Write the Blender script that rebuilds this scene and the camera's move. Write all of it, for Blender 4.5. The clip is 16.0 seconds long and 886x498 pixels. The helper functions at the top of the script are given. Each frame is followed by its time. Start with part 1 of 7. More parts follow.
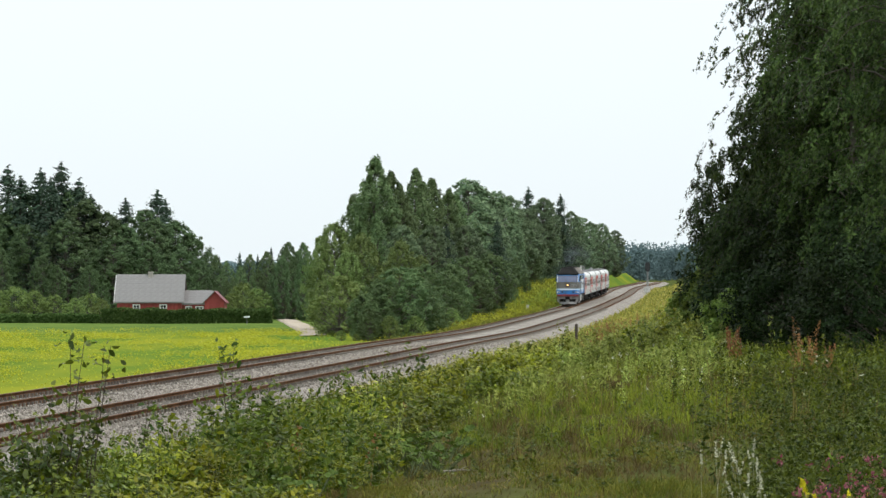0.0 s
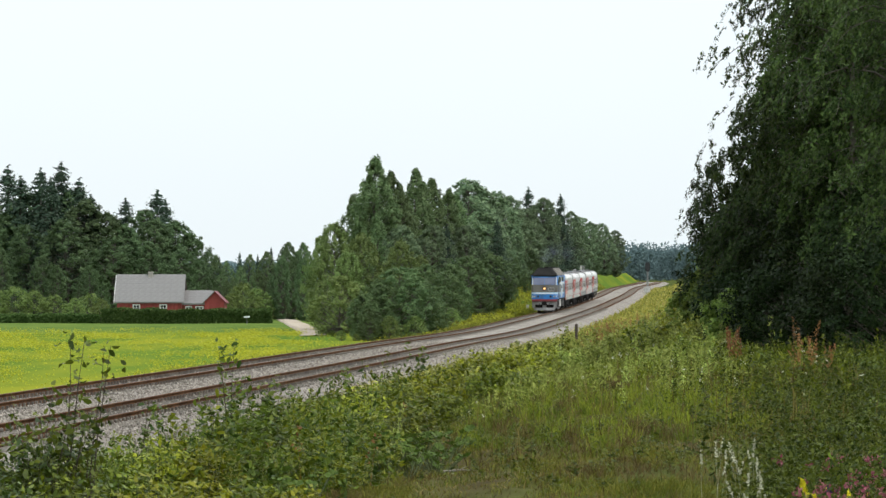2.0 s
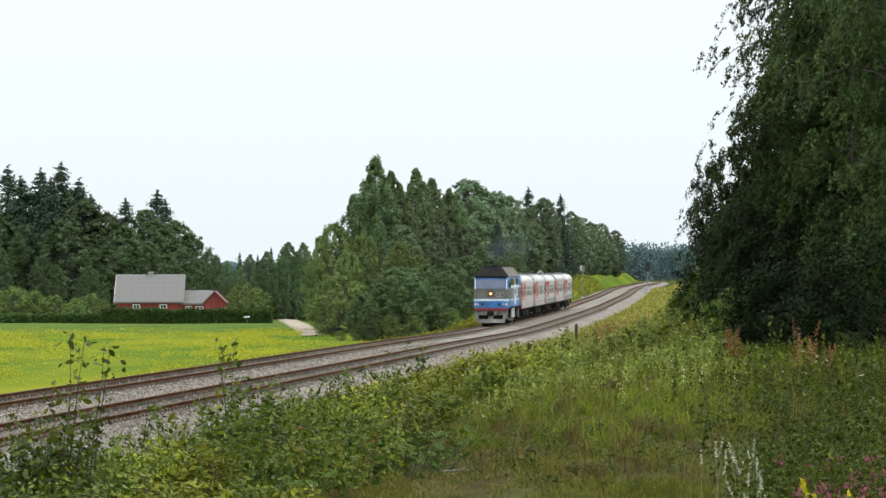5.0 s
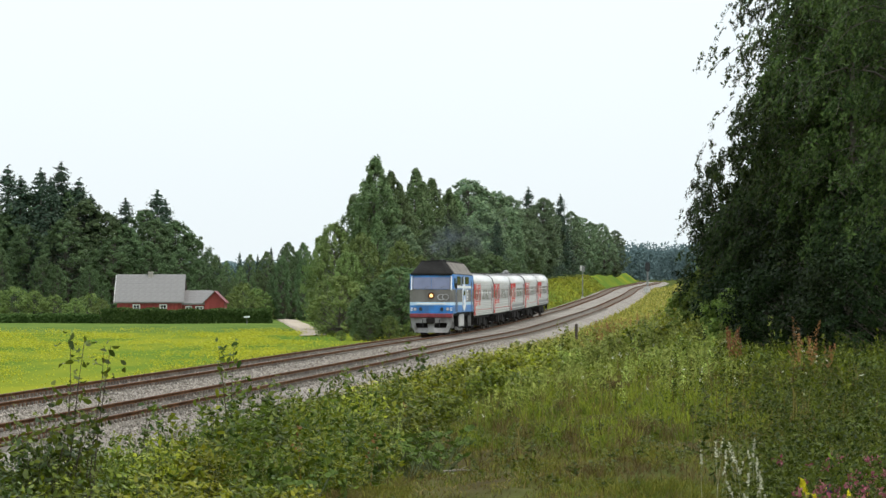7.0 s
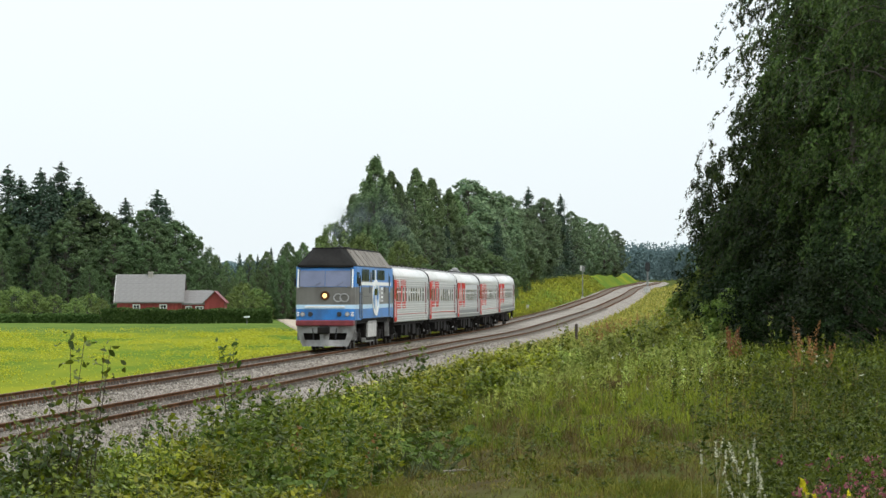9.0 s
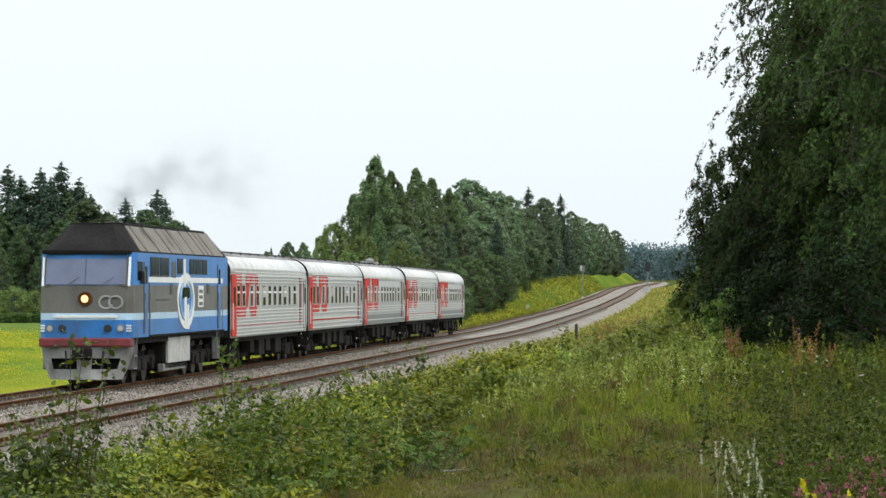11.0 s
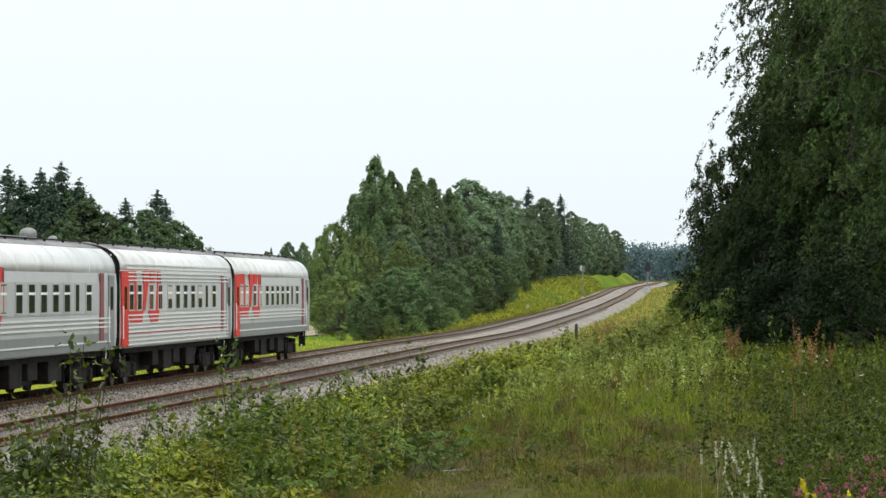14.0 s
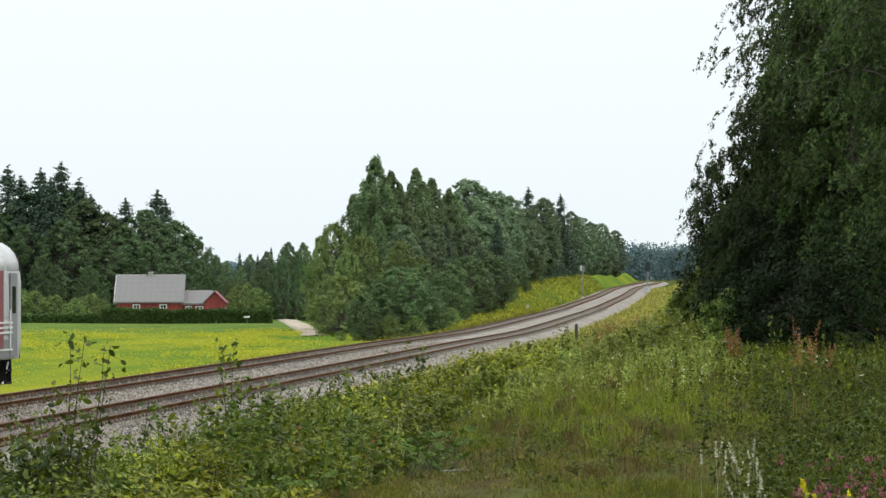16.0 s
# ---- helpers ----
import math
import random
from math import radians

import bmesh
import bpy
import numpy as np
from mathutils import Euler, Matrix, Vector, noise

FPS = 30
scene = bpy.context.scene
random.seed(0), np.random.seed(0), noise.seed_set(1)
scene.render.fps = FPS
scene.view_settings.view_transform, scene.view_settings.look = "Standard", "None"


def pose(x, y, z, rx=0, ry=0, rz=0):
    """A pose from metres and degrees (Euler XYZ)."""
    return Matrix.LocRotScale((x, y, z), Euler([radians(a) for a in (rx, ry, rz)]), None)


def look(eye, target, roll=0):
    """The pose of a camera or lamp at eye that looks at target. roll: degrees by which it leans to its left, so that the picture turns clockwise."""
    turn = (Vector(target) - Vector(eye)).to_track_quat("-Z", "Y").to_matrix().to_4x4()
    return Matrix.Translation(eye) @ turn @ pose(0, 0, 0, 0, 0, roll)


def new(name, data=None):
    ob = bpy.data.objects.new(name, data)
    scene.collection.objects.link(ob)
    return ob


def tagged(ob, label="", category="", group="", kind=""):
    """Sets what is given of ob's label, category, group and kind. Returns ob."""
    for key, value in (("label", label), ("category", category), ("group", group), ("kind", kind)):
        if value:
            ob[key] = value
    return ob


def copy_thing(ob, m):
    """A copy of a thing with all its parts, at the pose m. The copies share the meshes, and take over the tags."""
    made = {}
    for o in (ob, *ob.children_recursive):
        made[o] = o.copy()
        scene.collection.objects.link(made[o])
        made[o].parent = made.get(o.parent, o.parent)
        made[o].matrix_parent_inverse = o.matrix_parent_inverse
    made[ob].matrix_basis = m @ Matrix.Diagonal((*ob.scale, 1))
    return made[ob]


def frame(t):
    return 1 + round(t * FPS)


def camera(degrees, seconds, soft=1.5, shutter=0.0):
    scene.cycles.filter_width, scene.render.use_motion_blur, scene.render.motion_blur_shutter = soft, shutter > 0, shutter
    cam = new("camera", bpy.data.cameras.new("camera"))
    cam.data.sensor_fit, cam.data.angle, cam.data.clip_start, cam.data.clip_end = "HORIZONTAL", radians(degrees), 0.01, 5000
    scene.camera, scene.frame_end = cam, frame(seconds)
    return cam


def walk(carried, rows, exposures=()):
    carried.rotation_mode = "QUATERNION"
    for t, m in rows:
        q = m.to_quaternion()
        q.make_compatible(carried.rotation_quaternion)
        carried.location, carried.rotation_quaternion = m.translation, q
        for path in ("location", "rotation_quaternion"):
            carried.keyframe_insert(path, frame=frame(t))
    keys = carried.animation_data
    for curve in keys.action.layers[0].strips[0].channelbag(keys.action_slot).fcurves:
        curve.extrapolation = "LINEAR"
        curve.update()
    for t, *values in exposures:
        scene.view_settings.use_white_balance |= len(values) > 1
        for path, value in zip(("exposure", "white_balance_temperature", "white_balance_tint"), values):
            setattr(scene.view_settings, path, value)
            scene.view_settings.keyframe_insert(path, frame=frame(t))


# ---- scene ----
# ---------- camera: on a low bank, long lens, standing still ----------
EYE = (0.0, 0.0, 3.065)
cam = camera(14.17, 16.0)
CAM_POSE = pose(*EYE, 90.626, 0, 0)
walk(cam, [(0.0, CAM_POSE), (16.0, CAM_POSE)], exposures=[(0.0, 0.0), (16.0, 0.0)])

# ---------- world and sun: thin bright overcast ----------
SUN_EL, SUN_AZ = 56.0, 118.0
world = bpy.data.worlds.new("sky")
scene.world = world
world.use_nodes = True
wn = world.node_tree.nodes
wl = world.node_tree.links
wn.clear()
sky = wn.new("ShaderNodeTexSky")
sky.sky_type, sky.sun_disc = "NISHITA", False
sky.sun_elevation, sky.sun_rotation = radians(SUN_EL), radians(SUN_AZ)
sky.dust_density, sky.air_density = 4.0, 1.0
sky_gain = wn.new("ShaderNodeVectorMath")
sky_gain.operation = "SCALE"
sky_gain.inputs["Scale"].default_value = 0.09
veil = wn.new("ShaderNodeMix")
veil.data_type = "RGBA"
veil.inputs[0].default_value = 0.86
veil.inputs[7].default_value = (0.885, 0.965, 1.0, 1)
wbg = wn.new("ShaderNodeBackground")
wbg.inputs[1].default_value = 1.12
wout = wn.new("ShaderNodeOutputWorld")
wl.new(sky.outputs[0], sky_gain.inputs[0])
wl.new(sky_gain.outputs[0], veil.inputs[6])
aim = wn.new("ShaderNodeTexCoord")
height = wn.new("ShaderNodeSeparateXYZ")
overhead = wn.new("ShaderNodeMapRange")
overhead.inputs[1].default_value, overhead.inputs[2].default_value = 0.0, 1.0
overhead.inputs[3].default_value, overhead.inputs[4].default_value = 1.0, 1.85
cloud = wn.new("ShaderNodeVectorMath")
cloud.operation = "SCALE"
wl.new(aim.outputs["Generated"], height.inputs[0])
wl.new(height.outputs[2], overhead.inputs[0])
wl.new(veil.outputs[2], cloud.inputs[0])
wl.new(overhead.outputs[0], cloud.inputs["Scale"])
wl.new(cloud.outputs[0], wbg.inputs[0])
wl.new(wbg.outputs[0], wout.inputs[0])

sun = new("sun", bpy.data.lights.new("sun", "SUN"))
sun.data.energy, sun.data.angle, sun.data.color = 1.15, radians(12), (1.0, 0.96, 0.88)
az, el = radians(SUN_AZ), radians(SUN_EL)
sun.matrix_basis = look((math.sin(az) * math.cos(el) * 50, math.cos(az) * math.cos(el) * 50, math.sin(el) * 50), (0, 0, 0))


# ---------- materials ----------
def material(name, colour, rough=0.8, metal=0.0, vary=0.25, scale=3.0, fine=40.0, bump=0.0, island=False, obj_random=False,
             second=None, spec=0.5, translucent=0.0, dirt=None, dirt_scale=0.7, coords="Object", stretch=(1, 1, 1)):
    """Two scales of noise over a base colour, optional second colour, stains and relief."""
    m = bpy.data.materials.new(name)
    m.use_nodes = True
    nt = m.node_tree
    nodes, links = nt.nodes, nt.links
    bsdf = nodes["Principled BSDF"]
    bsdf.inputs["Roughness"].default_value = rough
    bsdf.inputs["Metallic"].default_value = metal
    bsdf.inputs["Specular IOR Level"].default_value = spec
    tc = nodes.new("ShaderNodeTexCoord")
    mp = nodes.new("ShaderNodeMapping")
    mp.inputs["Scale"].default_value = stretch
    if coords == "World":
        geo = nodes.new("ShaderNodeNewGeometry")
        links.new(geo.outputs["Position"], mp.inputs[0])
    else:
        links.new(tc.outputs["Object"], mp.inputs[0])
    n1 = nodes.new("ShaderNodeTexNoise")
    n1.inputs["Scale"].default_value, n1.inputs["Detail"].default_value = scale, 4
    n2 = nodes.new("ShaderNodeTexNoise")
    n2.inputs["Scale"].default_value, n2.inputs["Detail"].default_value = fine, 3
    links.new(mp.outputs[0], n1.inputs["Vector"])
    links.new(mp.outputs[0], n2.inputs["Vector"])
    c2 = second or tuple(min(1, v * (1 + vary)) for v in colour)
    c1 = colour if second else tuple(v * (1 - vary) for v in colour)
    mix = nodes.new("ShaderNodeMix")
    mix.data_type = "RGBA"
    mix.inputs[6].default_value, mix.inputs[7].default_value = (*c1, 1), (*c2, 1)
    ramp = nodes.new("ShaderNodeMapRange")
    ramp.inputs[1].default_value, ramp.inputs[2].default_value = 0.32, 0.68
    if island or obj_random:
        if island:
            g = nodes.new("ShaderNodeNewGeometry")
            rnd = g.outputs["Random Per Island"]
        else:
            rnd = nodes.new("ShaderNodeObjectInfo").outputs["Random"]
        av = nodes.new("ShaderNodeMath")
        av.operation = "MULTIPLY_ADD"
        av.inputs[1].default_value = 0.45
        links.new(rnd, av.inputs[0])
        sc = nodes.new("ShaderNodeMath")
        sc.operation = "MULTIPLY"
        sc.inputs[1].default_value = 0.55
        links.new(n1.outputs[0], sc.inputs[0])
        links.new(sc.outputs[0], av.inputs[2])
        links.new(av.outputs[0], ramp.inputs[0])
    else:
        links.new(n1.outputs[0], ramp.inputs[0])
    links.new(ramp.outputs[0], mix.inputs[0])
    col = mix.outputs[2]
    grain = nodes.new("ShaderNodeMix")
    grain.data_type, grain.blend_type = "RGBA", "MULTIPLY"
    grain.inputs[0].default_value = min(1, vary * 1.5)
    gr = nodes.new("ShaderNodeMapRange")
    gr.inputs[1].default_value, gr.inputs[2].default_value, gr.inputs[3].default_value, gr.inputs[4].default_value = 0.3, 0.7, 0.5, 1.25
    links.new(n2.outputs[0], gr.inputs[0])
    links.new(col, grain.inputs[6])
    links.new(gr.outputs[0], grain.inputs[7])
    col = grain.outputs[2]
    if dirt:
        n3 = nodes.new("ShaderNodeTexNoise")
        n3.inputs["Scale"].default_value, n3.inputs["Detail"].default_value = dirt_scale, 6
        links.new(mp.outputs[0], n3.inputs["Vector"])
        r3 = nodes.new("ShaderNodeMapRange")
        r3.inputs[1].default_value, r3.inputs[2].default_value = 0.5, 0.72
        links.new(n3.outputs[0], r3.inputs[0])
        d = nodes.new("ShaderNodeMix")
        d.data_type = "RGBA"
        d.inputs[7].default_value = (*dirt, 1)
        links.new(r3.outputs[0], d.inputs[0])
        links.new(col, d.inputs[6])
        col = d.outputs[2]
    links.new(col, bsdf.inputs["Base Color"])
    if bump:
        b = nodes.new("ShaderNodeBump")
        b.inputs["Strength"].default_value, b.inputs["Distance"].default_value = bump, 0.02
        links.new(n2.outputs[0], b.inputs["Height"])
        links.new(b.outputs[0], bsdf.inputs["Normal"])
    if translucent:
        out = nodes["Material Output"]
        tr = nodes.new("ShaderNodeBsdfTranslucent")
        ms = nodes.new("ShaderNodeMixShader")
        ms.inputs[0].default_value = translucent
        links.new(col, tr.inputs[0])
        links.new(bsdf.outputs[0], ms.inputs[1])
        links.new(tr.outputs[0], ms.inputs[2])
        links.new(ms.outputs[0], out.inputs[0])
    return m


def leaf_material(name, dark, light, scale=0.35, translucent=0.3, rough=0.5, spec=0.08, grain=0.3, tones=(0.74, 1.28)):
    m = material(name, dark, rough=rough, second=light, scale=scale, fine=6, vary=grain, island=True, translucent=translucent, spec=spec)
    nodes, links = m.node_tree.nodes, m.node_tree.links
    bsdf = nodes["Principled BSDF"]
    src = bsdf.inputs["Base Color"].links[0].from_socket
    hsv = nodes.new("ShaderNodeHueSaturation")
    info = nodes.new("ShaderNodeObjectInfo")
    for socket, lo, hi in (("Hue", 0.485, 0.512), ("Value", *tones)):
        r = nodes.new("ShaderNodeMapRange")
        r.inputs[3].default_value, r.inputs[4].default_value = lo, hi
        links.new(info.outputs["Random"], r.inputs[0])
        links.new(r.outputs[0], hsv.inputs[socket])
    links.new(src, hsv.inputs["Color"])
    for node in nodes:
        for i in node.inputs:
            if i.is_linked and i.links[0].from_socket == src and node != hsv:
                links.new(hsv.outputs[0], i)
    return m


M_BIRCH = leaf_material("birch_leaves", (0.102, 0.158, 0.068), (0.168, 0.232, 0.098), grain=0.12)
M_ALDER = leaf_material("alder_leaves", (0.075, 0.125, 0.052), (0.140, 0.198, 0.078), grain=0.12)
M_WILLOW = leaf_material("willow_leaves", (0.140, 0.205, 0.060), (0.23, 0.300, 0.092), grain=0.12)
M_SPRUCE = leaf_material("spruce_needles", (0.034, 0.060, 0.042), (0.062, 0.096, 0.058), translucent=0.1, grain=0.12)
M_OAK = leaf_material("broad_leaves", (0.070, 0.116, 0.052), (0.124, 0.180, 0.078), grain=0.12)
M_HEDGE = leaf_material("hedge_leaves", (0.055, 0.108, 0.030), (0.112, 0.185, 0.054), spec=0.04)
M_WEED = leaf_material("weed_leaves", (0.054, 0.084, 0.005), (0.225, 0.250, 0.018), scale=1.2, rough=0.36, spec=0.2, grain=0.35)
M_SAPLING = leaf_material("sapling_leaves", (0.040, 0.072, 0.010), (0.15, 0.185, 0.018), scale=1.5, rough=0.36, spec=0.22, grain=0.35)
M_SHRUB = leaf_material("shrub_leaves", (0.060, 0.092, 0.005), (0.215, 0.250, 0.021), scale=1.5, rough=0.36, spec=0.2, grain=0.35)
M_YELLOWLEAF = leaf_material("yellow_green_leaves", (0.135, 0.165, 0.008), (0.365, 0.380, 0.030), scale=1.2, rough=0.36, spec=0.2, grain=0.35)
M_DARKWEED = leaf_material("dark_weed_leaves", (0.028, 0.052, 0.007), (0.125, 0.165, 0.021), scale=1.5, rough=0.45, spec=0.12, grain=0.2)
M_RUSTGRASS = leaf_material("rusty_bent_grass", (0.075, 0.058, 0.020), (0.155, 0.112, 0.042), scale=0.9)
M_GRASS = leaf_material("grass_blades", (0.098, 0.105, 0.013), (0.215, 0.205, 0.034), scale=0.9)
M_LUSH = leaf_material("lush_grass_blades", (0.062, 0.095, 0.009), (0.165, 0.200, 0.025), scale=0.9)
M_STRAW = leaf_material("dry_stalks", (0.14, 0.115, 0.03), (0.25, 0.205, 0.065), scale=1.0)
M_SORREL = leaf_material("rusty_sorrel", (0.23, 0.105, 0.045), (0.36, 0.19, 0.08), scale=1.0)
M_YELLOW = leaf_material("yellow_blossom", (0.50, 0.42, 0.015), (0.72, 0.62, 0.04), scale=1.0)
M_PALEWEED = leaf_material("pale_willowherb_leaves", (0.18, 0.245, 0.045), (0.44, 0.50, 0.13), scale=0.6)
M_DRYMEADOW = leaf_material("dry_meadow_grass", (0.21, 0.22, 0.035), (0.48, 0.41, 0.11), scale=0.25)
M_FINEGRASS = leaf_material("fine_bright_grass", (0.118, 0.158, 0.012), (0.275, 0.315, 0.034), scale=0.7)
M_CROP = leaf_material("yellow_green_crop_bloom", (0.28, 0.29, 0.025), (0.44, 0.42, 0.035), scale=0.2, translucent=0.5, grain=0.1)
M_PINK = leaf_material("pink_clover_blossom", (0.30, 0.065, 0.09), (0.52, 0.20, 0.21), scale=4.0)
M_VIOLET = leaf_material("violet_blossom", (0.06, 0.035, 0.10), (0.13, 0.08, 0.18), scale=4.0)
M_WHITE_BLOOM = leaf_material("pale_grass_heads", (0.56, 0.57, 0.41), (0.74, 0.72, 0.57), scale=4.0)
M_BARK = material("grey_bark", (0.10, 0.085, 0.07), rough=0.9, vary=0.4, scale=2.0, fine=25, bump=0.6)
M_BUTTERBUR = material("butterbur_leaf", (0.050, 0.088, 0.010), rough=0.5, second=(0.100, 0.150, 0.024), scale=6, fine=30, spec=0.15, translucent=0.2)
M_DEADWOOD = material("grey_dead_wood", (0.26, 0.23, 0.19), rough=0.9, vary=0.3, scale=8)
M_STEM = material("green_stems", (0.07, 0.09, 0.03), rough=0.8, vary=0.3)
M_TWIG = material("brown_twigs", (0.06, 0.045, 0.03), rough=0.85, vary=0.3)
M_BALLAST = material("ballast_bed", (0.215, 0.190, 0.165), rough=0.95, second=(0.37, 0.335, 0.295), scale=14, fine=45, bump=1.0,
                     vary=0.5, spec=0.05, dirt=(0.15, 0.12, 0.095), dirt_scale=0.25, coords="World")
M_STAINED = material("rust_stained_ballast", (0.105, 0.082, 0.064), rough=0.95, second=(0.19, 0.155, 0.125), scale=10, fine=45, bump=1.0, vary=0.5, spec=0.05,
                     coords="World")
M_STONE = material("ballast_stones", (0.145, 0.125, 0.104), rough=0.9, spec=0.1, second=(0.40, 0.355, 0.305), scale=3, fine=60, island=True, bump=0.3)
M_RUST = material("rusty_rail_steel", (0.070, 0.031, 0.012), rough=0.9, second=(0.15, 0.070, 0.030), scale=1.5, fine=50, spec=0.1, bump=0.3)
M_RAILTOP = material("worn_rail_top", (0.10, 0.065, 0.048), rough=0.6, second=(0.19, 0.12, 0.085), scale=1.5, fine=20, metal=0.1, spec=0.2)
M_SLEEPER = material("weathered_concrete_sleeper", (0.13, 0.115, 0.10), rough=0.95, second=(0.20, 0.18, 0.155), scale=2, fine=40, spec=0.05,
                     obj_random=True, bump=0.4)
M_ROAD = material("pale_gravel_road", (0.36, 0.30, 0.235), rough=0.95, spec=0.0, second=(0.48, 0.41, 0.33), scale=0.5, fine=8, bump=0.5)
M_SLATE = material("grey_cement_roofing", (0.215, 0.205, 0.20), rough=0.9, second=(0.265, 0.255, 0.25), scale=0.8, fine=12, bump=0.3, spec=0.1,
                   dirt=(0.17, 0.165, 0.155), dirt_scale=0.35)
M_REDWOOD = material("red_painted_boards", (0.22, 0.032, 0.028), rough=0.75, second=(0.31, 0.05, 0.042), scale=1.2, fine=30, bump=0.3,
                     obj_random=True)
M_WHITEWOOD = material("white_painted_wood", (0.72, 0.71, 0.68), rough=0.6, vary=0.1)
M_BRICK = material("pale_chimney_render", (0.36, 0.33, 0.30), rough=0.9, vary=0.25)
M_GLASS = material("dark_window_glass", (0.008, 0.009, 0.010), rough=0.12, vary=0.2, scale=0.6, spec=0.015)
M_REDGLASS = material("red_filmed_window", (0.10, 0.022, 0.016), rough=0.2, vary=0.2, scale=0.6, spec=0.05)
M_CURTAIN = material("cream_curtain", (0.46, 0.43, 0.37), rough=0.9, vary=0.2, scale=4, fine=20, stretch=(6, 1, 1))
M_ROOFGRIME = material("sooty_grey_roof_top", (0.15, 0.145, 0.14), rough=0.8, second=(0.27, 0.26, 0.25), scale=0.7, fine=9, dirt=(0.09, 0.085, 0.08), dirt_scale=0.5)
M_CABGLASS = material("tinted_cab_glass", (0.13, 0.15, 0.24), rough=0.12, vary=0.2, scale=0.6, spec=0.6)
M_BLUE = material("blue_loco_paint", (0.022, 0.175, 0.50), rough=0.42, vary=0.12, scale=1.0, fine=15, dirt=(0.03, 0.11, 0.27), dirt_scale=0.8)
M_LIGHTBLUE = material("pale_blue_stripe", (0.42, 0.58, 0.72), rough=0.45, vary=0.1)
M_LOCOGREY = material("grey_brown_loco_paint", (0.125, 0.118, 0.105), rough=0.5, vary=0.15, scale=0.8, fine=20, dirt=(0.08, 0.07, 0.06))
M_ROOFDARK = material("sooty_loco_roof", (0.018, 0.017, 0.016), rough=0.9, spec=0.1, vary=0.35, scale=0.9, fine=12)
M_ROOFPANEL = material("dusty_grey_roof_panel", (0.215, 0.192, 0.168), rough=0.8, spec=0.15, vary=0.2, scale=0.7, fine=10, dirt=(0.07, 0.06, 0.05))
M_REDPAINT = material("dull_red_paint", (0.18, 0.024, 0.030), rough=0.55, vary=0.2)
M_RED = material("bright_red_paint", (0.52, 0.028, 0.016), rough=0.5, spec=0.1, vary=0.12, scale=1.0)
M_WHITE = material("white_paint", (0.78, 0.78, 0.77), rough=0.45, vary=0.07)
M_GREYPART = material("grimy_grey_paint", (0.235, 0.232, 0.225), rough=0.65, vary=0.25, scale=2.0, dirt=(0.09, 0.08, 0.07), dirt_scale=1.5)
M_CAR = material("silver_grey_carriage_paint", (0.40, 0.40, 0.395), rough=0.42, vary=0.08, scale=0.5, fine=12, dirt=(0.26, 0.26, 0.255), dirt_scale=0.5)
M_PALECAR = material("off_white_carriage_paint", (0.44, 0.44, 0.43), rough=0.42, vary=0.07, scale=0.5, fine=12, dirt=(0.37, 0.365, 0.355), dirt_scale=0.5)
M_CARDARK = material("dark_grey_carriage_paint", (0.16, 0.165, 0.17), rough=0.45, vary=0.1)
M_RIB = material("pale_carriage_ribs", (0.66, 0.655, 0.64), rough=0.35, vary=0.1)
M_CARROOF = material("pale_silver_roof", (0.68, 0.67, 0.655), rough=0.4, vary=0.12, scale=0.6, fine=8, dirt=(0.42, 0.41, 0.39), dirt_scale=0.6)
M_UNDER = material("sooty_underframe", (0.02, 0.018, 0.017), rough=0.9, spec=0.1, vary=0.4, scale=2, fine=20)
M_WHEEL = material("dark_wheel_steel", (0.05, 0.042, 0.037), rough=0.6, metal=0.5, vary=0.3)
M_RUBBER = material("black_rubber", (0.018, 0.018, 0.018), rough=0.8, vary=0.3)
M_CONCRETE = material("pale_concrete", (0.46, 0.45, 0.43), rough=0.9, vary=0.2, bump=0.3)
M_BLACK = material("black_enamel", (0.02, 0.022, 0.024), rough=0.5, vary=0.2)
M_POST = material("grey_galvanised_post", (0.22, 0.225, 0.22), rough=0.6, vary=0.15)


def glow_material(name, colour, strength):
    m = material(name, colour, rough=0.2, vary=0.05)
    b = m.node_tree.nodes["Principled BSDF"]
    b.inputs["Emission Color"].default_value = (*colour, 1)
    b.inputs["Emission Strength"].default_value = strength
    return m


M_LAMP = glow_material("lit_headlamp", (1.0, 0.58, 0.22), 1.7)
M_LAMPGLASS = material("unlit_lamp_glass", (0.45, 0.46, 0.46), rough=0.1, vary=0.1)


def smoke_material():
    m = bpy.data.materials.new("thin_diesel_smoke")
    m.use_nodes = True
    nodes, links = m.node_tree.nodes, m.node_tree.links
    out = nodes["Material Output"]
    nodes.remove(nodes["Principled BSDF"])
    fade = nodes.new("ShaderNodeAttribute")
    fade.attribute_name = "fade"
    r = nodes.new("ShaderNodeMapRange")
    r.interpolation_type = "SMOOTHSTEP"
    r.inputs[3].default_value, r.inputs[4].default_value = 0.0, 0.40
    links.new(fade.outputs["Fac"], r.inputs[0])
    a, b, mx = nodes.new("ShaderNodeBsdfTransparent"), nodes.new("ShaderNodeBsdfDiffuse"), nodes.new("ShaderNodeMixShader")
    b.inputs[0].default_value = (0.16, 0.18, 0.22, 1)
    links.new(r.outputs[0], mx.inputs[0])
    links.new(a.outputs[0], mx.inputs[1])
    links.new(b.outputs[0], mx.inputs[2])
    links.new(mx.outputs[0], out.inputs[0])
    return m


M_SMOKE = smoke_material()


# ---------- mesh helpers ----------
def link_mesh(name, me, material_, parent=None, label=""):
    ob = new(name, me)
    if material_:
        for mm in (material_ if isinstance(material_, (list, tuple)) else [material_]):
            me.materials.append(mm)
    if parent:
        ob.parent = parent
    if label:
        ob["label"] = label
    return ob


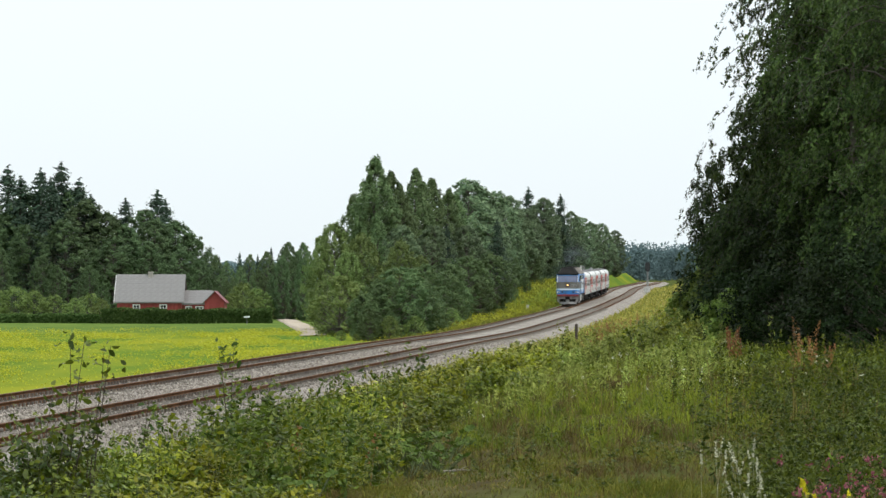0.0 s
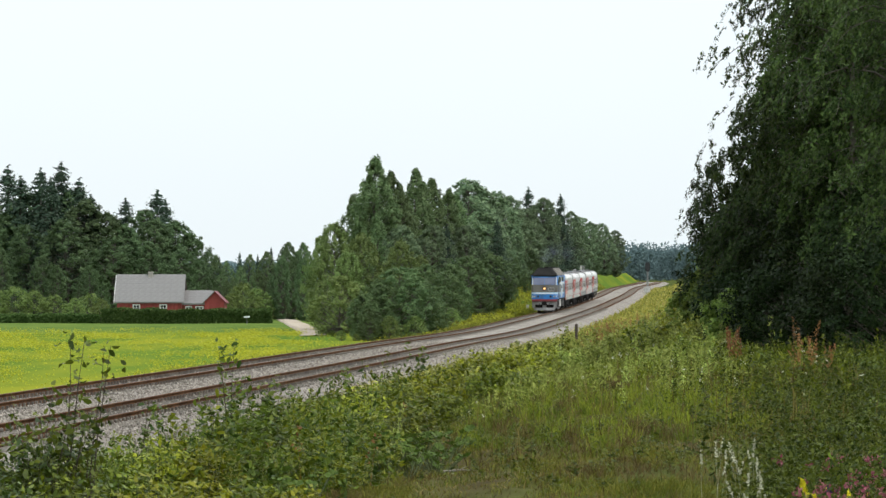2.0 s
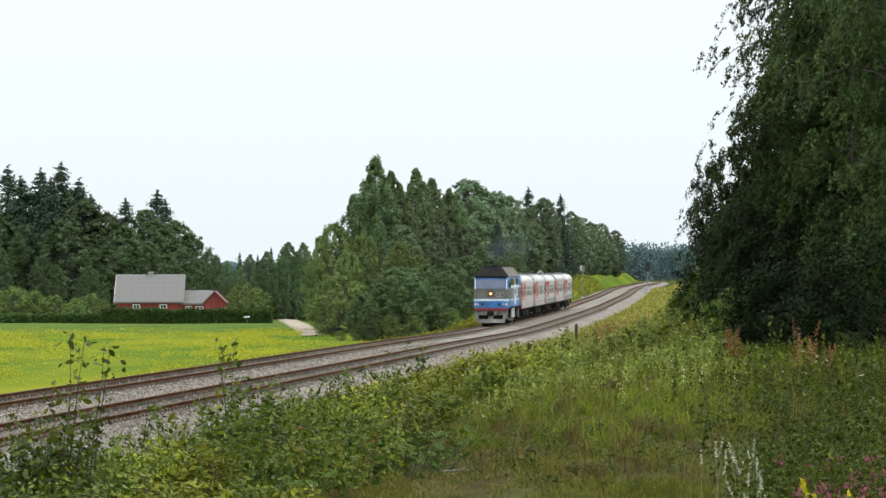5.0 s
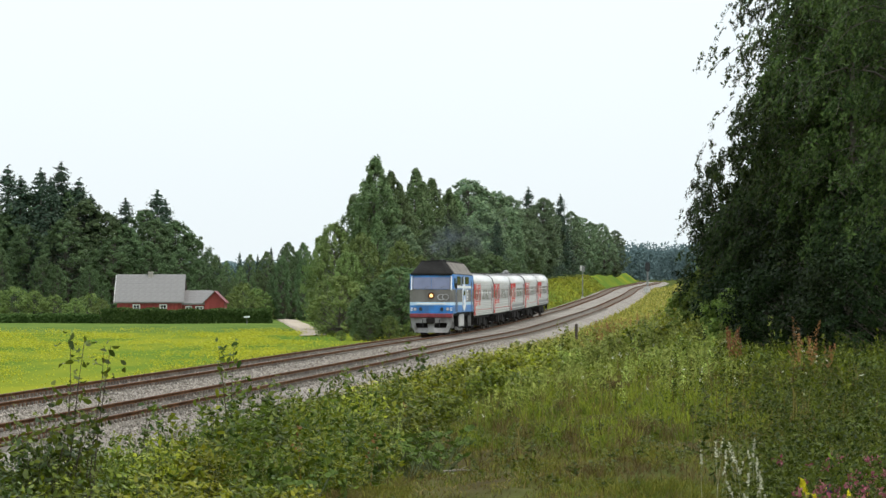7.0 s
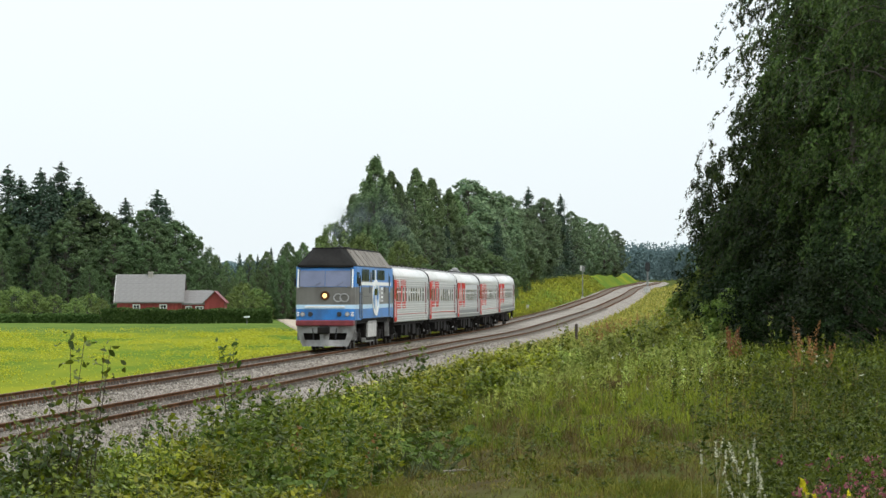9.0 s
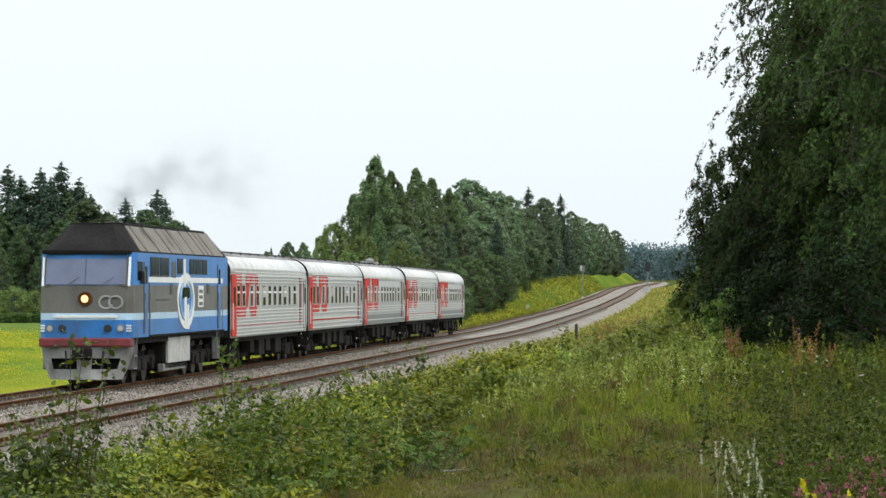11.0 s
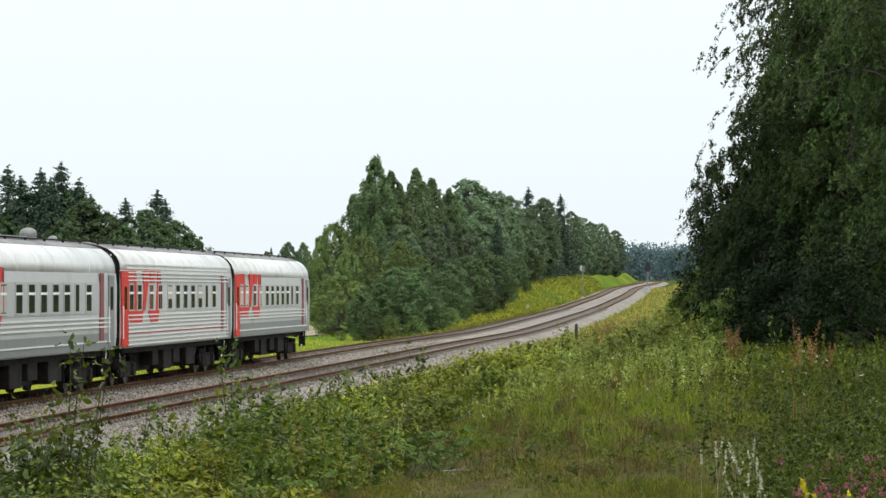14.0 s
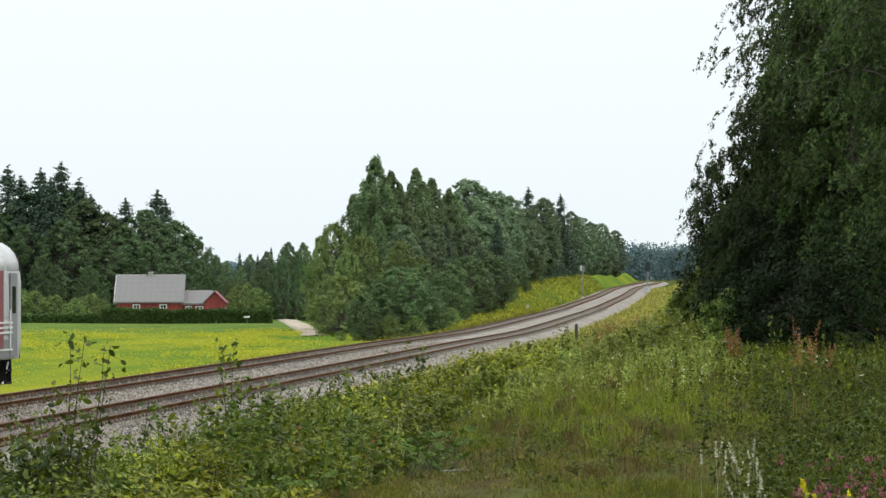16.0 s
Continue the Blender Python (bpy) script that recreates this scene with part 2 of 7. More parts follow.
def part(name, bm, material_, parent=None, label=""):
    """Links a bmesh as one mesh object under a thing or a part."""
    me = bpy.data.meshes.new(name)
    bm.normal_update()
    bm.to_mesh(me)
    bm.free()
    return link_mesh(name, me, material_, parent, label)


def array_mesh(name, verts, faces):
    """A mesh from numpy arrays: verts (n, 3), faces (m, k) of equal k."""
    me = bpy.data.meshes.new(name)
    verts = np.asarray(verts, dtype=np.float32).reshape(-1, 3)
    faces = np.asarray(faces, dtype=np.int32)
    k = faces.shape[1]
    me.vertices.add(len(verts))
    me.vertices.foreach_set("co", verts.ravel())
    me.loops.add(faces.size)
    me.loops.foreach_set("vertex_index", faces.ravel())
    me.polygons.add(len(faces))
    me.polygons.foreach_set("loop_start", np.arange(0, faces.size, k, dtype=np.int32))
    me.update(calc_edges=True)
    return me


def thing(name, label, category, m=None, group="", kind=""):
    ob = new(name)
    ob.empty_display_size = 0.3
    if m is not None:
        ob.matrix_basis = m
    return tagged(ob, label, category, group, kind)


def box(bm, x0, x1, y0, y1, z0, z1, bevel=0.0):
    r = bmesh.ops.create_cube(bm, size=1.0, matrix=Matrix.Translation(((x0 + x1) / 2, (y0 + y1) / 2, (z0 + z1) / 2))
                              @ Matrix.Diagonal((x1 - x0, y1 - y0, z1 - z0, 1)))
    if bevel:
        edges = {e for v in r["verts"] for e in v.link_edges}
        bmesh.ops.bevel(bm, geom=list(edges), offset=bevel, segments=2, affect="EDGES", profile=0.5)
    return bm


def boxes(*dims, bevel=0.0):
    bm = bmesh.new()
    for d in dims:
        box(bm, *d, bevel=bevel)
    return bm


def tube(bm, p0, p1, r0, r1, seg=8):
    p0, p1 = Vector(p0), Vector(p1)
    d = p1 - p0
    m = Matrix.Translation((p0 + p1) / 2) @ d.to_track_quat("Z", "Y").to_matrix().to_4x4()
    bmesh.ops.create_cone(bm, cap_ends=True, segments=seg, radius1=r0, radius2=r1, depth=d.length, matrix=m)
    return bm


def prism(bm, outline, x0, x1):
    """Extrudes a closed (y, z) outline along x."""
    a = [bm.verts.new((x0, y, z)) for y, z in outline]
    b = [bm.verts.new((x1, y, z)) for y, z in outline]
    n = len(outline)
    for i in range(n):
        bm.faces.new((a[i], a[(i + 1) % n], b[(i + 1) % n], b[i]))
    bm.faces.new(a[::-1])
    bm.faces.new(b)
    bmesh.ops.recalc_face_normals(bm, faces=bm.faces)
    return bm


# ---------- plan: the double track ----------
PLAN_Y = np.array([40, 130, 220, 310, 400, 500, 600, 750, 1000, 1600.0])
PLAN_X = np.array([-17.454, -9.642, -2.589, 4.145, 10.908, 18.441, 25.926, 36.091, 55.336, 90.148])
RISE_Y = np.array([40, 120, 200, 280, 360, 450, 550, 700, 1000, 1600.0])
RISE_Z = np.array([0.0, 0.0, -0.067, -0.228, 0.05, 0.515, 1.365, 2.695, 4.609, 7.655])
SPACING = 4.67


def hermite(kx, ky, x):
    """Smooth curve through knots, straight on beyond the ends."""
    x = np.asarray(x, dtype=float)
    m = np.gradient(ky, kx)
    xc = np.clip(x, kx[0], kx[-1])
    i = np.clip(np.searchsorted(kx, xc) - 1, 0, len(kx) - 2)
    h = kx[i + 1] - kx[i]
    t = (xc - kx[i]) / h
    v = (2 * t**3 - 3 * t**2 + 1) * ky[i] + (t**3 - 2 * t**2 + t) * h * m[i] + (3 * t**2 - 2 * t**3) * ky[i + 1] + (t**3 - t**2) * h * m[i + 1]
    return v + np.where(x < kx[0], (x - kx[0]) * m[0], 0) + np.where(x > kx[-1], (x - kx[-1]) * m[-1], 0)


def track_x(y):
    return hermite(PLAN_Y, PLAN_X, y)


def track_z(y):
    y = np.asarray(y, dtype=float)
    return hermite(RISE_Y, RISE_Z, np.clip(y, 40, 1600))


LINE_Y = np.concatenate([np.arange(-220, 40, 5.0), np.arange(40, 300, 2.0), np.arange(300, 800, 5.0), np.arange(800, 1601, 20.0)])
LINE_X = track_x(LINE_Y)
LINE_Z = track_z(LINE_Y)
slope = np.gradient(LINE_X, LINE_Y)
NORM = np.stack([1 / np.sqrt(1 + slope**2), -slope / np.sqrt(1 + slope**2)], axis=1)
LINE_S = np.concatenate([[0], np.cumsum(np.hypot(np.diff(LINE_X), np.diff(LINE_Y)))])
LINE_S -= np.interp(40.0, LINE_Y, LINE_S)


def on_track(s, off=0.0, z=0.0):
    """The place at arc length s along the far track, off metres to its camera side."""
    x, y, zz = (np.interp(s, LINE_S, a) for a in (LINE_X, LINE_Y, LINE_Z))
    return np.stack([x + np.interp(s, LINE_S, NORM[:, 0]) * off, y + np.interp(s, LINE_S, NORM[:, 1]) * off, zz + z], axis=-1)


def smooth(a, b, v):
    t = np.clip((np.asarray(v, dtype=float) - a) / (b - a), 0, 1)
    return t * t * (3 - 2 * t)


def waves(x, y, seed, size):
    """Cheap smooth unevenness, about -1 to 1."""
    r = np.random.RandomState(seed)
    v = 0
    for k in range(5):
        a = r.uniform(0, 2 * math.pi)
        f = 2 * math.pi / (size * r.uniform(0.6, 1.7))
        v = v + np.sin((x * math.cos(a) + y * math.sin(a)) * f + r.uniform(0, 6.28))
    return v / 3.0


def ground_z(x, y):
    """Height of the ground: embankment under the tracks, low field beyond, a bank on the camera's side."""
    x, y = np.asarray(x, dtype=float), np.asarray(y, dtype=float)
    d = x - track_x(y)
    tz = track_z(y)
    bed = tz - 0.62
    # beyond the line: low field near, cutting bank far along
    low = -2.0 + 0.9 * smooth(300, 400, y)
    bank = tz + 0.2 + 2.0 * smooth(430, 640, y)
    lev = low * (1 - smooth(330, 470, y)) + bank * smooth(330, 470, y)
    left = bed + (lev - bed) * smooth(-2.6, -7.5, d)
    fieldlev = -2.0 + 7.0 * smooth(600, 1300, y)
    left = left + (fieldlev - left) * smooth(-8, -22, d) * (1 - smooth(330, 420, y)) + (fieldlev - left) * smooth(-11, -23, d) * smooth(330, 420, y)
    # camera's side
    e = d - SPACING
    side = bed + (1.55 + tz - bed) * smooth(3.0, 16.0, e) + 0.35 * smooth(14, 40, e)
    z = np.where(d < 0, left, side)
    amp = smooth(3.2, 7, np.abs(d - SPACING / 2) - 1.2)
    near = 1 - smooth(120, 300, np.hypot(x, y))
    return z + amp * (0.10 * waves(x, y, 1, 9) + 0.05 * waves(x, y, 2, 2.6) * near)


# ---------- ground: one sheet to the horizon ----------
def ground_material():
    m = material("meadow_ground", (0.048, 0.068, 0.018), rough=0.95, second=(0.10, 0.108, 0.034), scale=0.35, fine=5, vary=0.4, bump=0.5, spec=0.0, coords="World")
    nodes, links = m.node_tree.nodes, m.node_tree.links
    bsdf = nodes["Principled BSDF"]
    base = bsdf.inputs["Base Color"].links[0].from_socket
    geo = nodes.new("ShaderNodeNewGeometry")

    def layer(col, attr, c1, c2, scale, stretch, lo, hi):
        at = nodes.new("ShaderNodeAttribute")
        at.attribute_name = attr
        mp = nodes.new("ShaderNodeMapping")
        mp.inputs["Scale"].default_value = stretch
        n = nodes.new("ShaderNodeTexNoise")
        n.inputs["Scale"].default_value, n.inputs["Detail"].default_value = scale, 6
        r = nodes.new("ShaderNodeMapRange")
        r.inputs[1].default_value, r.inputs[2].default_value = lo, hi
        c = nodes.new("ShaderNodeMix")
        c.data_type = "RGBA"
        c.inputs[6].default_value, c.inputs[7].default_value = (*c1, 1), (*c2, 1)
        o = nodes.new("ShaderNodeMix")
        o.data_type = "RGBA"
        links.new(geo.outputs["Position"], mp.inputs[0])
        links.new(mp.outputs[0], n.inputs["Vector"])
        links.new(n.outputs[0], r.inputs[0])
        links.new(r.outputs[0], c.inputs[0])
        links.new(at.outputs["Fac"], o.inputs[0])
        links.new(col, o.inputs[6])
        links.new(c.outputs[2], o.inputs[7])
        return o.outputs[2]

    col = layer(base, "lawn", (0.085, 0.135, 0.032), (0.13, 0.18, 0.042), 0.3, (1, 0.4, 1), 0.35, 0.65)
    col = layer(col, "field", (0.092, 0.155, 0.026), (0.215, 0.230, 0.026), 0.09, (1, 0.22, 1), 0.40, 0.60)
    col = layer(col, "soil", (0.042, 0.034, 0.018), (0.088, 0.070, 0.038), 3.0, (1, 1, 1), 0.35, 0.65)
    links.new(col, bsdf.inputs["Base Color"])
    return m


def field_weight(x, y):
    d = x - track_x(y)
    crop = smooth(-7, -10, d + 1.5 * waves(x, y, 5, 14)) * (1 - smooth(395, 440, y - 0.3 * x + 8 * waves(x, y, 6, 25)))
    verge = smooth(-2.5, -3.5, d) * smooth(340, 400, y) * (1 - smooth(-16, -22, d))
    return np.maximum(crop, 0.85 * verge)


def lawn_weight(x, y):
    d = x - track_x(y)
    return smooth(-8, -12, d) * (1 - smooth(560, 620, y))


def soil_weight(x, y):
    """The bare patches and the trodden path in the grass on the bank."""
    v = 0
    for cx, cy, rx, ry, k in ((0.3, 38, 1.2, 6.0, 0.9), (0.2, 30.5, 0.5, 4.0, 1.4), (3.1, 57, 0.8, 8.0, 1.1), (1.5, 49, 0.55, 8.0, 1.4), (2.2, 34, 0.45, 4.0, 1.0), (4.6, 50, 1.0, 6.0, 1.0), (2.4, 72, 0.7, 9.0, 0.9)):
        v = np.maximum(v, k * np.exp(-(((x - cx) / rx) ** 2 + ((y - cy) / ry) ** 2) * 1.3))
    return np.clip(1.2 * v + 0.45 * waves(x, y, 9, 1.3) * v, 0, 1)


def build_ground():
    near = np.arange(-30, 30.01, 0.75)
    far = 30 * np.exp(np.linspace(0.06, math.log(100), 30))
    d = np.concatenate([-far[::-1], near, far])
    y = np.concatenate([-np.exp(np.linspace(math.log(900), math.log(12), 14)), np.arange(-8, 130, 0.8), np.arange(130, 420, 3.0), np.arange(420, 760, 8.0),
                        np.exp(np.linspace(math.log(760), math.log(4200), 24))])
    D, Y = np.meshgrid(d, y)
    X = D + track_x(np.clip(Y, -400, 1600))
    Z = ground_z(X, Y)
    h, w = D.shape
    idx = np.arange(h * w).reshape(h, w)
    faces = np.stack([idx[:-1, :-1], idx[:-1, 1:], idx[1:, 1:], idx[1:, :-1]], axis=-1).reshape(-1, 4)
    me = array_mesh("ground", np.stack([X, Y, Z], axis=-1), faces)
    for name, weight in (("field", field_weight), ("lawn", lawn_weight), ("soil", soil_weight)):
        a = me.attributes.new(name, "FLOAT", "POINT")
        a.data.foreach_set("value", weight(X, Y).ravel().astype(np.float32))
    me.polygons.foreach_set("use_smooth", np.ones(len(faces), dtype=bool))
    tagged(link_mesh("ground", me, ground_material()), "uneven grassy meadow ground with yellow-flowering field", "ground", kind="structure")


def sweep(name, profile, s0, s1, off, material_, step=2.0, closed=True):
    """A (offset, z) profile drawn along the line."""
    s = LINE_S[(LINE_S > s0) & (LINE_S < s1)]
    s = np.concatenate([[s0], s, [s1]])
    rows = np.stack([on_track(s, off + o, z) for o, z in profile], axis=1)
    n, k = rows.shape[:2]
    idx = np.arange(n * k).reshape(n, k)
    nxt = np.roll(idx, -1, axis=1) if closed else idx[:, 1:]
    cur = idx if closed else idx[:, :-1]
    faces = np.stack([cur[:-1], nxt[:-1], nxt[1:], cur[1:]], axis=-1).reshape(-1, 4)
    return array_mesh(name, rows, faces)


S_NEAR, S_FAR = -230.0, 1050.0
RAIL = [(-0.075, -0.18), (-0.07, -0.165), (-0.012, -0.145), (-0.010, -0.05), (-0.036, -0.035), (-0.036, -0.006), (-0.028, 0.0),
        (0.028, 0.0), (0.036, -0.006), (0.036, -0.035), (0.010, -0.05), (0.012, -0.145), (0.07, -0.165), (0.075, -0.18)]


def build_track():
    bed = [(-3.3, -0.75), (-2.0, -0.32), (-1.45, -0.22), (-0.9, -0.20), (0.9, -0.20), (SPACING / 2, -0.25), (SPACING - 0.9, -0.20), (SPACING + 0.9, -0.20), (SPACING + 1.45, -0.22),
           (SPACING + 2.0, -0.30), (SPACING + 3.4, -0.80)]
    me = sweep("ballast", bed, S_NEAR, S_FAR, 0.0, None, closed=False)
    seg = len(bed) - 1
    stain = np.isin(np.arange(len(me.polygons)) % seg, (3, 6)).astype(np.int32)
    me.polygons.foreach_set("use_smooth", np.ones(len(stain), dtype=bool))
    me.polygons.foreach_set("material_index", stain)
    ballast = tagged(link_mesh("ballast", me, [M_BALLAST, M_STAINED]), "pale grey crushed stone ballast bed of double track", "ballast", kind="structure")
    for k, off in enumerate((-0.76 - 0.036, 0.76 + 0.036, SPACING - 0.796, SPACING + 0.796)):
        me = sweep("rail", RAIL, S_NEAR, S_FAR, off, None)
        ob = link_mesh("rail", me, [M_RUST, M_RAILTOP])
        k_ = len(RAIL)
        mi = np.zeros(len(me.polygons), dtype=np.int32)
        mi[np.arange(len(mi)) % k_ == 6] = 1
        me.polygons.foreach_set("material_index", mi)
        tagged(ob, "long rust-brown steel rail on sleepers", "rail", group="rails of the double track")
    return ballast


def sleeper_mesh():
    bm = bmesh.new()
    box(bm, -0.13, 0.13, -1.35, 1.35, -0.36, -0.185)
    for v in bm.verts:
        if v.co.z > -0.3:
            v.co.x *= 0.8
            v.co.y *= 0.985
    for y in (-0.796, 0.796):
        for sgn in (-1, 1):
            box(bm, -0.07, 0.07, y + sgn * 0.085 - 0.03, y + sgn * 0.085 + 0.03, -0.19, -0.095)
    me = bpy.data.meshes.new("sleeper")
    bm.to_mesh(me)
    bm.free()
    me.materials.append(M_SLEEPER)
    return me


def build_sleepers(ballast):
    """Single sleepers where the line passes nearest; one joined run further off."""
    me = sleeper_mesh()
    co = np.array([v.co for v in me.vertices])
    tri = bmesh.new()
    tri.from_mesh(me)
    fs = np.array([[v.index for v in f.verts] for f in tri.faces])
    tri.free()
    allv, allf, base = [], [], 0
    for off in (0.0, SPACING):
        for i, s in enumerate(np.arange(-60, 420, 0.56)):
            p, q = on_track(s, off), on_track(s + 0.5, off)
            a = math.atan2(q[1] - p[1], q[0] - p[0])
            if 52 <= s < 52 + 0.56 * 150:
                ob = new("sleeper", me)
                ob.parent = ballast
                ob.matrix_basis = Matrix.Translation(Vector(p)) @ Matrix.Rotation(a, 4, "Z")
            else:
                c, sn = math.cos(a), math.sin(a)
                v = np.stack([co[:, 0] * c - co[:, 1] * sn + p[0], co[:, 0] * sn + co[:, 1] * c + p[1], co[:, 2] + p[2]], axis=1)
                allv.append(v)
                allf.append(fs + base)
                base += len(co)
    ob = link_mesh("sleepers", array_mesh("sleepers", np.concatenate(allv), np.concatenate(allf)), M_SLEEPER, ballast)
    tagged(ob, "weathered concrete sleepers", kind="stuff")


def build_stones(ballast):
    """Loose stones on the ballast where the camera sees it best."""
    r = np.random.RandomState(4)
    n = 32000
    s = 40 + 150 * r.rand(n) ** 1.8
    off = r.uniform(-2.9, SPACING + 3.1, n)
    cribs = (np.minimum(np.abs(off), np.abs(off - SPACING)) < 0.72) & (r.rand(n) < 0.75)
    off = np.where(cribs, SPACING / 2 + r.uniform(-1.3, 1.3, n), off)
    prof_o = np.array([-3.3, -2.0, -1.45, -0.9, 0.9, SPACING / 2, SPACING - 0.9, SPACING + 0.9, SPACING + 1.45, SPACING + 2.0, SPACING + 3.4])
    prof_z = np.array([-0.75, -0.32, -0.22, -0.20, -0.20, -0.25, -0.20, -0.20, -0.22, -0.30, -0.80])
    p = on_track(s, 0.0)
    nx, ny = np.interp(s, LINE_S, NORM[:, 0]), np.interp(s, LINE_S, NORM[:, 1])
    c = np.stack([p[:, 0] + nx * off, p[:, 1] + ny * off, p[:, 2] + np.interp(off, prof_o, prof_z) + 0.012], axis=1)
    size = r.uniform(0.022, 0.048, n)
    unit = np.array([[1, 0, 0], [0, 1, 0], [-1, 0, 0], [0, -1, 0], [0, 0, 1], [0, 0, -1]], dtype=float)
    v = unit[None] * size[:, None, None] * r.uniform(0.6, 1.3, (n, 6, 3))
    v += r.normal(0, 0.2, (n, 6, 3)) * size[:, None, None]
    a = r.uniform(0, 6.28, n)
    ca, sa = np.cos(a)[:, None], np.sin(a)[:, None]
    v = np.stack([v[..., 0] * ca - v[..., 1] * sa, v[..., 0] * sa + v[..., 1] * ca, v[..., 2]], axis=-1) + c[:, None]
    f = np.array([[0, 1, 4], [1, 2, 4], [2, 3, 4], [3, 0, 4], [1, 0, 5], [2, 1, 5], [3, 2, 5], [0, 3, 5]])
    faces = (np.arange(n) * 6)[:, None, None] + f[None]
    ob = link_mesh("ballast_stones", array_mesh("ballast_stones", v, faces.reshape(-1, 3)), M_STONE, ballast)
    tagged(ob, "loose grey and pinkish crushed stones", kind="stuff")


def build_road():
    """Gravel lane past the hedge, down to the line."""
    pts = np.array([(-31, 690), (-27.1, 602), (-21.2, 507), (-16.9, 437), (-14.1, 384), (-13.6, 374)], dtype=float)
    t = np.linspace(0, 1, 90)
    k = np.linspace(0, 1, len(pts))
    x, y = hermite(k, pts[:, 0], t), hermite(k, pts[:, 1], t)
    r = np.random.RandomState(3)
    w = 1.45
    rows = []
    for o in (-1.0, -0.95, -0.4, 0.0, 0.4, 0.95, 1.0):
        xx = x + o * w
        z = ground_z(xx, y) + (0.12 if abs(o) < 0.99 else -0.15) + (0.03 if abs(o) == 0.0 else 0)
        rows.append(np.stack([xx, y, z], axis=1))
    rows = np.stack(rows, axis=1)
    n, kk = rows.shape[:2]
    idx = np.arange(n * kk).reshape(n, kk)
    faces = np.stack([idx[:-1, :-1], idx[1:, :-1], idx[1:, 1:], idx[:-1, 1:]], axis=-1).reshape(-1, 4)
    tagged(link_mesh("road", array_mesh("road", rows, faces), M_ROAD), "pale sandy gravel lane beside the hedge", "road", kind="structure")


build_ground()
BALLAST = build_track()
build_road()


# ---------- plants ----------
def leaf_quads(c, size, r, droop=0.0, aspect=0.6):
    """One pointed four-cornered leaf or clump for each centre; normals lean upward."""
    n = len(c)
    u = r.normal(size=(n, 3))
    u[:, 2] -= droop * 2.0
    u /= np.linalg.norm(u, axis=1, keepdims=True)
    w = r.normal(size=(n, 3))
    v = np.cross(u, w)
    v /= np.linalg.norm(v, axis=1, keepdims=True) + 1e-9
    s = (size * r.uniform(0.65, 1.35, n))[:, None]
    a, b = u * s, v * s * aspect
    bend = np.cross(u, v) * s * 0.18
    q = np.stack([c - a, c + b - 0.2 * a + bend, c + a, c - b - 0.2 * a + bend], axis=1)
    return q


def leaf_hexes(c, size, r, droop=0.0, aspect=0.5):
    """Six-cornered leaves, folded a little along the midrib, for plants close by."""
    n = len(c)
    u = r.normal(size=(n, 3)) * (1, 1, 0.6)
    u[:, 2] -= droop
    u /= np.linalg.norm(u, axis=1, keepdims=True)
    v = np.cross(u, r.normal(size=(n, 3)) + (0, 0, 1.2))
    v /= np.linalg.norm(v, axis=1, keepdims=True) + 1e-9
    w = np.cross(u, v)
    s = (size * r.uniform(0.6, 1.35, n))[:, None]
    rows_ = []
    for t, k in ((-1, 0), (-0.45, 0.9), (0.3, 0.75), (1, 0), (0.3, -0.75), (-0.45, -0.9)):
        rows_.append(c + u * s * t + v * s * aspect * k + w * s * (0.22 * abs(k) - 0.25 * t * t))
    return np.stack(rows_, axis=1)


def spray_leaves(c, size, r, out, up=0.6, jitter=0.55, droop=0.0, aspect=0.65, corners=3):
    """Leaves or small clumps that face outward from their bough; three corners far off, four close by."""
    n = len(c)
    nrm = out + r.normal(size=(n, 3)) * jitter
    nrm[:, 2] += up
    nrm /= np.linalg.norm(nrm, axis=1, keepdims=True) + 1e-9
    u = r.normal(size=(n, 3))
    u[:, 2] -= droop * 2.0
    u -= nrm * np.sum(u * nrm, axis=1, keepdims=True)
    u /= np.linalg.norm(u, axis=1, keepdims=True) + 1e-9
    v = np.cross(nrm, u)
    s = (size * r.uniform(0.6, 1.4, n))[:, None]
    a, b = u * s, v * s * aspect
    if corners == 3:
        return np.stack([c + a, c - 0.7 * a + b, c - 0.7 * a - b], axis=1)
    bend = nrm * s * -0.15
    return np.stack([c - a, c - 0.15 * a + b + bend, c + a, c - 0.15 * a - b + bend], axis=1)


def leaves_mesh(name, q):
    n, k = q.shape[:2]
    return array_mesh(name, q.reshape(-1, 3), np.arange(n * k).reshape(n, k))


def quads_mesh(name, q):
    n = len(q)
    return array_mesh(name, q.reshape(-1, 3), np.arange(n * 4).reshape(n, 4))


def limb_mesh(segments, seg=4):
    """Tapered round limbs from (p0, p1, r0, r1)."""
    vs, fs, base = [], [], 0
    for p0, p1, r0, r1 in segments:
        p0, p1 = np.asarray(p0, float), np.asarray(p1, float)
        d = p1 - p0
        d = d / (np.linalg.norm(d) + 1e-9)
        a = np.cross(d, (0.3, 1, 0.2))
        a /= np.linalg.norm(a) + 1e-9
        b = np.cross(d, a)
        t = np.arange(seg) * 2 * math.pi / seg
        ring = np.cos(t)[:, None] * a + np.sin(t)[:, None] * b
        vs += [p0 + ring * r0, p1 + ring * r1]
        i = np.arange(seg)
        j = (i + 1) % seg
        fs.append(np.stack([base + i, base + j, base + seg + j, base + seg + i], axis=1))
        base += 2 * seg
    return array_mesh("trunk", np.concatenate(vs), np.concatenate(fs))


def unit_rows(v):
    return v / (np.linalg.norm(v, axis=1, keepdims=True) + 1e-9)


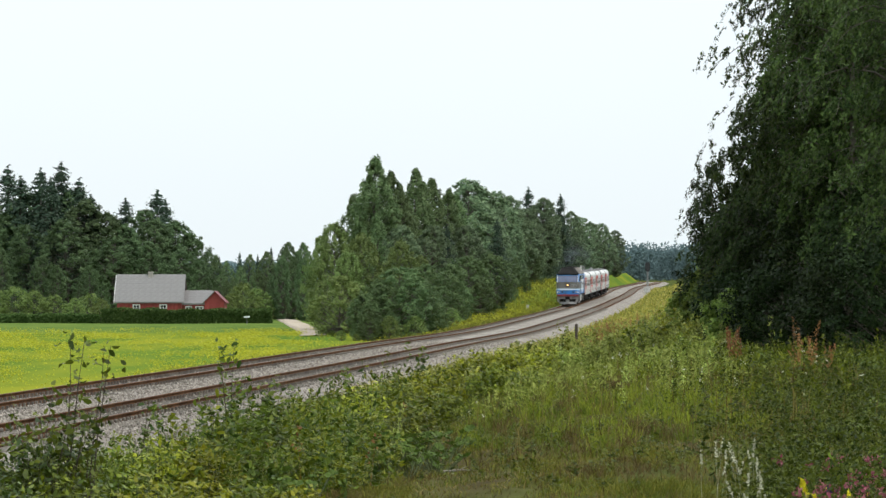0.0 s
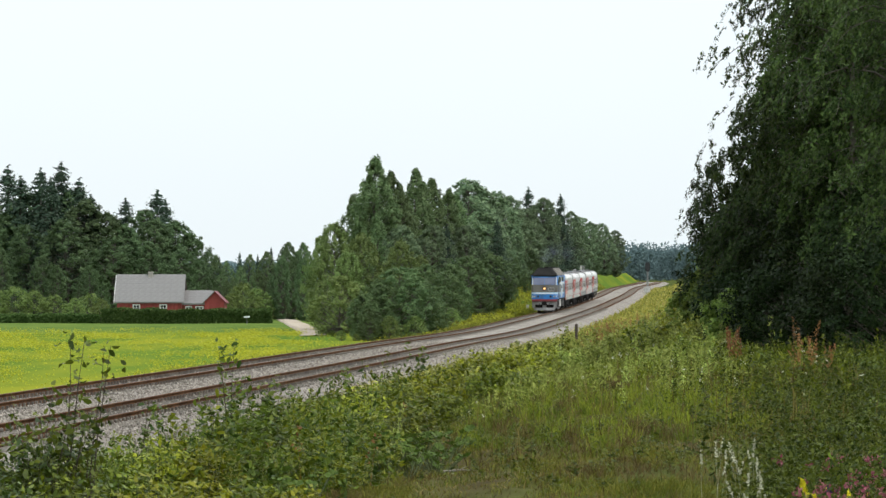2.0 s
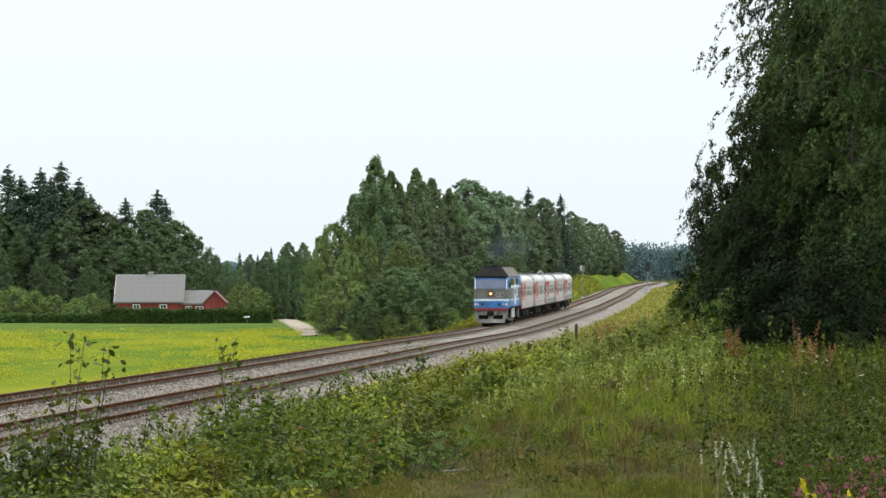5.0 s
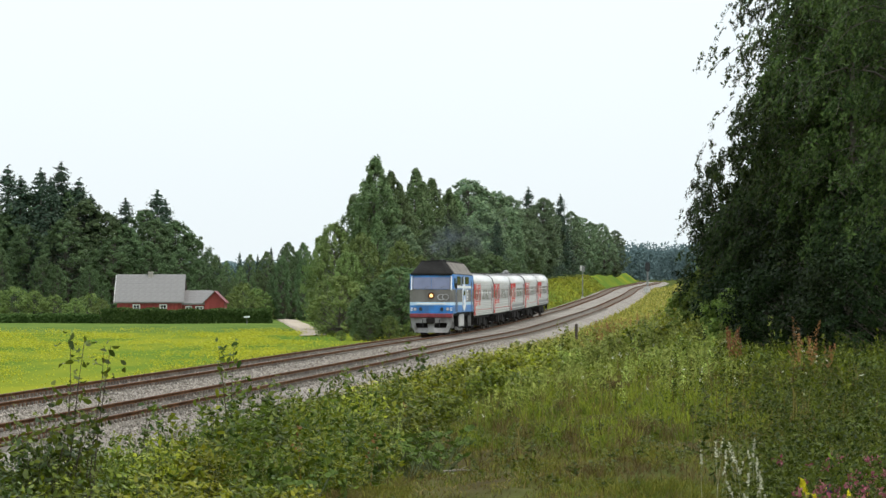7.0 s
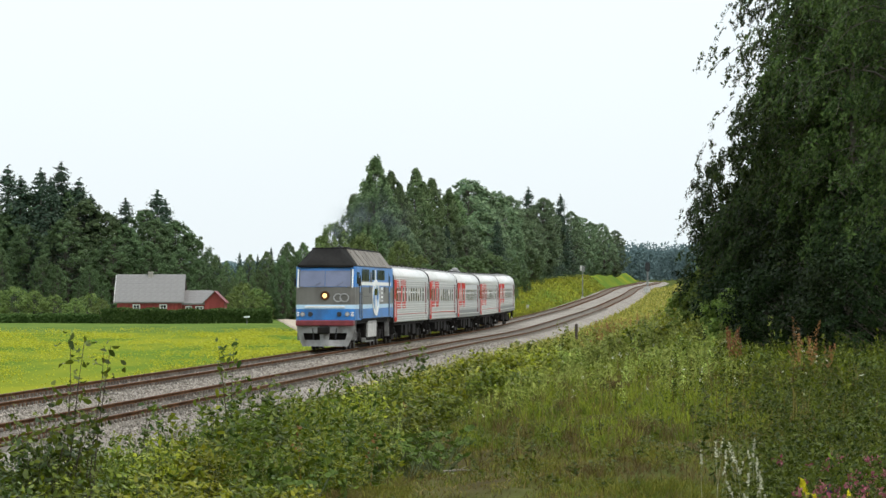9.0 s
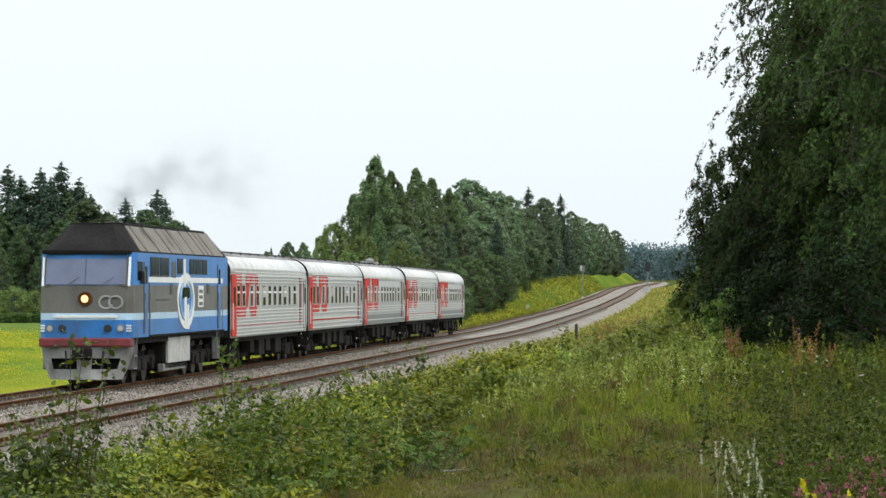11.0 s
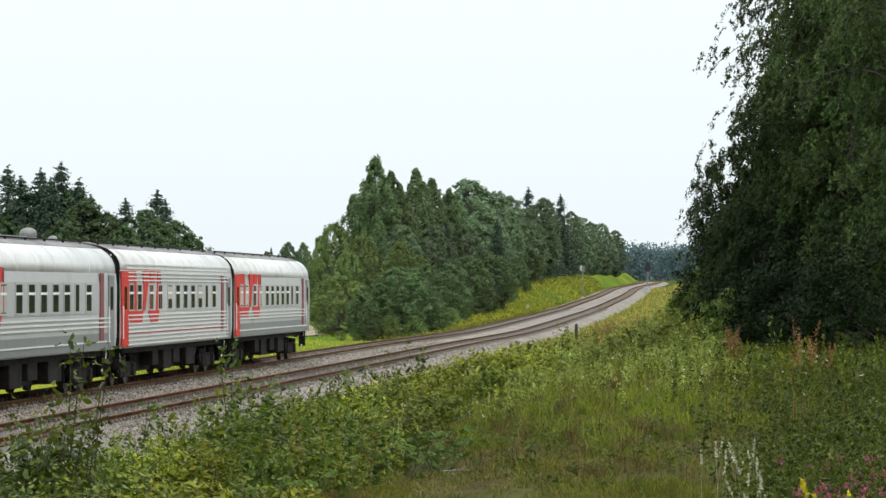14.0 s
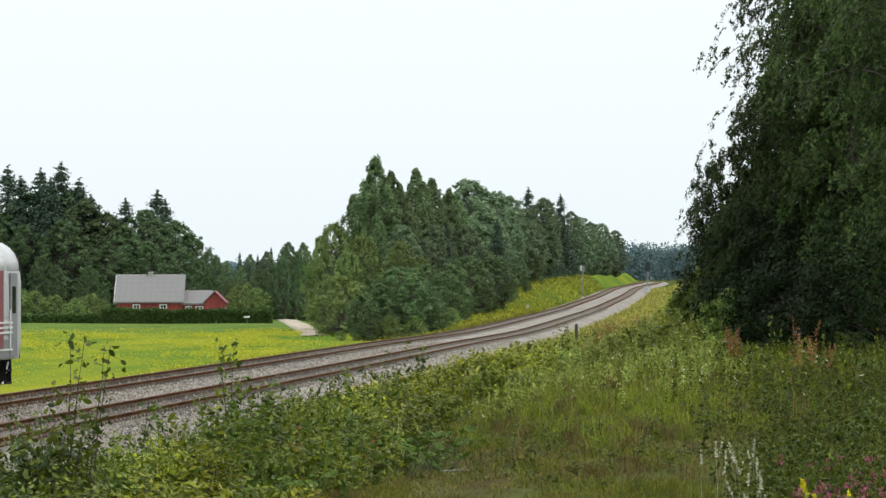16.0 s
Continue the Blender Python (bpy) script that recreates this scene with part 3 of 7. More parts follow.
def broad_crown(r, h, rad, base, clumps, per, peak=0.6, spread=0.16, sharp=0.75, hang=0.0):
    """Leaf centres in tufts round limb tips of an uneven crown; returns leaves, their outward directions and limbs."""
    segs, cen, outs = [], [], []
    lean = r.normal(0, 0.03, 2) * h
    k = 7
    pts = [np.array([lean[0] * (t**2), lean[1] * (t**2), h * 0.93 * t]) + np.append(r.normal(0, 0.008 * h, 2) * t, 0) for t in np.linspace(0, 1, k)]
    tr = 0.014 * h + 0.03
    for i in range(k - 1):
        segs.append((pts[i], pts[i + 1], tr * (1 - 0.9 * i / (k - 1)), tr * (1 - 0.9 * (i + 1) / (k - 1))))
    lob = r.uniform(0.72, 1.2, (4, 9))
    for i in range(clumps):
        t = (i + r.rand()) / clumps
        z = base + (h - base) * t
        prof = math.sin(math.pi * t ** (math.log(0.5) / math.log(peak))) ** sharp if t < 0.999 else 0.0
        a = i * 2.39996 + r.normal(0, 0.4)
        rr = rad * prof * lob[int(t * 3.99), int(a / (2 * math.pi) * 9) % 9] * math.sqrt(r.uniform(0.35, 1.0))
        tip = np.array([math.cos(a) * rr + lean[0] * t, math.sin(a) * rr + lean[1] * t, z])
        z0 = max(0.12 * h, z - rr * r.uniform(0.5, 1.0))
        root = np.array([lean[0] * (z0 / h) ** 2, lean[1] * (z0 / h) ** 2, min(z0, h * 0.9)])
        mid = (root + tip) / 2 + np.array([0, 0, -0.05 * rr])
        lr = tr * 0.32 * (1 - 0.6 * t)
        segs += [(root, mid, lr, lr * 0.6), (mid, tip, lr * 0.6, lr * 0.15)]
        cr = (spread * rad * r.uniform(0.65, 1.4) + 0.05) * (1.0 if t < 0.85 else 0.72)
        side = np.array([math.cos(a), math.sin(a), 0.35])
        tufts = 3
        m = max(4, int(per * r.uniform(0.7, 1.3)) // tufts)
        for j in range(tufts):
            g = r.normal(size=3)
            g = g / np.linalg.norm(g) * (0.55, 0.55, 0.5) * cr
            q = unit_rows(r.normal(size=(m, 3)))
            loc = q * (r.rand(m, 1) ** 0.4) * cr * 0.62 * (1 - 0.25 * hang, 1 - 0.25 * hang, 0.72 + 0.8 * hang)
            loc[:, 2] -= hang * 0.5 * cr
            cen.append(tip + g + loc)
            outs.append(q * 0.75 + unit_rows(np.tile(g, (m, 1)) + 1e-6) * 0.35 + side * 0.45)
    return np.concatenate(cen), np.concatenate(outs), segs


def spruce_crown(r, h, rad, per):
    segs = [((0, 0, 0), (0, 0, h * 0.5), 0.016 * h, 0.010 * h), ((0, 0, h * 0.5), (0, 0, h), 0.010 * h, 0.004)]
    cen, outs = [], []
    tiers = int(h * 2.4)
    for i in range(tiers):
        t = (i + r.rand()) / tiers
        z = h * (0.08 + 0.91 * t)
        L = rad * (1 - t) ** 0.85 * r.uniform(0.75, 1.15) + 0.35
        for k in range(r.randint(6, 10)):
            a = r.uniform(0, 6.28)
            l = L * r.uniform(0.65, 1.15)
            d = np.array([math.cos(a), math.sin(a), 0])
            e = d * l + np.array([0, 0, z - 0.32 * l])
            segs.append(((0, 0, z), e, 0.03, 0.008))
            m = max(14, int(per * l / rad))
            u = r.rand(m, 1) ** 0.6
            p = np.array([0, 0, z]) * (1 - u) + e * u
            w = (0.10 * l + 0.10) * (0.5 + 0.8 * u)
            g = r.normal(0, 1, (m, 3)) * w * (1, 1, 0.8) - np.array([0, 0, 1]) * (0.40 * l * r.rand(m, 1) ** 2)
            cen.append(p + g)
            outs.append(np.tile(d * 0.7, (m, 1)) + g * 0.4)
    top = np.stack([r.normal(0, 0.05, 30), r.normal(0, 0.05, 30), h * r.uniform(0.95, 1.03, 30)], axis=1)
    return np.concatenate(cen + [top]), np.concatenate(outs + [r.normal(size=(30, 3))]), segs


def weeping_crown(r, h, rad, base, boughs, per, peak=0.45):
    """Boughs that rise, arch over and end in hanging leafy twigs."""
    segs, cen, outs = [], [], []
    tr = 0.012 * h + 0.02
    lean = r.normal(0, 0.02, 2) * h
    axis = lambda t: np.array([lean[0] * t**2, lean[1] * t**2, h * t])
    for i in range(8):
        segs.append((axis(i / 8), axis((i + 1) / 8), tr * (1 - i / 8.5), tr * (1 - (i + 1) / 8.5)))
    for i in range(boughs):
        t = (i + r.rand()) / boughs
        prof = math.sin(math.pi * min(0.97, 0.06 + 0.94 * t) ** (math.log(0.5) / math.log(peak))) ** 0.7
        L = rad * prof * r.choice([r.uniform(0.45, 0.8), r.uniform(0.8, 1.05), r.uniform(0.95, 1.25)])
        z0 = base + (h - base) * t - 0.35 * L
        a = i * 2.39996 + r.normal(0, 0.5)
        d = np.array([math.cos(a), math.sin(a), 0.0])
        p0 = axis(max(0.02, z0 / h))
        rise = r.uniform(0.55, 1.05)
        path = lambda s: p0 + d * L * s + np.array([0, 0, L * (rise * s - (rise - 0.02) * 0.95 * s**2.3)])
        sp = [path(s) for s in np.linspace(0, 1, 6)]
        for j in range(5):
            segs.append((sp[j], sp[j + 1], 0.03 * (1 - j / 5.5) * L / rad, 0.03 * (1 - (j + 1) / 5.5) * L / rad + 0.002))
        twigs = int(8 + 20 * L / rad)
        for s in 0.18 + 0.85 * r.rand(twigs) ** 0.8:
            o = path(s) + r.normal(0, 0.07 * L + 0.03, 3) * (1, 1, 0.8)
            tw = d * r.uniform(0.0, 0.7) + np.append(r.normal(0, 0.45, 2), 0)
            l = r.uniform(0.18, 0.62) * (0.5 + 0.5 * L / rad)
            u = r.rand(per, 1)
            p = o + tw * l * u * 0.8 + np.array([0, 0, 1.0]) * (0.10 * u - 1.0 * u**1.6) * l + r.normal(0, 0.028, (per, 3))
            cen.append(p)
            outs.append(np.tile(d * 0.6 + tw * 0.3, (per, 1)))
            segs.append((o, o + tw * l * 0.7 - np.array([0, 0, 0.75 * l]), 0.005, 0.002))
    return np.concatenate(cen), np.concatenate(outs), segs


def tree_model(kind, seed, h, rad, base, clumps, per, leaf, leafmat, barkmat, label, droop=0.0, peak=0.5, spread=0.2, aspect=0.65, category="tree", sharp=0.75, hang=0.0, habit="broad", corners=3):
    r = np.random.RandomState(seed)
    if habit == "spruce":
        cen, outs, segs = spruce_crown(r, h, rad, per)
    elif habit == "weeping":
        cen, outs, segs = weeping_crown(r, h, rad, base, clumps, per, peak)
    else:
        cen, outs, segs = broad_crown(r, h, rad, base, clumps, per, peak, spread, sharp, hang)
    q = spray_leaves(cen, np.full(len(cen), leaf), r, outs, 0.6, 0.55, droop, aspect, corners)
    t = thing(kind, label, category)
    link_mesh("trunk", limb_mesh(segs, 3 if len(segs) > 400 else 4), barkmat, t)
    link_mesh("crown", leaves_mesh("crown", q), leafmat, t)
    t["height"] = h
    return t


PLACED = set()


def plant(model, x, y, height, width=1.0, turn=None, sink=0.05, group=""):
    """A plant of that height at a place on the ground; the first one uses the model itself."""
    k = height / model["height"]
    z = float(ground_z(x, y)) - sink
    a = turn if turn is not None else random.uniform(0, 6.28)
    m = Matrix.Translation((x, y, z)) @ Matrix.Rotation(a, 4, "Z")
    if model.name in PLACED:
        ob = copy_thing(model, m)
    else:
        PLACED.add(model.name)
        ob = model
        ob.matrix_basis = m
    ob.scale = (k * width, k * width, k)
    if group:
        ob["group"] = group
    return ob


M_PALEBIRCH = leaf_material("pale_birch_leaves", (0.125, 0.182, 0.058), (0.200, 0.262, 0.088), grain=0.12)
# lighter, greyer copy of the broad leaves with distance haze in the colour
M_HAZYOAK = leaf_material("broad_leaves_painted_haze", (0.112, 0.168, 0.094), (0.185, 0.245, 0.130), grain=0.12)
LB = "slender green birch tree with a narrow feathery crown"
LA = "bushy dark green alder tree at the wood edge"
LO = "tall broad-leaved tree with a dense dark green crown"
LS = "dark spruce tree with a pointed tiered crown"
BIRCHES = [tree_model("birch_tree", 10 + i, 18, 3.1, 0.6, 230, 72, 0.142, M_BIRCH, M_BARK, LB, droop=0.9, peak=0.40, spread=0.17, sharp=0.8, hang=1.0) for i in range(4)]
PALE_BIRCHES = [tree_model("birch_tree", 15 + i, 12, 3.2, 0.2, 220, 76, 0.128, M_PALEBIRCH, M_BARK, "bushy pale green young birch tree", droop=0.9, peak=0.46, spread=0.17, sharp=0.55, hang=0.9) for i in range(2)]
ALDERS = [tree_model("alder_tree", 20 + i, 7, 2.6, 0.0, 180, 70, 0.105, M_ALDER, M_BARK, LA, peak=0.44, spread=0.17, sharp=0.5) for i in range(3)]
OAKS = [tree_model("broadleaf_tree", 30 + i, 20, 4.6, 0.4, 230, 70, 0.200, M_OAK, M_BARK, LO, peak=0.48, spread=0.17, sharp=0.5, hang=0.3) for i in range(4)]
HAZY_OAKS = [tree_model("broadleaf_tree", 35 + i, 20, 4.6, 0.4, 230, 70, 0.200, M_HAZYOAK, M_BARK, "tall broad-leaved tree with rounded crown, haze painted into its grey-green leaves", peak=0.48, spread=0.17, sharp=0.5, hang=0.3) for i in range(3)]
SPRUCES = [tree_model("spruce_tree", 40 + i, 22, 3.7, 0, 0, 50, 0.20, M_SPRUCE, M_BARK, LS, droop=0.3, aspect=0.5, habit="spruce") for i in range(2)]
WILLOWS = [tree_model("willow_bush", 50 + i, 5, 2.2, 0.0, 130, 56, 0.085, M_WILLOW, M_BARK, "rounded pale green willow bush", peak=0.42, spread=0.18, category="bush", sharp=0.5) for i in range(2)]
F = 6308.5


def sight(px, py_top, y):
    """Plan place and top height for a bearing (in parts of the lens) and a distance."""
    x = (px - 784) / F * y
    z = EYE[2] + (510 - py_top) / F * y
    return x, y, z - float(ground_z(x, y))


def row(models, group, items, width=1.0):
    for i, (px, top, y) in enumerate(items):
        x, yy, h = sight(px, top, y)
        plant(models[i % len(models)], x, yy, h, width * random.uniform(0.92, 1.1), group=group)

# wood edge left of the line
W = "wood beside the line"
row(BIRCHES, W, [(657, 279, 420), (690, 304, 428), (735, 298, 440), (768, 316, 450), (632, 345, 425), (672, 320, 424), (712, 325, 432), (752, 322, 446), (700, 340, 422), (785, 335, 460), (672, 380, 415), (800, 345, 470), (645, 360, 418)], 1.05)
row(PALE_BIRCHES, W, [(590, 395, 400), (641, 414, 388), (708, 426, 376), (578, 425, 425), (616, 445, 384), (742, 452, 380)], 1.0)
row(HAZY_OAKS, W, [(825, 319, 520), (850, 332, 530), (880, 340, 560), (908, 348, 600), (960, 352, 640), (1010, 375, 760), (1040, 395, 850), (1070, 396, 900), (1088, 408, 960),
              (925, 370, 610), (975, 385, 700), (1000, 400, 780), (1030, 420, 860), (1060, 425, 960), (1082, 440, 1040), (860, 380, 520), (820, 380, 480), (842, 345, 545), (895, 352, 590), (945, 362, 640), (1025, 385, 800)], 1.25)
row(SPRUCES, W, [(935, 336, 640), (992, 347, 700), (880, 392, 480), (790, 400, 440), (795, 420, 430), (968, 370, 660), (1018, 385, 780)], 1.35)
row(ALDERS, W, [(705, 474, 338), (735, 490, 342), (672, 497, 336), (648, 520, 335), (752, 470, 352), (790, 470, 380), (830, 455, 408), (868, 450, 425),
                (905, 452, 540), (940, 440, 600), (812, 500, 385), (850, 500, 405), (885, 494, 490), (868, 508, 440), (902, 503, 475), (932, 497, 525), (960, 493, 585), (985, 489, 650), (925, 482, 560), (960, 468, 650), (985, 455, 740), (655, 545, 330), (975, 472, 720), (1000, 470, 780), (1022, 468, 840), (1048, 466, 920), (1070, 464, 1000), (1088, 462, 1080)], 1.15)
row(HAZY_OAKS, W, [(830, 400, 450), (905, 400, 560), (948, 395, 630), (985, 405, 730), (1015, 430, 800), (1045, 440, 900), (760, 400, 415), (720, 400, 405), (1090, 450, 1080), (1072, 455, 1000)], 1.1)
row(WILLOWS, W, [(600, 490, 362), (604, 584, 334), (630, 590, 331), (690, 560, 330), (965, 482, 670), (735, 560, 335), (770, 550, 352), (800, 545, 368)], 1.2)
# wood behind the house
H = "wood behind the house"
row(SPRUCES, H, [(108, 294, 610), (72, 304, 600), (14, 300, 620), (36, 318, 600), (140, 322, 605), (222, 356, 640), (278, 342, 650), (90, 320, 590), (292, 358, 655), (160, 350, 600)], 1.7)
row(OAKS, H, [(150, 355, 598), (185, 378, 600), (250, 372, 620), (230, 400, 600), (280, 390, 605), (312, 392, 610), (338, 415, 612), (120, 390, 585), (60, 400, 590), (20, 380, 600),
              (200, 420, 585), (260, 430, 585), (320, 440, 590), (355, 460, 600), (-20, 360, 600), (45, 345, 610), (120, 340, 612)], 1.35)
row(OAKS, H, [(75, 452, 560), (100, 470, 558), (160, 470, 565), (180, 500, 562), (5, 440, 575), (140, 500, 560)], 0.9)
row(WILLOWS, H, [(28, 508, 545), (60, 515, 545), (95, 522, 545), (132, 528, 542), (160, 520, 545), (180, 530, 540), (-5, 515, 545), (430, 502, 552), (455, 512, 555), (412, 520, 550), (470, 520, 560)], 1.2)
row(OAKS, "far copse", [(513, 430, 560), (498, 455, 556), (530, 445, 565), (488, 470, 570), (540, 460, 540)], 0.85)
row(BIRCHES, "far copse", [(378, 452, 800), (402, 462, 820), (440, 450, 830), (470, 445, 820), (500, 440, 830), (545, 430, 800), (425, 470, 760), (455, 475, 750), (388, 480, 740), (415, 490, 720)], 1.5)
row(SPRUCES, "far copse", [(365, 445, 800), (388, 455, 810), (424, 448, 830), (456, 452, 820), (480, 440, 830)], 0.8)
row(BIRCHES, "far copse", [(490, 470, 640), (470, 485, 640), (445, 488, 650), (400, 495, 650)], 1.2)


def far_woods():
    """The distant treeline that closes the view along the line and all round."""
    r = np.random.RandomState(77)
    cen = []
    for band, (dist, n) in enumerate(((1350, 2600), (1500, 2600))):
        a = np.radians(r.uniform(-6, 8, n))
        for ai in a:
            h = (14 if ai > 0.03 else 6.5) + 3 * math.sin(ai * 140 + band) * math.sin(ai * 53) + r.normal(0, 1.0)
            x, y = dist * math.sin(ai), dist * math.cos(ai)
            z0 = 5.0
            m = 18
            cen.append(np.stack([x + r.normal(0, 1.6, m), y + r.normal(0, 3, m), z0 + h * r.uniform(0.0, 1.0, m)], axis=1))
    c = np.concatenate(cen)
    # air haze of the distance is put into the bluish treeline and skyline colours
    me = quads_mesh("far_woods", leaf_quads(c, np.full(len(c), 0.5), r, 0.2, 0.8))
    tagged(link_mesh("far_woods", me, leaf_material("distant_leaves_painted_haze", (0.145, 0.205, 0.215), (0.168, 0.235, 0.240), spec=0.0, grain=0.05, tones=(1.0, 1.0))), "distant mixed treeline with bluish haze in its colour", "woods", kind="stuff")

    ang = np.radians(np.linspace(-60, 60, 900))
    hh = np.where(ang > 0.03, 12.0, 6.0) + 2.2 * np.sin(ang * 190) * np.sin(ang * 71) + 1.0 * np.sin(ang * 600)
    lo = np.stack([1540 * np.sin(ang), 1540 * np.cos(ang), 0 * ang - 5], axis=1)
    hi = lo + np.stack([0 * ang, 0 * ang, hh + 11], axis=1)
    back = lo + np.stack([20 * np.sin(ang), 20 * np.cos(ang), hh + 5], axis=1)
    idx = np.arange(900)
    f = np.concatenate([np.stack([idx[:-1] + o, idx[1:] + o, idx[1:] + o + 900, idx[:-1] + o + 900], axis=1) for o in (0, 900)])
    tagged(link_mesh("backdrop", array_mesh("backdrop", np.concatenate([lo, hi, back]), f), material("wood_mass_painted_haze", (0.155, 0.220, 0.228), rough=1.0, vary=0.3, scale=0.08, fine=0.5, spec=0.0)),
           "distant wooded skyline with bluish haze in its colour", "backdrop", kind="structure")


far_woods()


# ---------- the red farmhouse and its hedge ----------
def gable_roof(x0, x1, y0, y1, ze, zr, over=0.35, thick=0.14):
    """Two slabs of a ridge along x."""
    ym = (y0 + y1) / 2
    k = (zr - ze) / (ym - y0)
    out = []
    for sgn in (-1, 1):
        ya = ym + sgn * ((ym - y0) + over)
        za = ze - k * over
        bm = bmesh.new()
        prism(bm, [(ym, zr), (ya, za), (ya, za + thick), (ym, zr + thick)] if sgn < 0 else [(ym, zr), (ym, zr + thick), (ya, za + thick), (ya, za)], x0 - over, x1 + over)
        out.append(bm)
    return out


def window_unit(parent, x, z, w, h, y):
    win = part("window", boxes((x - w / 2, x + w / 2, y - 0.02, y + 0.03, z - h / 2, z + h / 2)), M_GLASS, parent, "dark glass window in white frame")
    f = 0.13
    part("frame", boxes((x - w / 2 - f, x - w / 2 + 0.03, y - 0.06, y - 0.0, z - h / 2 - f, z + h / 2 + f), (x + w / 2 - 0.03, x + w / 2 + f, y - 0.06, y - 0.0, z - h / 2 - f, z + h / 2 + f),
                        (x - w / 2, x + w / 2, y - 0.058, y - 0.0, z + h / 2 - 0.02, z + h / 2 + f), (x - w / 2, x + w / 2, y - 0.058, y - 0.0, z - h / 2 - f, z - h / 2 + 0.02)), M_WHITEWOOD, win)
    part("glazing_bar", boxes((x - 0.045, x + 0.045, y - 0.05, y - 0.01, z - h / 2, z + h / 2), (x - w / 2, x + w / 2, y - 0.048, y - 0.012, z + h * 0.14, z + h * 0.14 + 0.07)), M_WHITEWOOD, win)


def roof_pieces(parent, x0, x1, y0, ze, ym, zr, cols, rows_):
    """Separate cement sheets on the front slope, slightly uneven."""
    dy, dz = (ym - y0) / rows_, (zr - ze) / rows_
    w = (x1 - x0) / cols
    bm = bmesh.new()
    k = dz / dy
    n = Vector((0, -k, 1)).normalized() * 0.03
    vs = [(0.005, 0, 0), (w - 0.005, 0, 0), (w - 0.005, dy * 1.06, dz * 1.06), (0.005, dy * 1.06, dz * 1.06)]
    lo = [bm.verts.new(v) for v in vs]
    hi = [bm.verts.new(Vector(v) + n * (1.6 if i < 2 else 1.0)) for i, v in enumerate(vs)]
    bm.faces.new(hi)
    for i in range(4):
        bm.faces.new((lo[i], lo[(i + 1) % 4], hi[(i + 1) % 4], hi[i]))
    me = bpy.data.meshes.new("roof_sheet")
    bm.to_mesh(me)
    bm.free()
    me.materials.append(M_SLATE)
    r = random.Random(8)
    for i in range(cols):
        for j in range(rows_):
            ob = new("roof_sheet", me)
            ob.parent = parent
            ob.location = (x0 + i * w, y0 + j * dy, ze + j * dz + 0.16 + r.uniform(0, 0.012))


def boards(parent, x0, x1, y, z0, z1, step=0.32, skip=()):
    me = bpy.data.meshes.new("board")
    bm = boxes((0.01, step - 0.01, -0.035, 0.0, 0, z1 - z0))
    bm.to_mesh(me)
    bm.free()
    me.materials.append(M_REDWOOD)
    x = x0
    while x < x1 - step * 0.9:
        if not any(a - step < x < b for a, b in skip):
            ob = new("board", me)
            ob.parent = parent
            ob.location = (x, y - 0.002, z0)
        x += step


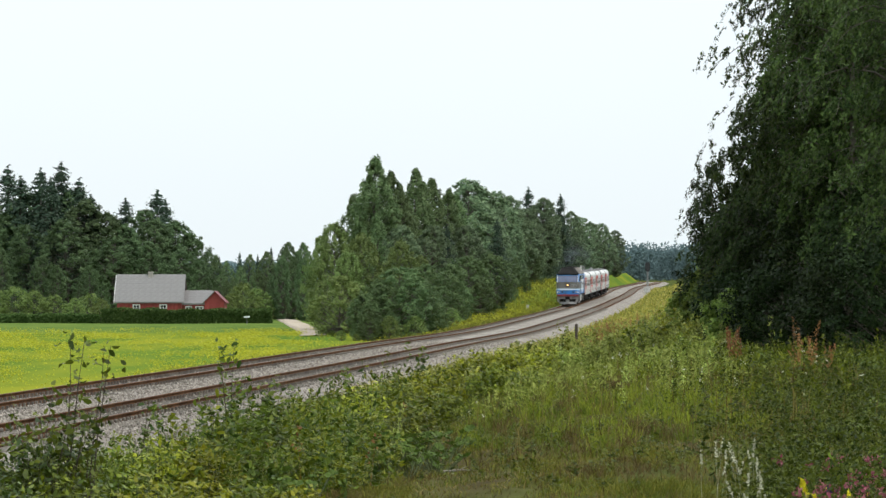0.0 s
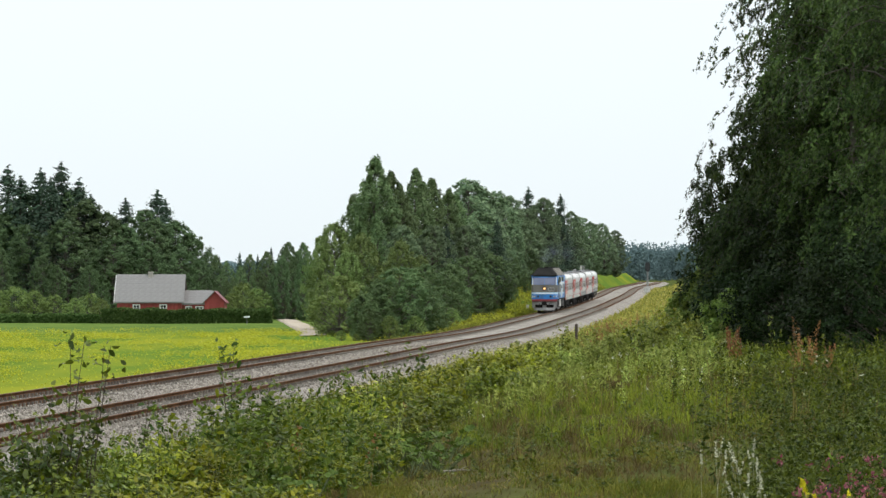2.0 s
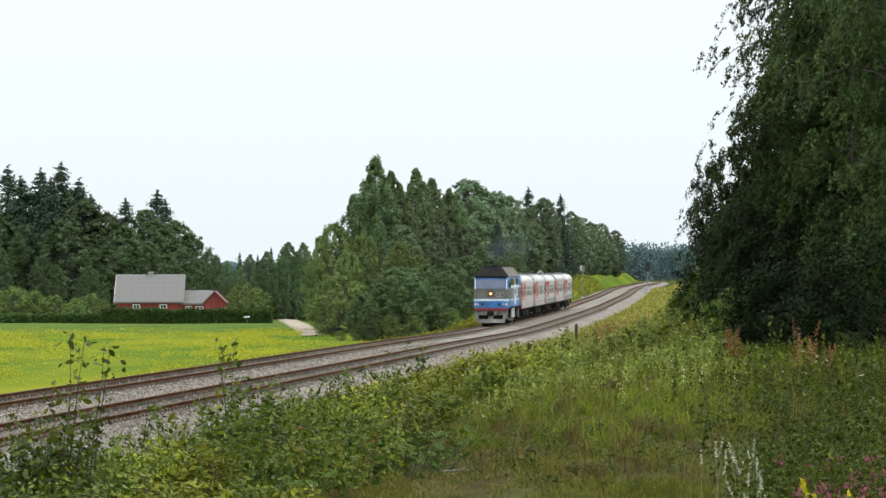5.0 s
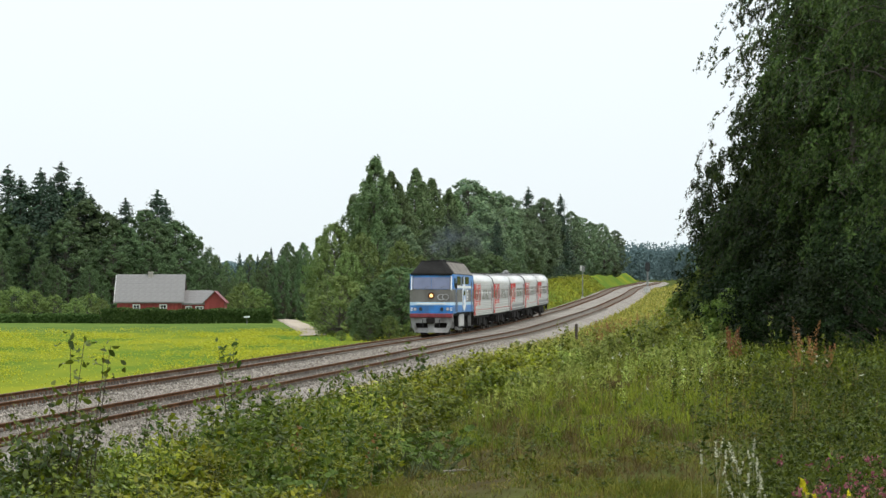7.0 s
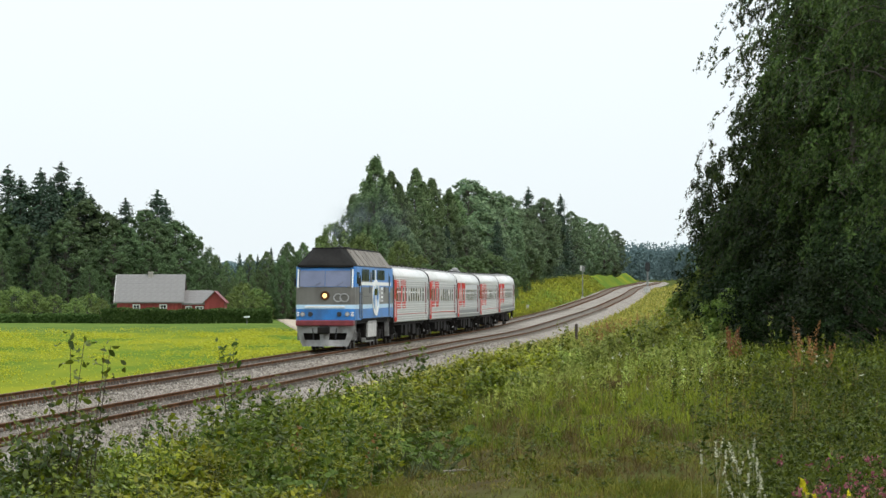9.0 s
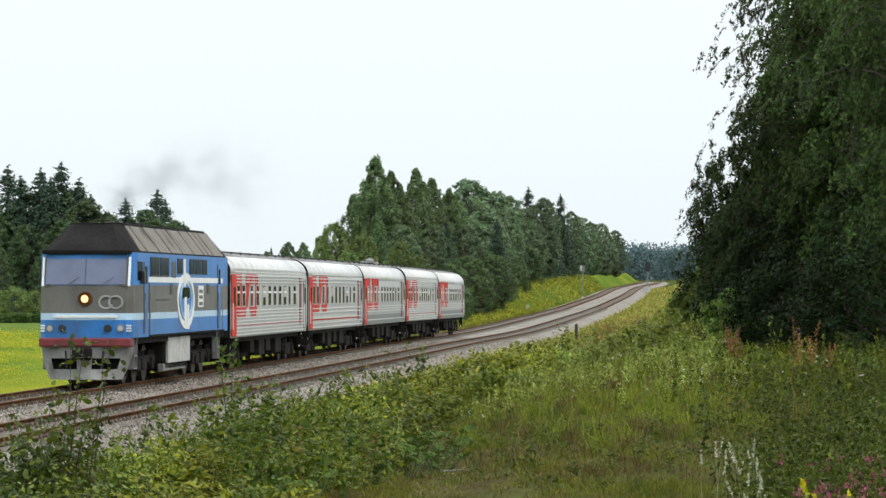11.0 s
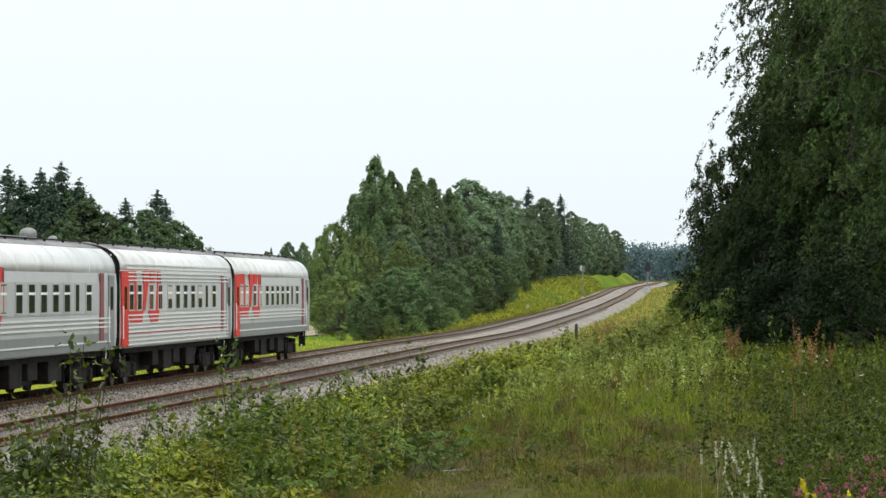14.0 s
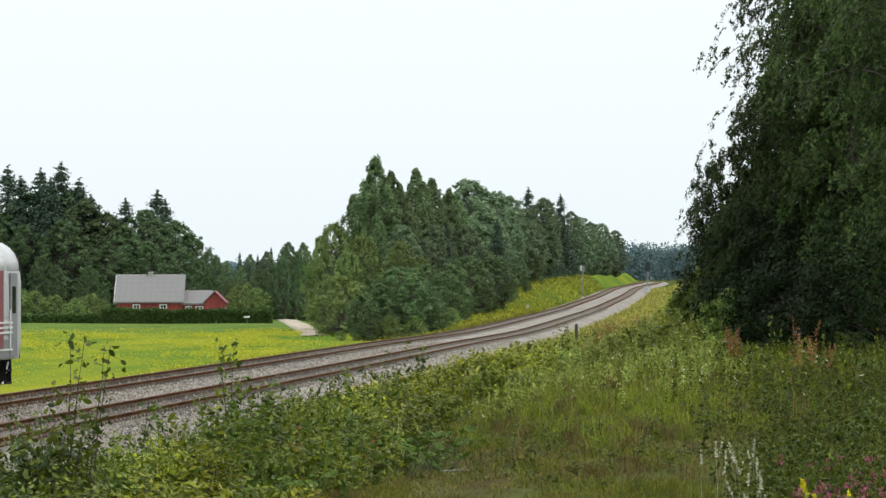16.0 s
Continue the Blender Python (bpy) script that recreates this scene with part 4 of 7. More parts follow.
def build_house():
    t = thing("farmhouse", "red wooden farmhouse with grey cement-sheet roof and white windows", "house")
    zb = -2.1
    y0, y1 = 526.0, 533.0
    xa, xb = -48.1, -38.6
    wall = bmesh.new()
    ym = (y0 + y1) / 2
    prism(wall, [(y0, zb), (y1, zb), (y1, 1.25), (ym, 4.75), (y0, 1.25)], xa, xb)
    w = part("wall", wall, M_REDWOOD, t)
    boards(w, xa, xb, y0, zb + 0.4, 1.2)
    roofs = [part("roof", b, M_SLATE, t) for b in gable_roof(xa, xb, y0, y1, 1.25, 4.85, 0.4)]
    k = 3.6 / 3.5
    roof_pieces(roofs[0], xa - 0.4, xb + 0.4, y0 - 0.4, 1.25 - 0.4 * k, ym, 4.85, 11, 6)
    part("bargeboard", prism(bmesh.new(), [(ym, 4.78), (y0 - 0.42, 0.80), (y0 - 0.42, 1.02), (ym, 5.02)], xa - 0.47, xa - 0.41), M_WHITEWOOD, t)
    ch = part("chimney", boxes((-43.75, -43.05, ym - 0.45, ym + 0.45, 4.4, 5.35), (-43.82, -42.98, ym - 0.52, ym + 0.52, 5.3, 5.48)), M_BRICK, t)
    for px in (241.5, 289):
        window_unit(t, (px - 784) / F * 526, -0.10, 0.85, 1.25, y0 - 0.04)
    # low link and the cross wing with its gable to the field
    xc, xd, xe = xb, -35.2, -32.3
    wz = 0.75
    part("wall", prism(bmesh.new(), [(y0 + 1, zb), (y0 + 5.4, zb), (y0 + 5.4, wz + 0.1), (y0 + 3.2, 2.5), (y0 + 1, wz + 0.1)], xc + 0.01, xd + 0.4), M_REDWOOD, t)
    lr = [part("roof", b, M_SLATE, t) for b in gable_roof(xc + 0.36, xd + 1.2, y0 + 1, y0 + 5.4, wz + 0.1, 2.5, 0.35)]
    roof_pieces(lr[0], xc + 0.02, xd + 0.9, y0 + 0.65, wz + 0.1 - 0.35 * 0.75, y0 + 3.2, 2.5, 4, 4)
    gb = bmesh.new()
    xm = (xd + xe) / 2
    pts = [(xd, zb), (xe, zb), (xe, wz + 0.3), (xm, 2.45), (xd, wz + 0.3)]
    a = [gb.verts.new((x, y0 + 0.4, z)) for x, z in pts]
    b = [gb.verts.new((x, y0 + 6.5, z)) for x, z in pts]
    for i in range(5):
        gb.faces.new((a[i], a[(i + 1) % 5], b[(i + 1) % 5], b[i]))
    gb.faces.new(a[::-1])
    gb.faces.new(b)
    gw = part("wall", gb, M_REDWOOD, t)
    boards(gw, xd, xe, y0 + 0.4, zb + 0.4, wz + 0.25)
    for sgn in (-1, 1):
        rb = bmesh.new()
        x0_, z0_ = xm, 2.47
        x1_, z1_ = xm + sgn * 1.75, 2.47 - 1.75 * (1.40 / 1.45)
        q = [(x0_, z0_), (x1_, z1_), (x1_, z1_ + 0.13), (x0_, z0_ + 0.15)]
        A = [rb.verts.new((x, y0 + 0.1, z)) for x, z in q]
        B = [rb.verts.new((x, y0 + 6.7, z)) for x, z in q]
        for i in range(4):
            rb.faces.new((A[i], A[(i + 1) % 4], B[(i + 1) % 4], B[i]))
        rb.faces.new(A)
        rb.faces.new(B)
        part("roof", rb, M_SLATE if sgn < 0 else M_REDPAINT, t)
    for px, w_ in ((334, 0.7), (353, 0.95)):
        window_unit(t, (px - 784) / F * 527, -0.18, w_, 0.85, (y0 + 1 if px < 340 else y0 + 0.98) - 0.04)


def build_hedge(x0, x1, y0, depth, h, seed, label):
    r = np.random.RandomState(seed)
    n = int(abs(x1 - x0) * 330)
    x = r.uniform(x0, x1, n)
    f = r.rand(n)
    top = h + 0.12 * waves(x, x * 0, seed, 3)
    onfront = r.rand(n) < 0.55
    y = np.where(onfront, y0 + r.normal(0, 0.10, n), y0 + depth * r.rand(n))
    z = np.where(onfront, top * f, top + r.normal(0, 0.09, n))
    c = np.stack([x, y, z + ground_z(x, y)], axis=1)
    t = thing("hedge", label, "hedge")
    link_mesh("foliage", quads_mesh("foliage", leaf_quads(c, np.full(n, 0.15), r, 0.0, 0.8)), M_HEDGE, t)
    seg = []
    for x_ in np.arange(min(x0, x1), max(x0, x1), 0.7):
        g = float(ground_z(x_, y0 + depth / 2))
        for dx in (-0.25, 0.1, 0.3):
            seg.append(((x_, y0 + depth / 2, g - 0.1), (x_ + dx, y0 + depth / 2 + dx, g + h * 0.9), 0.04, 0.015))
    link_mesh("stems", limb_mesh(seg), M_TWIG, t)
    core = boxes((min(x0, x1) + 0.1, max(x0, x1) - 0.1, y0 + 0.2, y0 + depth - 0.2, float(ground_z(x0, y0)) - 0.2, float(ground_z(x0, y0)) + h - 0.2), bevel=0.1)
    part("inner_growth", core, M_HEDGE, t)


build_house()
build_hedge(-48.5, -24.2, 505, 1.6, 1.95, 61, "long clipped dark green hedge before the farmhouse")
build_hedge(-66.0, -48.8, 512, 1.4, 1.15, 62, "low loose green hedge along the garden edge")


def lamp_box_sign():
    """Small name board on a leg, and a bush marker by the hedge."""
    x, y = (437 - 784) / F * 498, 498.0
    g = float(ground_z(x, y))
    t = thing("roadside_sign", "small white board on a post before the hedge", "sign", Matrix.Translation((x, y, g)))
    part("post", boxes((-0.04, 0.04, -0.04, 0.04, -0.2, 1.0), bevel=0.01), M_POST, t)
    part("board", boxes((-0.42, 0.42, -0.07, -0.03, 0.9, 1.08), bevel=0.01), M_WHITE, t)


lamp_box_sign()


# ---------- line-side signals and posts ----------
def build_signals():
    y = 612.0
    x = (1031 - 784) / F * y
    g = float(ground_z(x, y))
    t = thing("signal_post", "slim grey line-side post with pale sign boards", "signal post", Matrix.Translation((x, y, g)))
    top = 4.25 + 3.06 - g - 0.3
    bm = tube(bmesh.new(), (0, 0, -0.3), (0, 0, top), 0.10, 0.08, 10)
    part("post", bm, M_POST, t)
    part("base", boxes((-0.28, 0.28, -0.28, 0.28, -0.3, 0.25), bevel=0.04), M_CONCRETE, t)
    part("sign_board", boxes((-0.44, -0.12, -0.16, -0.11, top - 1.05, top - 0.1), bevel=0.02), M_CONCRETE, t)
    part("sign_board", boxes((0.12, 0.36, -0.16, -0.11, top - 1.2, top - 0.2), bevel=0.02), M_GREYPART, t)
    y = 690.0
    x = (1146 - 784) / F * y
    g = float(ground_z(x, y))
    t = thing("light_signal", "railway light signal with black oval head on white mast", "signal", Matrix.Translation((x, y, g)))
    top = 3.06 + (510 - 465) / F * y - g
    part("mast", tube(bmesh.new(), (0, 0, -0.3), (0, 0, top - 0.2), 0.13, 0.10, 10), M_POST, t)
    hb = bmesh.new()
    pts = [(0.48 * math.cos(a) , top - 0.85 + (0.5 if math.sin(a) > 0 else -0.5) + 0.42 * math.sin(a)) for a in np.linspace(0, 2 * math.pi, 20, endpoint=False)]
    A = [hb.verts.new((px_, -0.22, z)) for px_, z in pts]
    B = [hb.verts.new((px_, -0.14, z)) for px_, z in pts]
    for i in range(20):
        hb.faces.new((A[i], A[(i + 1) % 20], B[(i + 1) % 20], B[i]))
    hb.faces.new(A)
    hb.faces.new(B)
    head = part("head", hb, M_BLACK, t, "black oval backboard")
    for k in range(3):
        zc = top - 0.4 - 0.42 * k
        part("lens_hood", tube(bmesh.new(), (0, -0.22, zc), (0, -0.5, zc + 0.02), 0.13, 0.15, 10), M_BLACK, head)
    part("ladder", boxes((-0.22, -0.18, 0.18, 0.22, 0, top - 0.6), (0.18, 0.22, 0.18, 0.22, 0, top - 0.6), *[(-0.2, 0.2, 0.19, 0.21, z, z + 0.03) for z in np.arange(0.4, top - 0.7, 0.4)]), M_POST, t)
    part("relay_cabinet", boxes((-0.75, 0.45, -0.75, -0.25, -0.3, 1.25), (-0.8, 0.5, -0.8, -0.2, 1.25, 1.33), bevel=0.03), M_CONCRETE, t)
    # small uprights in the verge: a dark plant stalk built as post, a marker
    for px, py, yy, h, w in ((1020, 573, 120, 0.9, 0.05), (934, 520, 455, 0.8, 0.16)):
        x = (px - 784) / F * yy
        g = float(ground_z(x, yy))
        t = thing("marker_post", "short concrete marker post or post-shaped plant stalk in the verge", "post", Matrix.Translation((x, yy, g)), group="marker posts")
        hh = 3.06 + (510 - py) / F * yy - g if px > 1000 else 0.7
        part("post", boxes((-w, w, -w, w, -0.2, max(0.4, hh)), bevel=0.03), M_TWIG if px > 1000 else M_CONCRETE, t)


build_signals()


# ---------- the big trees on the bank ----------
def big_tree(name, seed, x, y, h, rad, base, clumps, per, leaf, leafmat, barkmat, label, **kw):
    m = tree_model(name, seed, h, rad, base, clumps, per, leaf, leafmat, barkmat, label, **kw)
    m["group"] = "trees on the bank"
    return plant(m, x, y, h, 1.0, turn=kw.get("turn", 0.0))


# birch leaves in two tones: low trees painted shaded, tall ones painted lit
M_NEAR_BIRCH = leaf_material("birch_leaves_painted_shade", (0.014, 0.027, 0.009), (0.050, 0.077, 0.022), scale=0.5, translucent=0.14, spec=0.06, grain=0.2)
M_HIGH_BIRCH = leaf_material("birch_leaves_painted_sun", (0.019, 0.036, 0.010), (0.082, 0.120, 0.032), scale=0.5, translucent=0.2, spec=0.06, grain=0.2)
# shrub leaves: shade under the crowns and sun at the edge are in the colours
M_NEAR_ALDER = leaf_material("shrub_leaves_painted_shade", (0.008, 0.016, 0.005), (0.026, 0.043, 0.012), scale=0.5, translucent=0.10, spec=0.05, grain=0.2)
M_NEAR_LIGHT = leaf_material("shrub_leaves_painted_sun", (0.100, 0.160, 0.030), (0.225, 0.300, 0.062), scale=0.5, spec=0.1, grain=0.2)
WB = "large weeping birch with hanging dark green sprays"
SB = "dense shrub under the birches, shade painted into its dark leaves"
# trees 109 and 110, rooted out of view, are added to cut daylight here
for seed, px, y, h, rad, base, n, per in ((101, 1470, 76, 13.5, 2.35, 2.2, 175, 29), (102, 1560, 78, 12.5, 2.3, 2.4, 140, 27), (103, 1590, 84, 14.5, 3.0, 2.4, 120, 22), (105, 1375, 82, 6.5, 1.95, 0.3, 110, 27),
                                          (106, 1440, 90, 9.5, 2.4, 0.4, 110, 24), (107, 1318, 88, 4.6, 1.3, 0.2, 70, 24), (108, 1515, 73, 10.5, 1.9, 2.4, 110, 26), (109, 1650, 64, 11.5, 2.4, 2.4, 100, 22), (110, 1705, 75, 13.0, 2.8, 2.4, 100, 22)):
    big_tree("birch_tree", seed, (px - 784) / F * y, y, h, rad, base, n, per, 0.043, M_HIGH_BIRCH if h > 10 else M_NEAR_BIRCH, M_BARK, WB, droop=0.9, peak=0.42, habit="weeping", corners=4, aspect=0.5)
big_tree("birch_tree", 104, (1262 - 784) / F * 84, 84, 4.5, 0.62, 0.5, 34, 18, 0.036, M_NEAR_BIRCH, M_BARK, "young leaning birch beside the large ones", droop=0.9, peak=0.75, habit="weeping", corners=4, aspect=0.5)
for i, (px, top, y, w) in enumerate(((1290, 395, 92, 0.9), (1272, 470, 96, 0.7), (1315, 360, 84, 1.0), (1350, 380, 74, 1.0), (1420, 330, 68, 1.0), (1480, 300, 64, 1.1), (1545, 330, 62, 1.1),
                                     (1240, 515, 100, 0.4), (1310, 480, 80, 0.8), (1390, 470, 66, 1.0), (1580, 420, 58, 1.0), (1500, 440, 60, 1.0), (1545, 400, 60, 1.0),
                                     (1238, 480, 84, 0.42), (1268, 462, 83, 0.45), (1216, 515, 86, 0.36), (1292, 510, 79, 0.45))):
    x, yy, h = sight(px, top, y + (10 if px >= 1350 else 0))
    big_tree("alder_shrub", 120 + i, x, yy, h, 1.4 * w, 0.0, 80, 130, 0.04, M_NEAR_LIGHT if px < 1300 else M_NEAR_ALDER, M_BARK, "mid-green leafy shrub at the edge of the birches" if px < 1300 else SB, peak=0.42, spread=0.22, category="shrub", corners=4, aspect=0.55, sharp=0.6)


# ---------- weeds and grass on the bank ----------
def scatter(r, n, b0, b1, y0, y1, power=1.0):
    """Places on the bank between two bearings and two distances, clear of the ballast."""
    y = y0 + (y1 - y0) * r.rand(n) ** power
    soft = 0.12 * min(b1 - b0, 500)
    # darker weed leaves of no known species, used to darken the growth
    x = (b0 + (b1 - b0) * r.rand(n) + r.normal(0, soft, n) - 784) / F * y
    keep = x - track_x(y) > SPACING + 3.0
    return x[keep], y[keep]


def stalks(name, label, r, x, y, h, leaves, leaf, mat, droop=0.15, aspect=0.45, bush=0.20, stem=0.002, category="weeds", kind="stuff", low=0.15, parent=None):
    """Upright leafy stems joined into one growth."""
    n = len(x)
    z = ground_z(x, y)
    h = h * (1 + 0.45 * np.clip(waves(x, y, 71, 3.2), -1, 1))
    lean = r.normal(0, 0.12, (n, 2)) * h[:, None]
    wi = np.repeat(np.arange(n), leaves)
    t = low + (1 - low) * r.rand(len(wi))
    a = r.uniform(0, 6.28, len(wi))
    rad = bush * h[wi] * (1.15 - t) * r.uniform(0.3, 1.0, len(wi))
    c = np.stack([x[wi] + lean[wi, 0] * t**2 + np.cos(a) * rad, y[wi] + lean[wi, 1] * t**2 + np.sin(a) * rad, z[wi] + h[wi] * t], axis=1)
    size = np.full(len(c), leaf) * r.uniform(0.7, 1.2, n)[wi]
    near = float(np.median(y)) < 48
    q = leaf_hexes(c, size, r, droop, aspect) if near else leaf_quads(c, size, r, droop, aspect)
    p0 = np.stack([x, y, z - 0.05], axis=1)
    p1 = np.stack([x + lean[:, 0], y + lean[:, 1], z + h], axis=1)
    side = np.zeros((n, 3))
    side[:, 0] = stem
    mid = p0 * 0.5 + p1 * 0.5
    sq = np.stack([p0 - side, p0 + side, p1 + side * 0.4, p1 - side * 0.4], axis=1) if not near else np.stack([p0 - side, p0 + side, mid + side * 0.8, p1 + side * 0.4, p1 - side * 0.4, mid - side * 0.8], axis=1)
    me = leaves_mesh(name, np.concatenate([q, sq]))
    ob = link_mesh(name, me, mat, parent)
    return tagged(ob, label, category if not parent else "", kind=kind)


def blades(name, label, r, x, y, h, w, mat, lean=0.8):
    """Single bent grass blades joined into one growth."""
    n = len(x)
    z = ground_z(x, y) - 0.02
    a = r.uniform(0, 6.28, n)
    d = np.stack([np.cos(a), np.sin(a), np.zeros(n)], axis=1)
    b = r.uniform(0, 6.28, n)
    s = np.stack([np.cos(b), np.sin(b), np.zeros(n)], axis=1) * w[:, None]
    p = np.stack([x, y, z], axis=1)
    up = np.zeros((n, 3))
    up[:, 2] = h
    le = r.uniform(0.05, lean, n)[:, None] * h[:, None] * d
    m = p + up * 0.6 + le * 0.4
    t = p + up * 0.95 + le * 1.5
    v = np.stack([p - s, p + s, m + s * 0.8, m - s * 0.8, t], axis=1)
    base = (np.arange(n) * 5)[:, None]
    tris = np.concatenate([base + [0, 1, 2], base + [0, 2, 3], base + [3, 2, 4]])
    return tagged(link_mesh(name, array_mesh(name, v, tris), mat), label, "grass", kind="stuff")


def build_bank():
    r = np.random.RandomState(21)
    # grass cover, thinner on the bare patches
    tx, ty = scatter(r, 9000, -60, 1630, 24, 120, 1.4)
    ti = r.randint(0, len(tx), 190000)
    x, y = tx[ti] + r.normal(0, 0.07, len(ti)), ty[ti] + r.normal(0, 0.10, len(ti))
    keep = (r.rand(len(x)) > 0.97 * soil_weight(x, y)) & (r.rand(len(x)) < 0.65 + 0.35 * waves(x, y, 31, 3.0))
    x, y = x[keep], y[keep]
    lush = waves(x, y, 33, 6.0) + 0.3 * r.normal(size=len(x)) > 0.1
    h = (0.10 + 0.16 * r.rand(len(x)) ** 1.5) * (1 + 0.5 * np.clip(waves(x, y, 32, 4.0), -1, 1)) + 0.10 * smooth(50, 90, y)
    h *= 0.34 + 0.5 * smooth(34, 85, y)
    h *= 1 - 0.5 * np.clip(soil_weight(x, y + 2.5) + soil_weight(x, y) + soil_weight(x, y + 5), 0, 1)
    h *= r.uniform(0.5, 1.5, len(tx))[ti][keep]
    w = 0.0016 + 0.00006 * y * r.uniform(0.6, 1.3, len(x))
    blades("grass", "short mixed green meadow grass", r, x[lush], y[lush], h[lush], w[lush], M_LUSH)
    blades("grass", "yellowish-green seeding meadow grass", r, x[~lush], y[~lush], h[~lush] * 1.2, w[~lush], M_GRASS)
    tx, ty = scatter(r, 5200, 560, 1630, 23, 50, 1.2)
    ti = r.randint(0, len(tx), 110000)
    x, y = tx[ti] + r.normal(0, 0.05, len(ti)), ty[ti] + r.normal(0, 0.09, len(ti))
    keep = r.rand(len(x)) > 0.72 * soil_weight(x, y)
    x, y, ti = x[keep], y[keep], ti[keep]
    h = r.uniform(0.03, 0.10, len(x)) * r.uniform(0.5, 1.6, len(tx))[ti] * (1 + 0.6 * np.clip(waves(x, y, 36, 2.0), -1, 1))
    tone = waves(x, y, 37, 1.8) + 0.5 * r.normal(size=len(tx))[ti]
    for lo, hi, mat, lb in ((-9, -0.35, M_RUSTGRASS, "low brownish withered grass"), (-0.35, 0.75, M_GRASS, "low olive meadow grass"), (0.75, 9, M_LUSH, "low bright green meadow grass")):
        k = (tone > lo) & (tone <= hi)
        blades("short_grass", lb, r, x[k], y[k], h[k], 0.0022 + 0.00005 * y[k], mat, lean=1.1)
    x, y = scatter(r, 60000, 640, 1400, 110, 800, 1.5)
    keep = x - track_x(y) < SPACING + 26
    x, y = x[keep], y[keep]
    blades("grass", "tall rough grass along the line", r, x, y, r.uniform(0.3, 0.75, len(x)), 0.007 + 0.0001 * y, M_DRYMEADOW)
    yel = r.rand(len(x)) < 0.10
    c = np.stack([x[yel], y[yel], ground_z(x[yel], y[yel]) + r.uniform(0.3, 0.6, yel.sum())], axis=1)
    tagged(link_mesh("line_bloom", quads_mesh("line_bloom", leaf_quads(c, 0.03 + 0.00012 * y[yel], r, 0, 0.6)), M_CROP), "scattered yellow bloom along the line", "flowers", kind="stuff")
    tx, ty = scatter(r, 3600, 880, 1380, 36, 104)
    wet = waves(tx, ty, 87, 3.0) + 0.5 * r.normal(size=len(tx)) > 0.1
    tx, ty = tx[wet], ty[wet]
    ti = r.randint(0, len(tx), 34000)
    x, y = tx[ti] + r.normal(0, 0.10, len(ti)), ty[ti] + r.normal(0, 0.14, len(ti))
    keep = r.rand(len(x)) > soil_weight(x, y)
    x, y = x[keep], y[keep]
    blades("fine_grass", "fine bright yellow-green meadow grass", r, x, y, r.uniform(0.08, 0.27, len(x)) * (1 + 0.5 * np.clip(waves(x, y, 88, 1.6), -1, 1)), 0.002 + 0.00006 * y, M_FINEGRASS, lean=0.6)
    # tussocks
    tx, ty = scatter(r, 300, 800, 1420, 34, 84)
    for k in range(3):
        m = np.arange(len(tx)) % 3 == k
        ti = np.repeat(np.where(m)[0], 70)
        x, y = tx[ti] + r.normal(0, 0.06, len(ti)), ty[ti] + r.normal(0, 0.06, len(ti))
        h = r.uniform(0.10, 0.26, len(ti)) * r.uniform(0.6, 1.5, len(tx))[ti]
        blades("tussock_grass", ("bright green grass tussocks", "olive grass tussocks", "brownish withered grass tussocks")[k], r, x, y, h, 0.0018 + 0.00006 * y, (M_FINEGRASS, M_LUSH, M_RUSTGRASS)[k], lean=0.9)
    # dry stalks
    x, y = scatter(r, 2500, 850, 1600, 32, 130, 1.2)
    keep = waves(x, y, 41, 5.0) > 0.15
    x, y = x[keep], y[keep]
    rx, ry = scatter(r, 16000, 780, 1480, 30, 72, 1.1)
    keep = waves(rx, ry, 45, 2.6) + 0.25 * r.normal(size=len(rx)) > 0.35
    keep &= r.rand(len(rx)) > 0.9 * soil_weight(rx, ry)
    rx, ry = rx[keep], ry[keep]
    blades("rusty_grass", "rusty brown bent grass in patches", r, rx, ry, r.uniform(0.12, 0.30, len(rx)), 0.002 + 0.00006 * ry, M_RUSTGRASS, lean=0.9)
    blades("dry_grass", "dry brownish grass stalks", r, x, y, r.uniform(0.3, 0.6, len(x)), 0.003 + 0.00005 * y, M_STRAW, lean=0.2)
    # leafy weeds on the slope towards the line
    x, y = scatter(r, 900, -60, 640, 29, 70, 1.2)
    stalks("weeds", "thick leafy green weeds on the bank slope", r, x, y, r.uniform(0.3, 0.8, len(x)), 30, 0.032, M_WEED, aspect=0.42)
    x, y = scatter(r, 1000, -60, 620, 28, 64, 1.0)
    stalks("weeds", "dark green weeds on the bank slope", r, x, y, r.uniform(0.35, 0.85, len(x)), 30, 0.034, M_DARKWEED, aspect=0.4)
    x, y = scatter(r, 1500, 520, 1000, 45, 110, 1.0)
    keep = soil_weight(x, y) < 0.15
    keep &= (x - track_x(y) < SPACING + 11.5) | (y > 75)
    keep &= waves(x, y, 63, 4.0) + 0.3 * r.normal(size=len(x)) > 0.0
    x, y = x[keep], y[keep]
    stalks("weeds", "tall green meadow weeds", r, x, y, r.uniform(0.45, 0.95, len(x)), 24, 0.05, M_WEED, aspect=0.35)
    x, y = scatter(r, 3000, 870, 1270, 62, 150, 1.0)
    keep = waves(x, y, 61, 6.0) + 0.2 * r.normal(size=len(x)) > 0.2 - 0.8 * smooth(95, 120, y)
    x, y = x[keep], y[keep]
    stalks("weeds", "pale green willowherb growth", r, x, y, r.uniform(0.35, 0.85, len(x)), 24, 0.06, M_PALEWEED, aspect=0.25)
    x, y = scatter(r, 1500, 1130, 1640, 42, 66, 0.9)
    keep = waves(x, y, 47, 2.2) + 0.4 * r.normal(size=len(x)) > 0.9 - 1.5 * smooth(1120, 1480, x / y * F + 784)
    x, y = x[keep], y[keep]
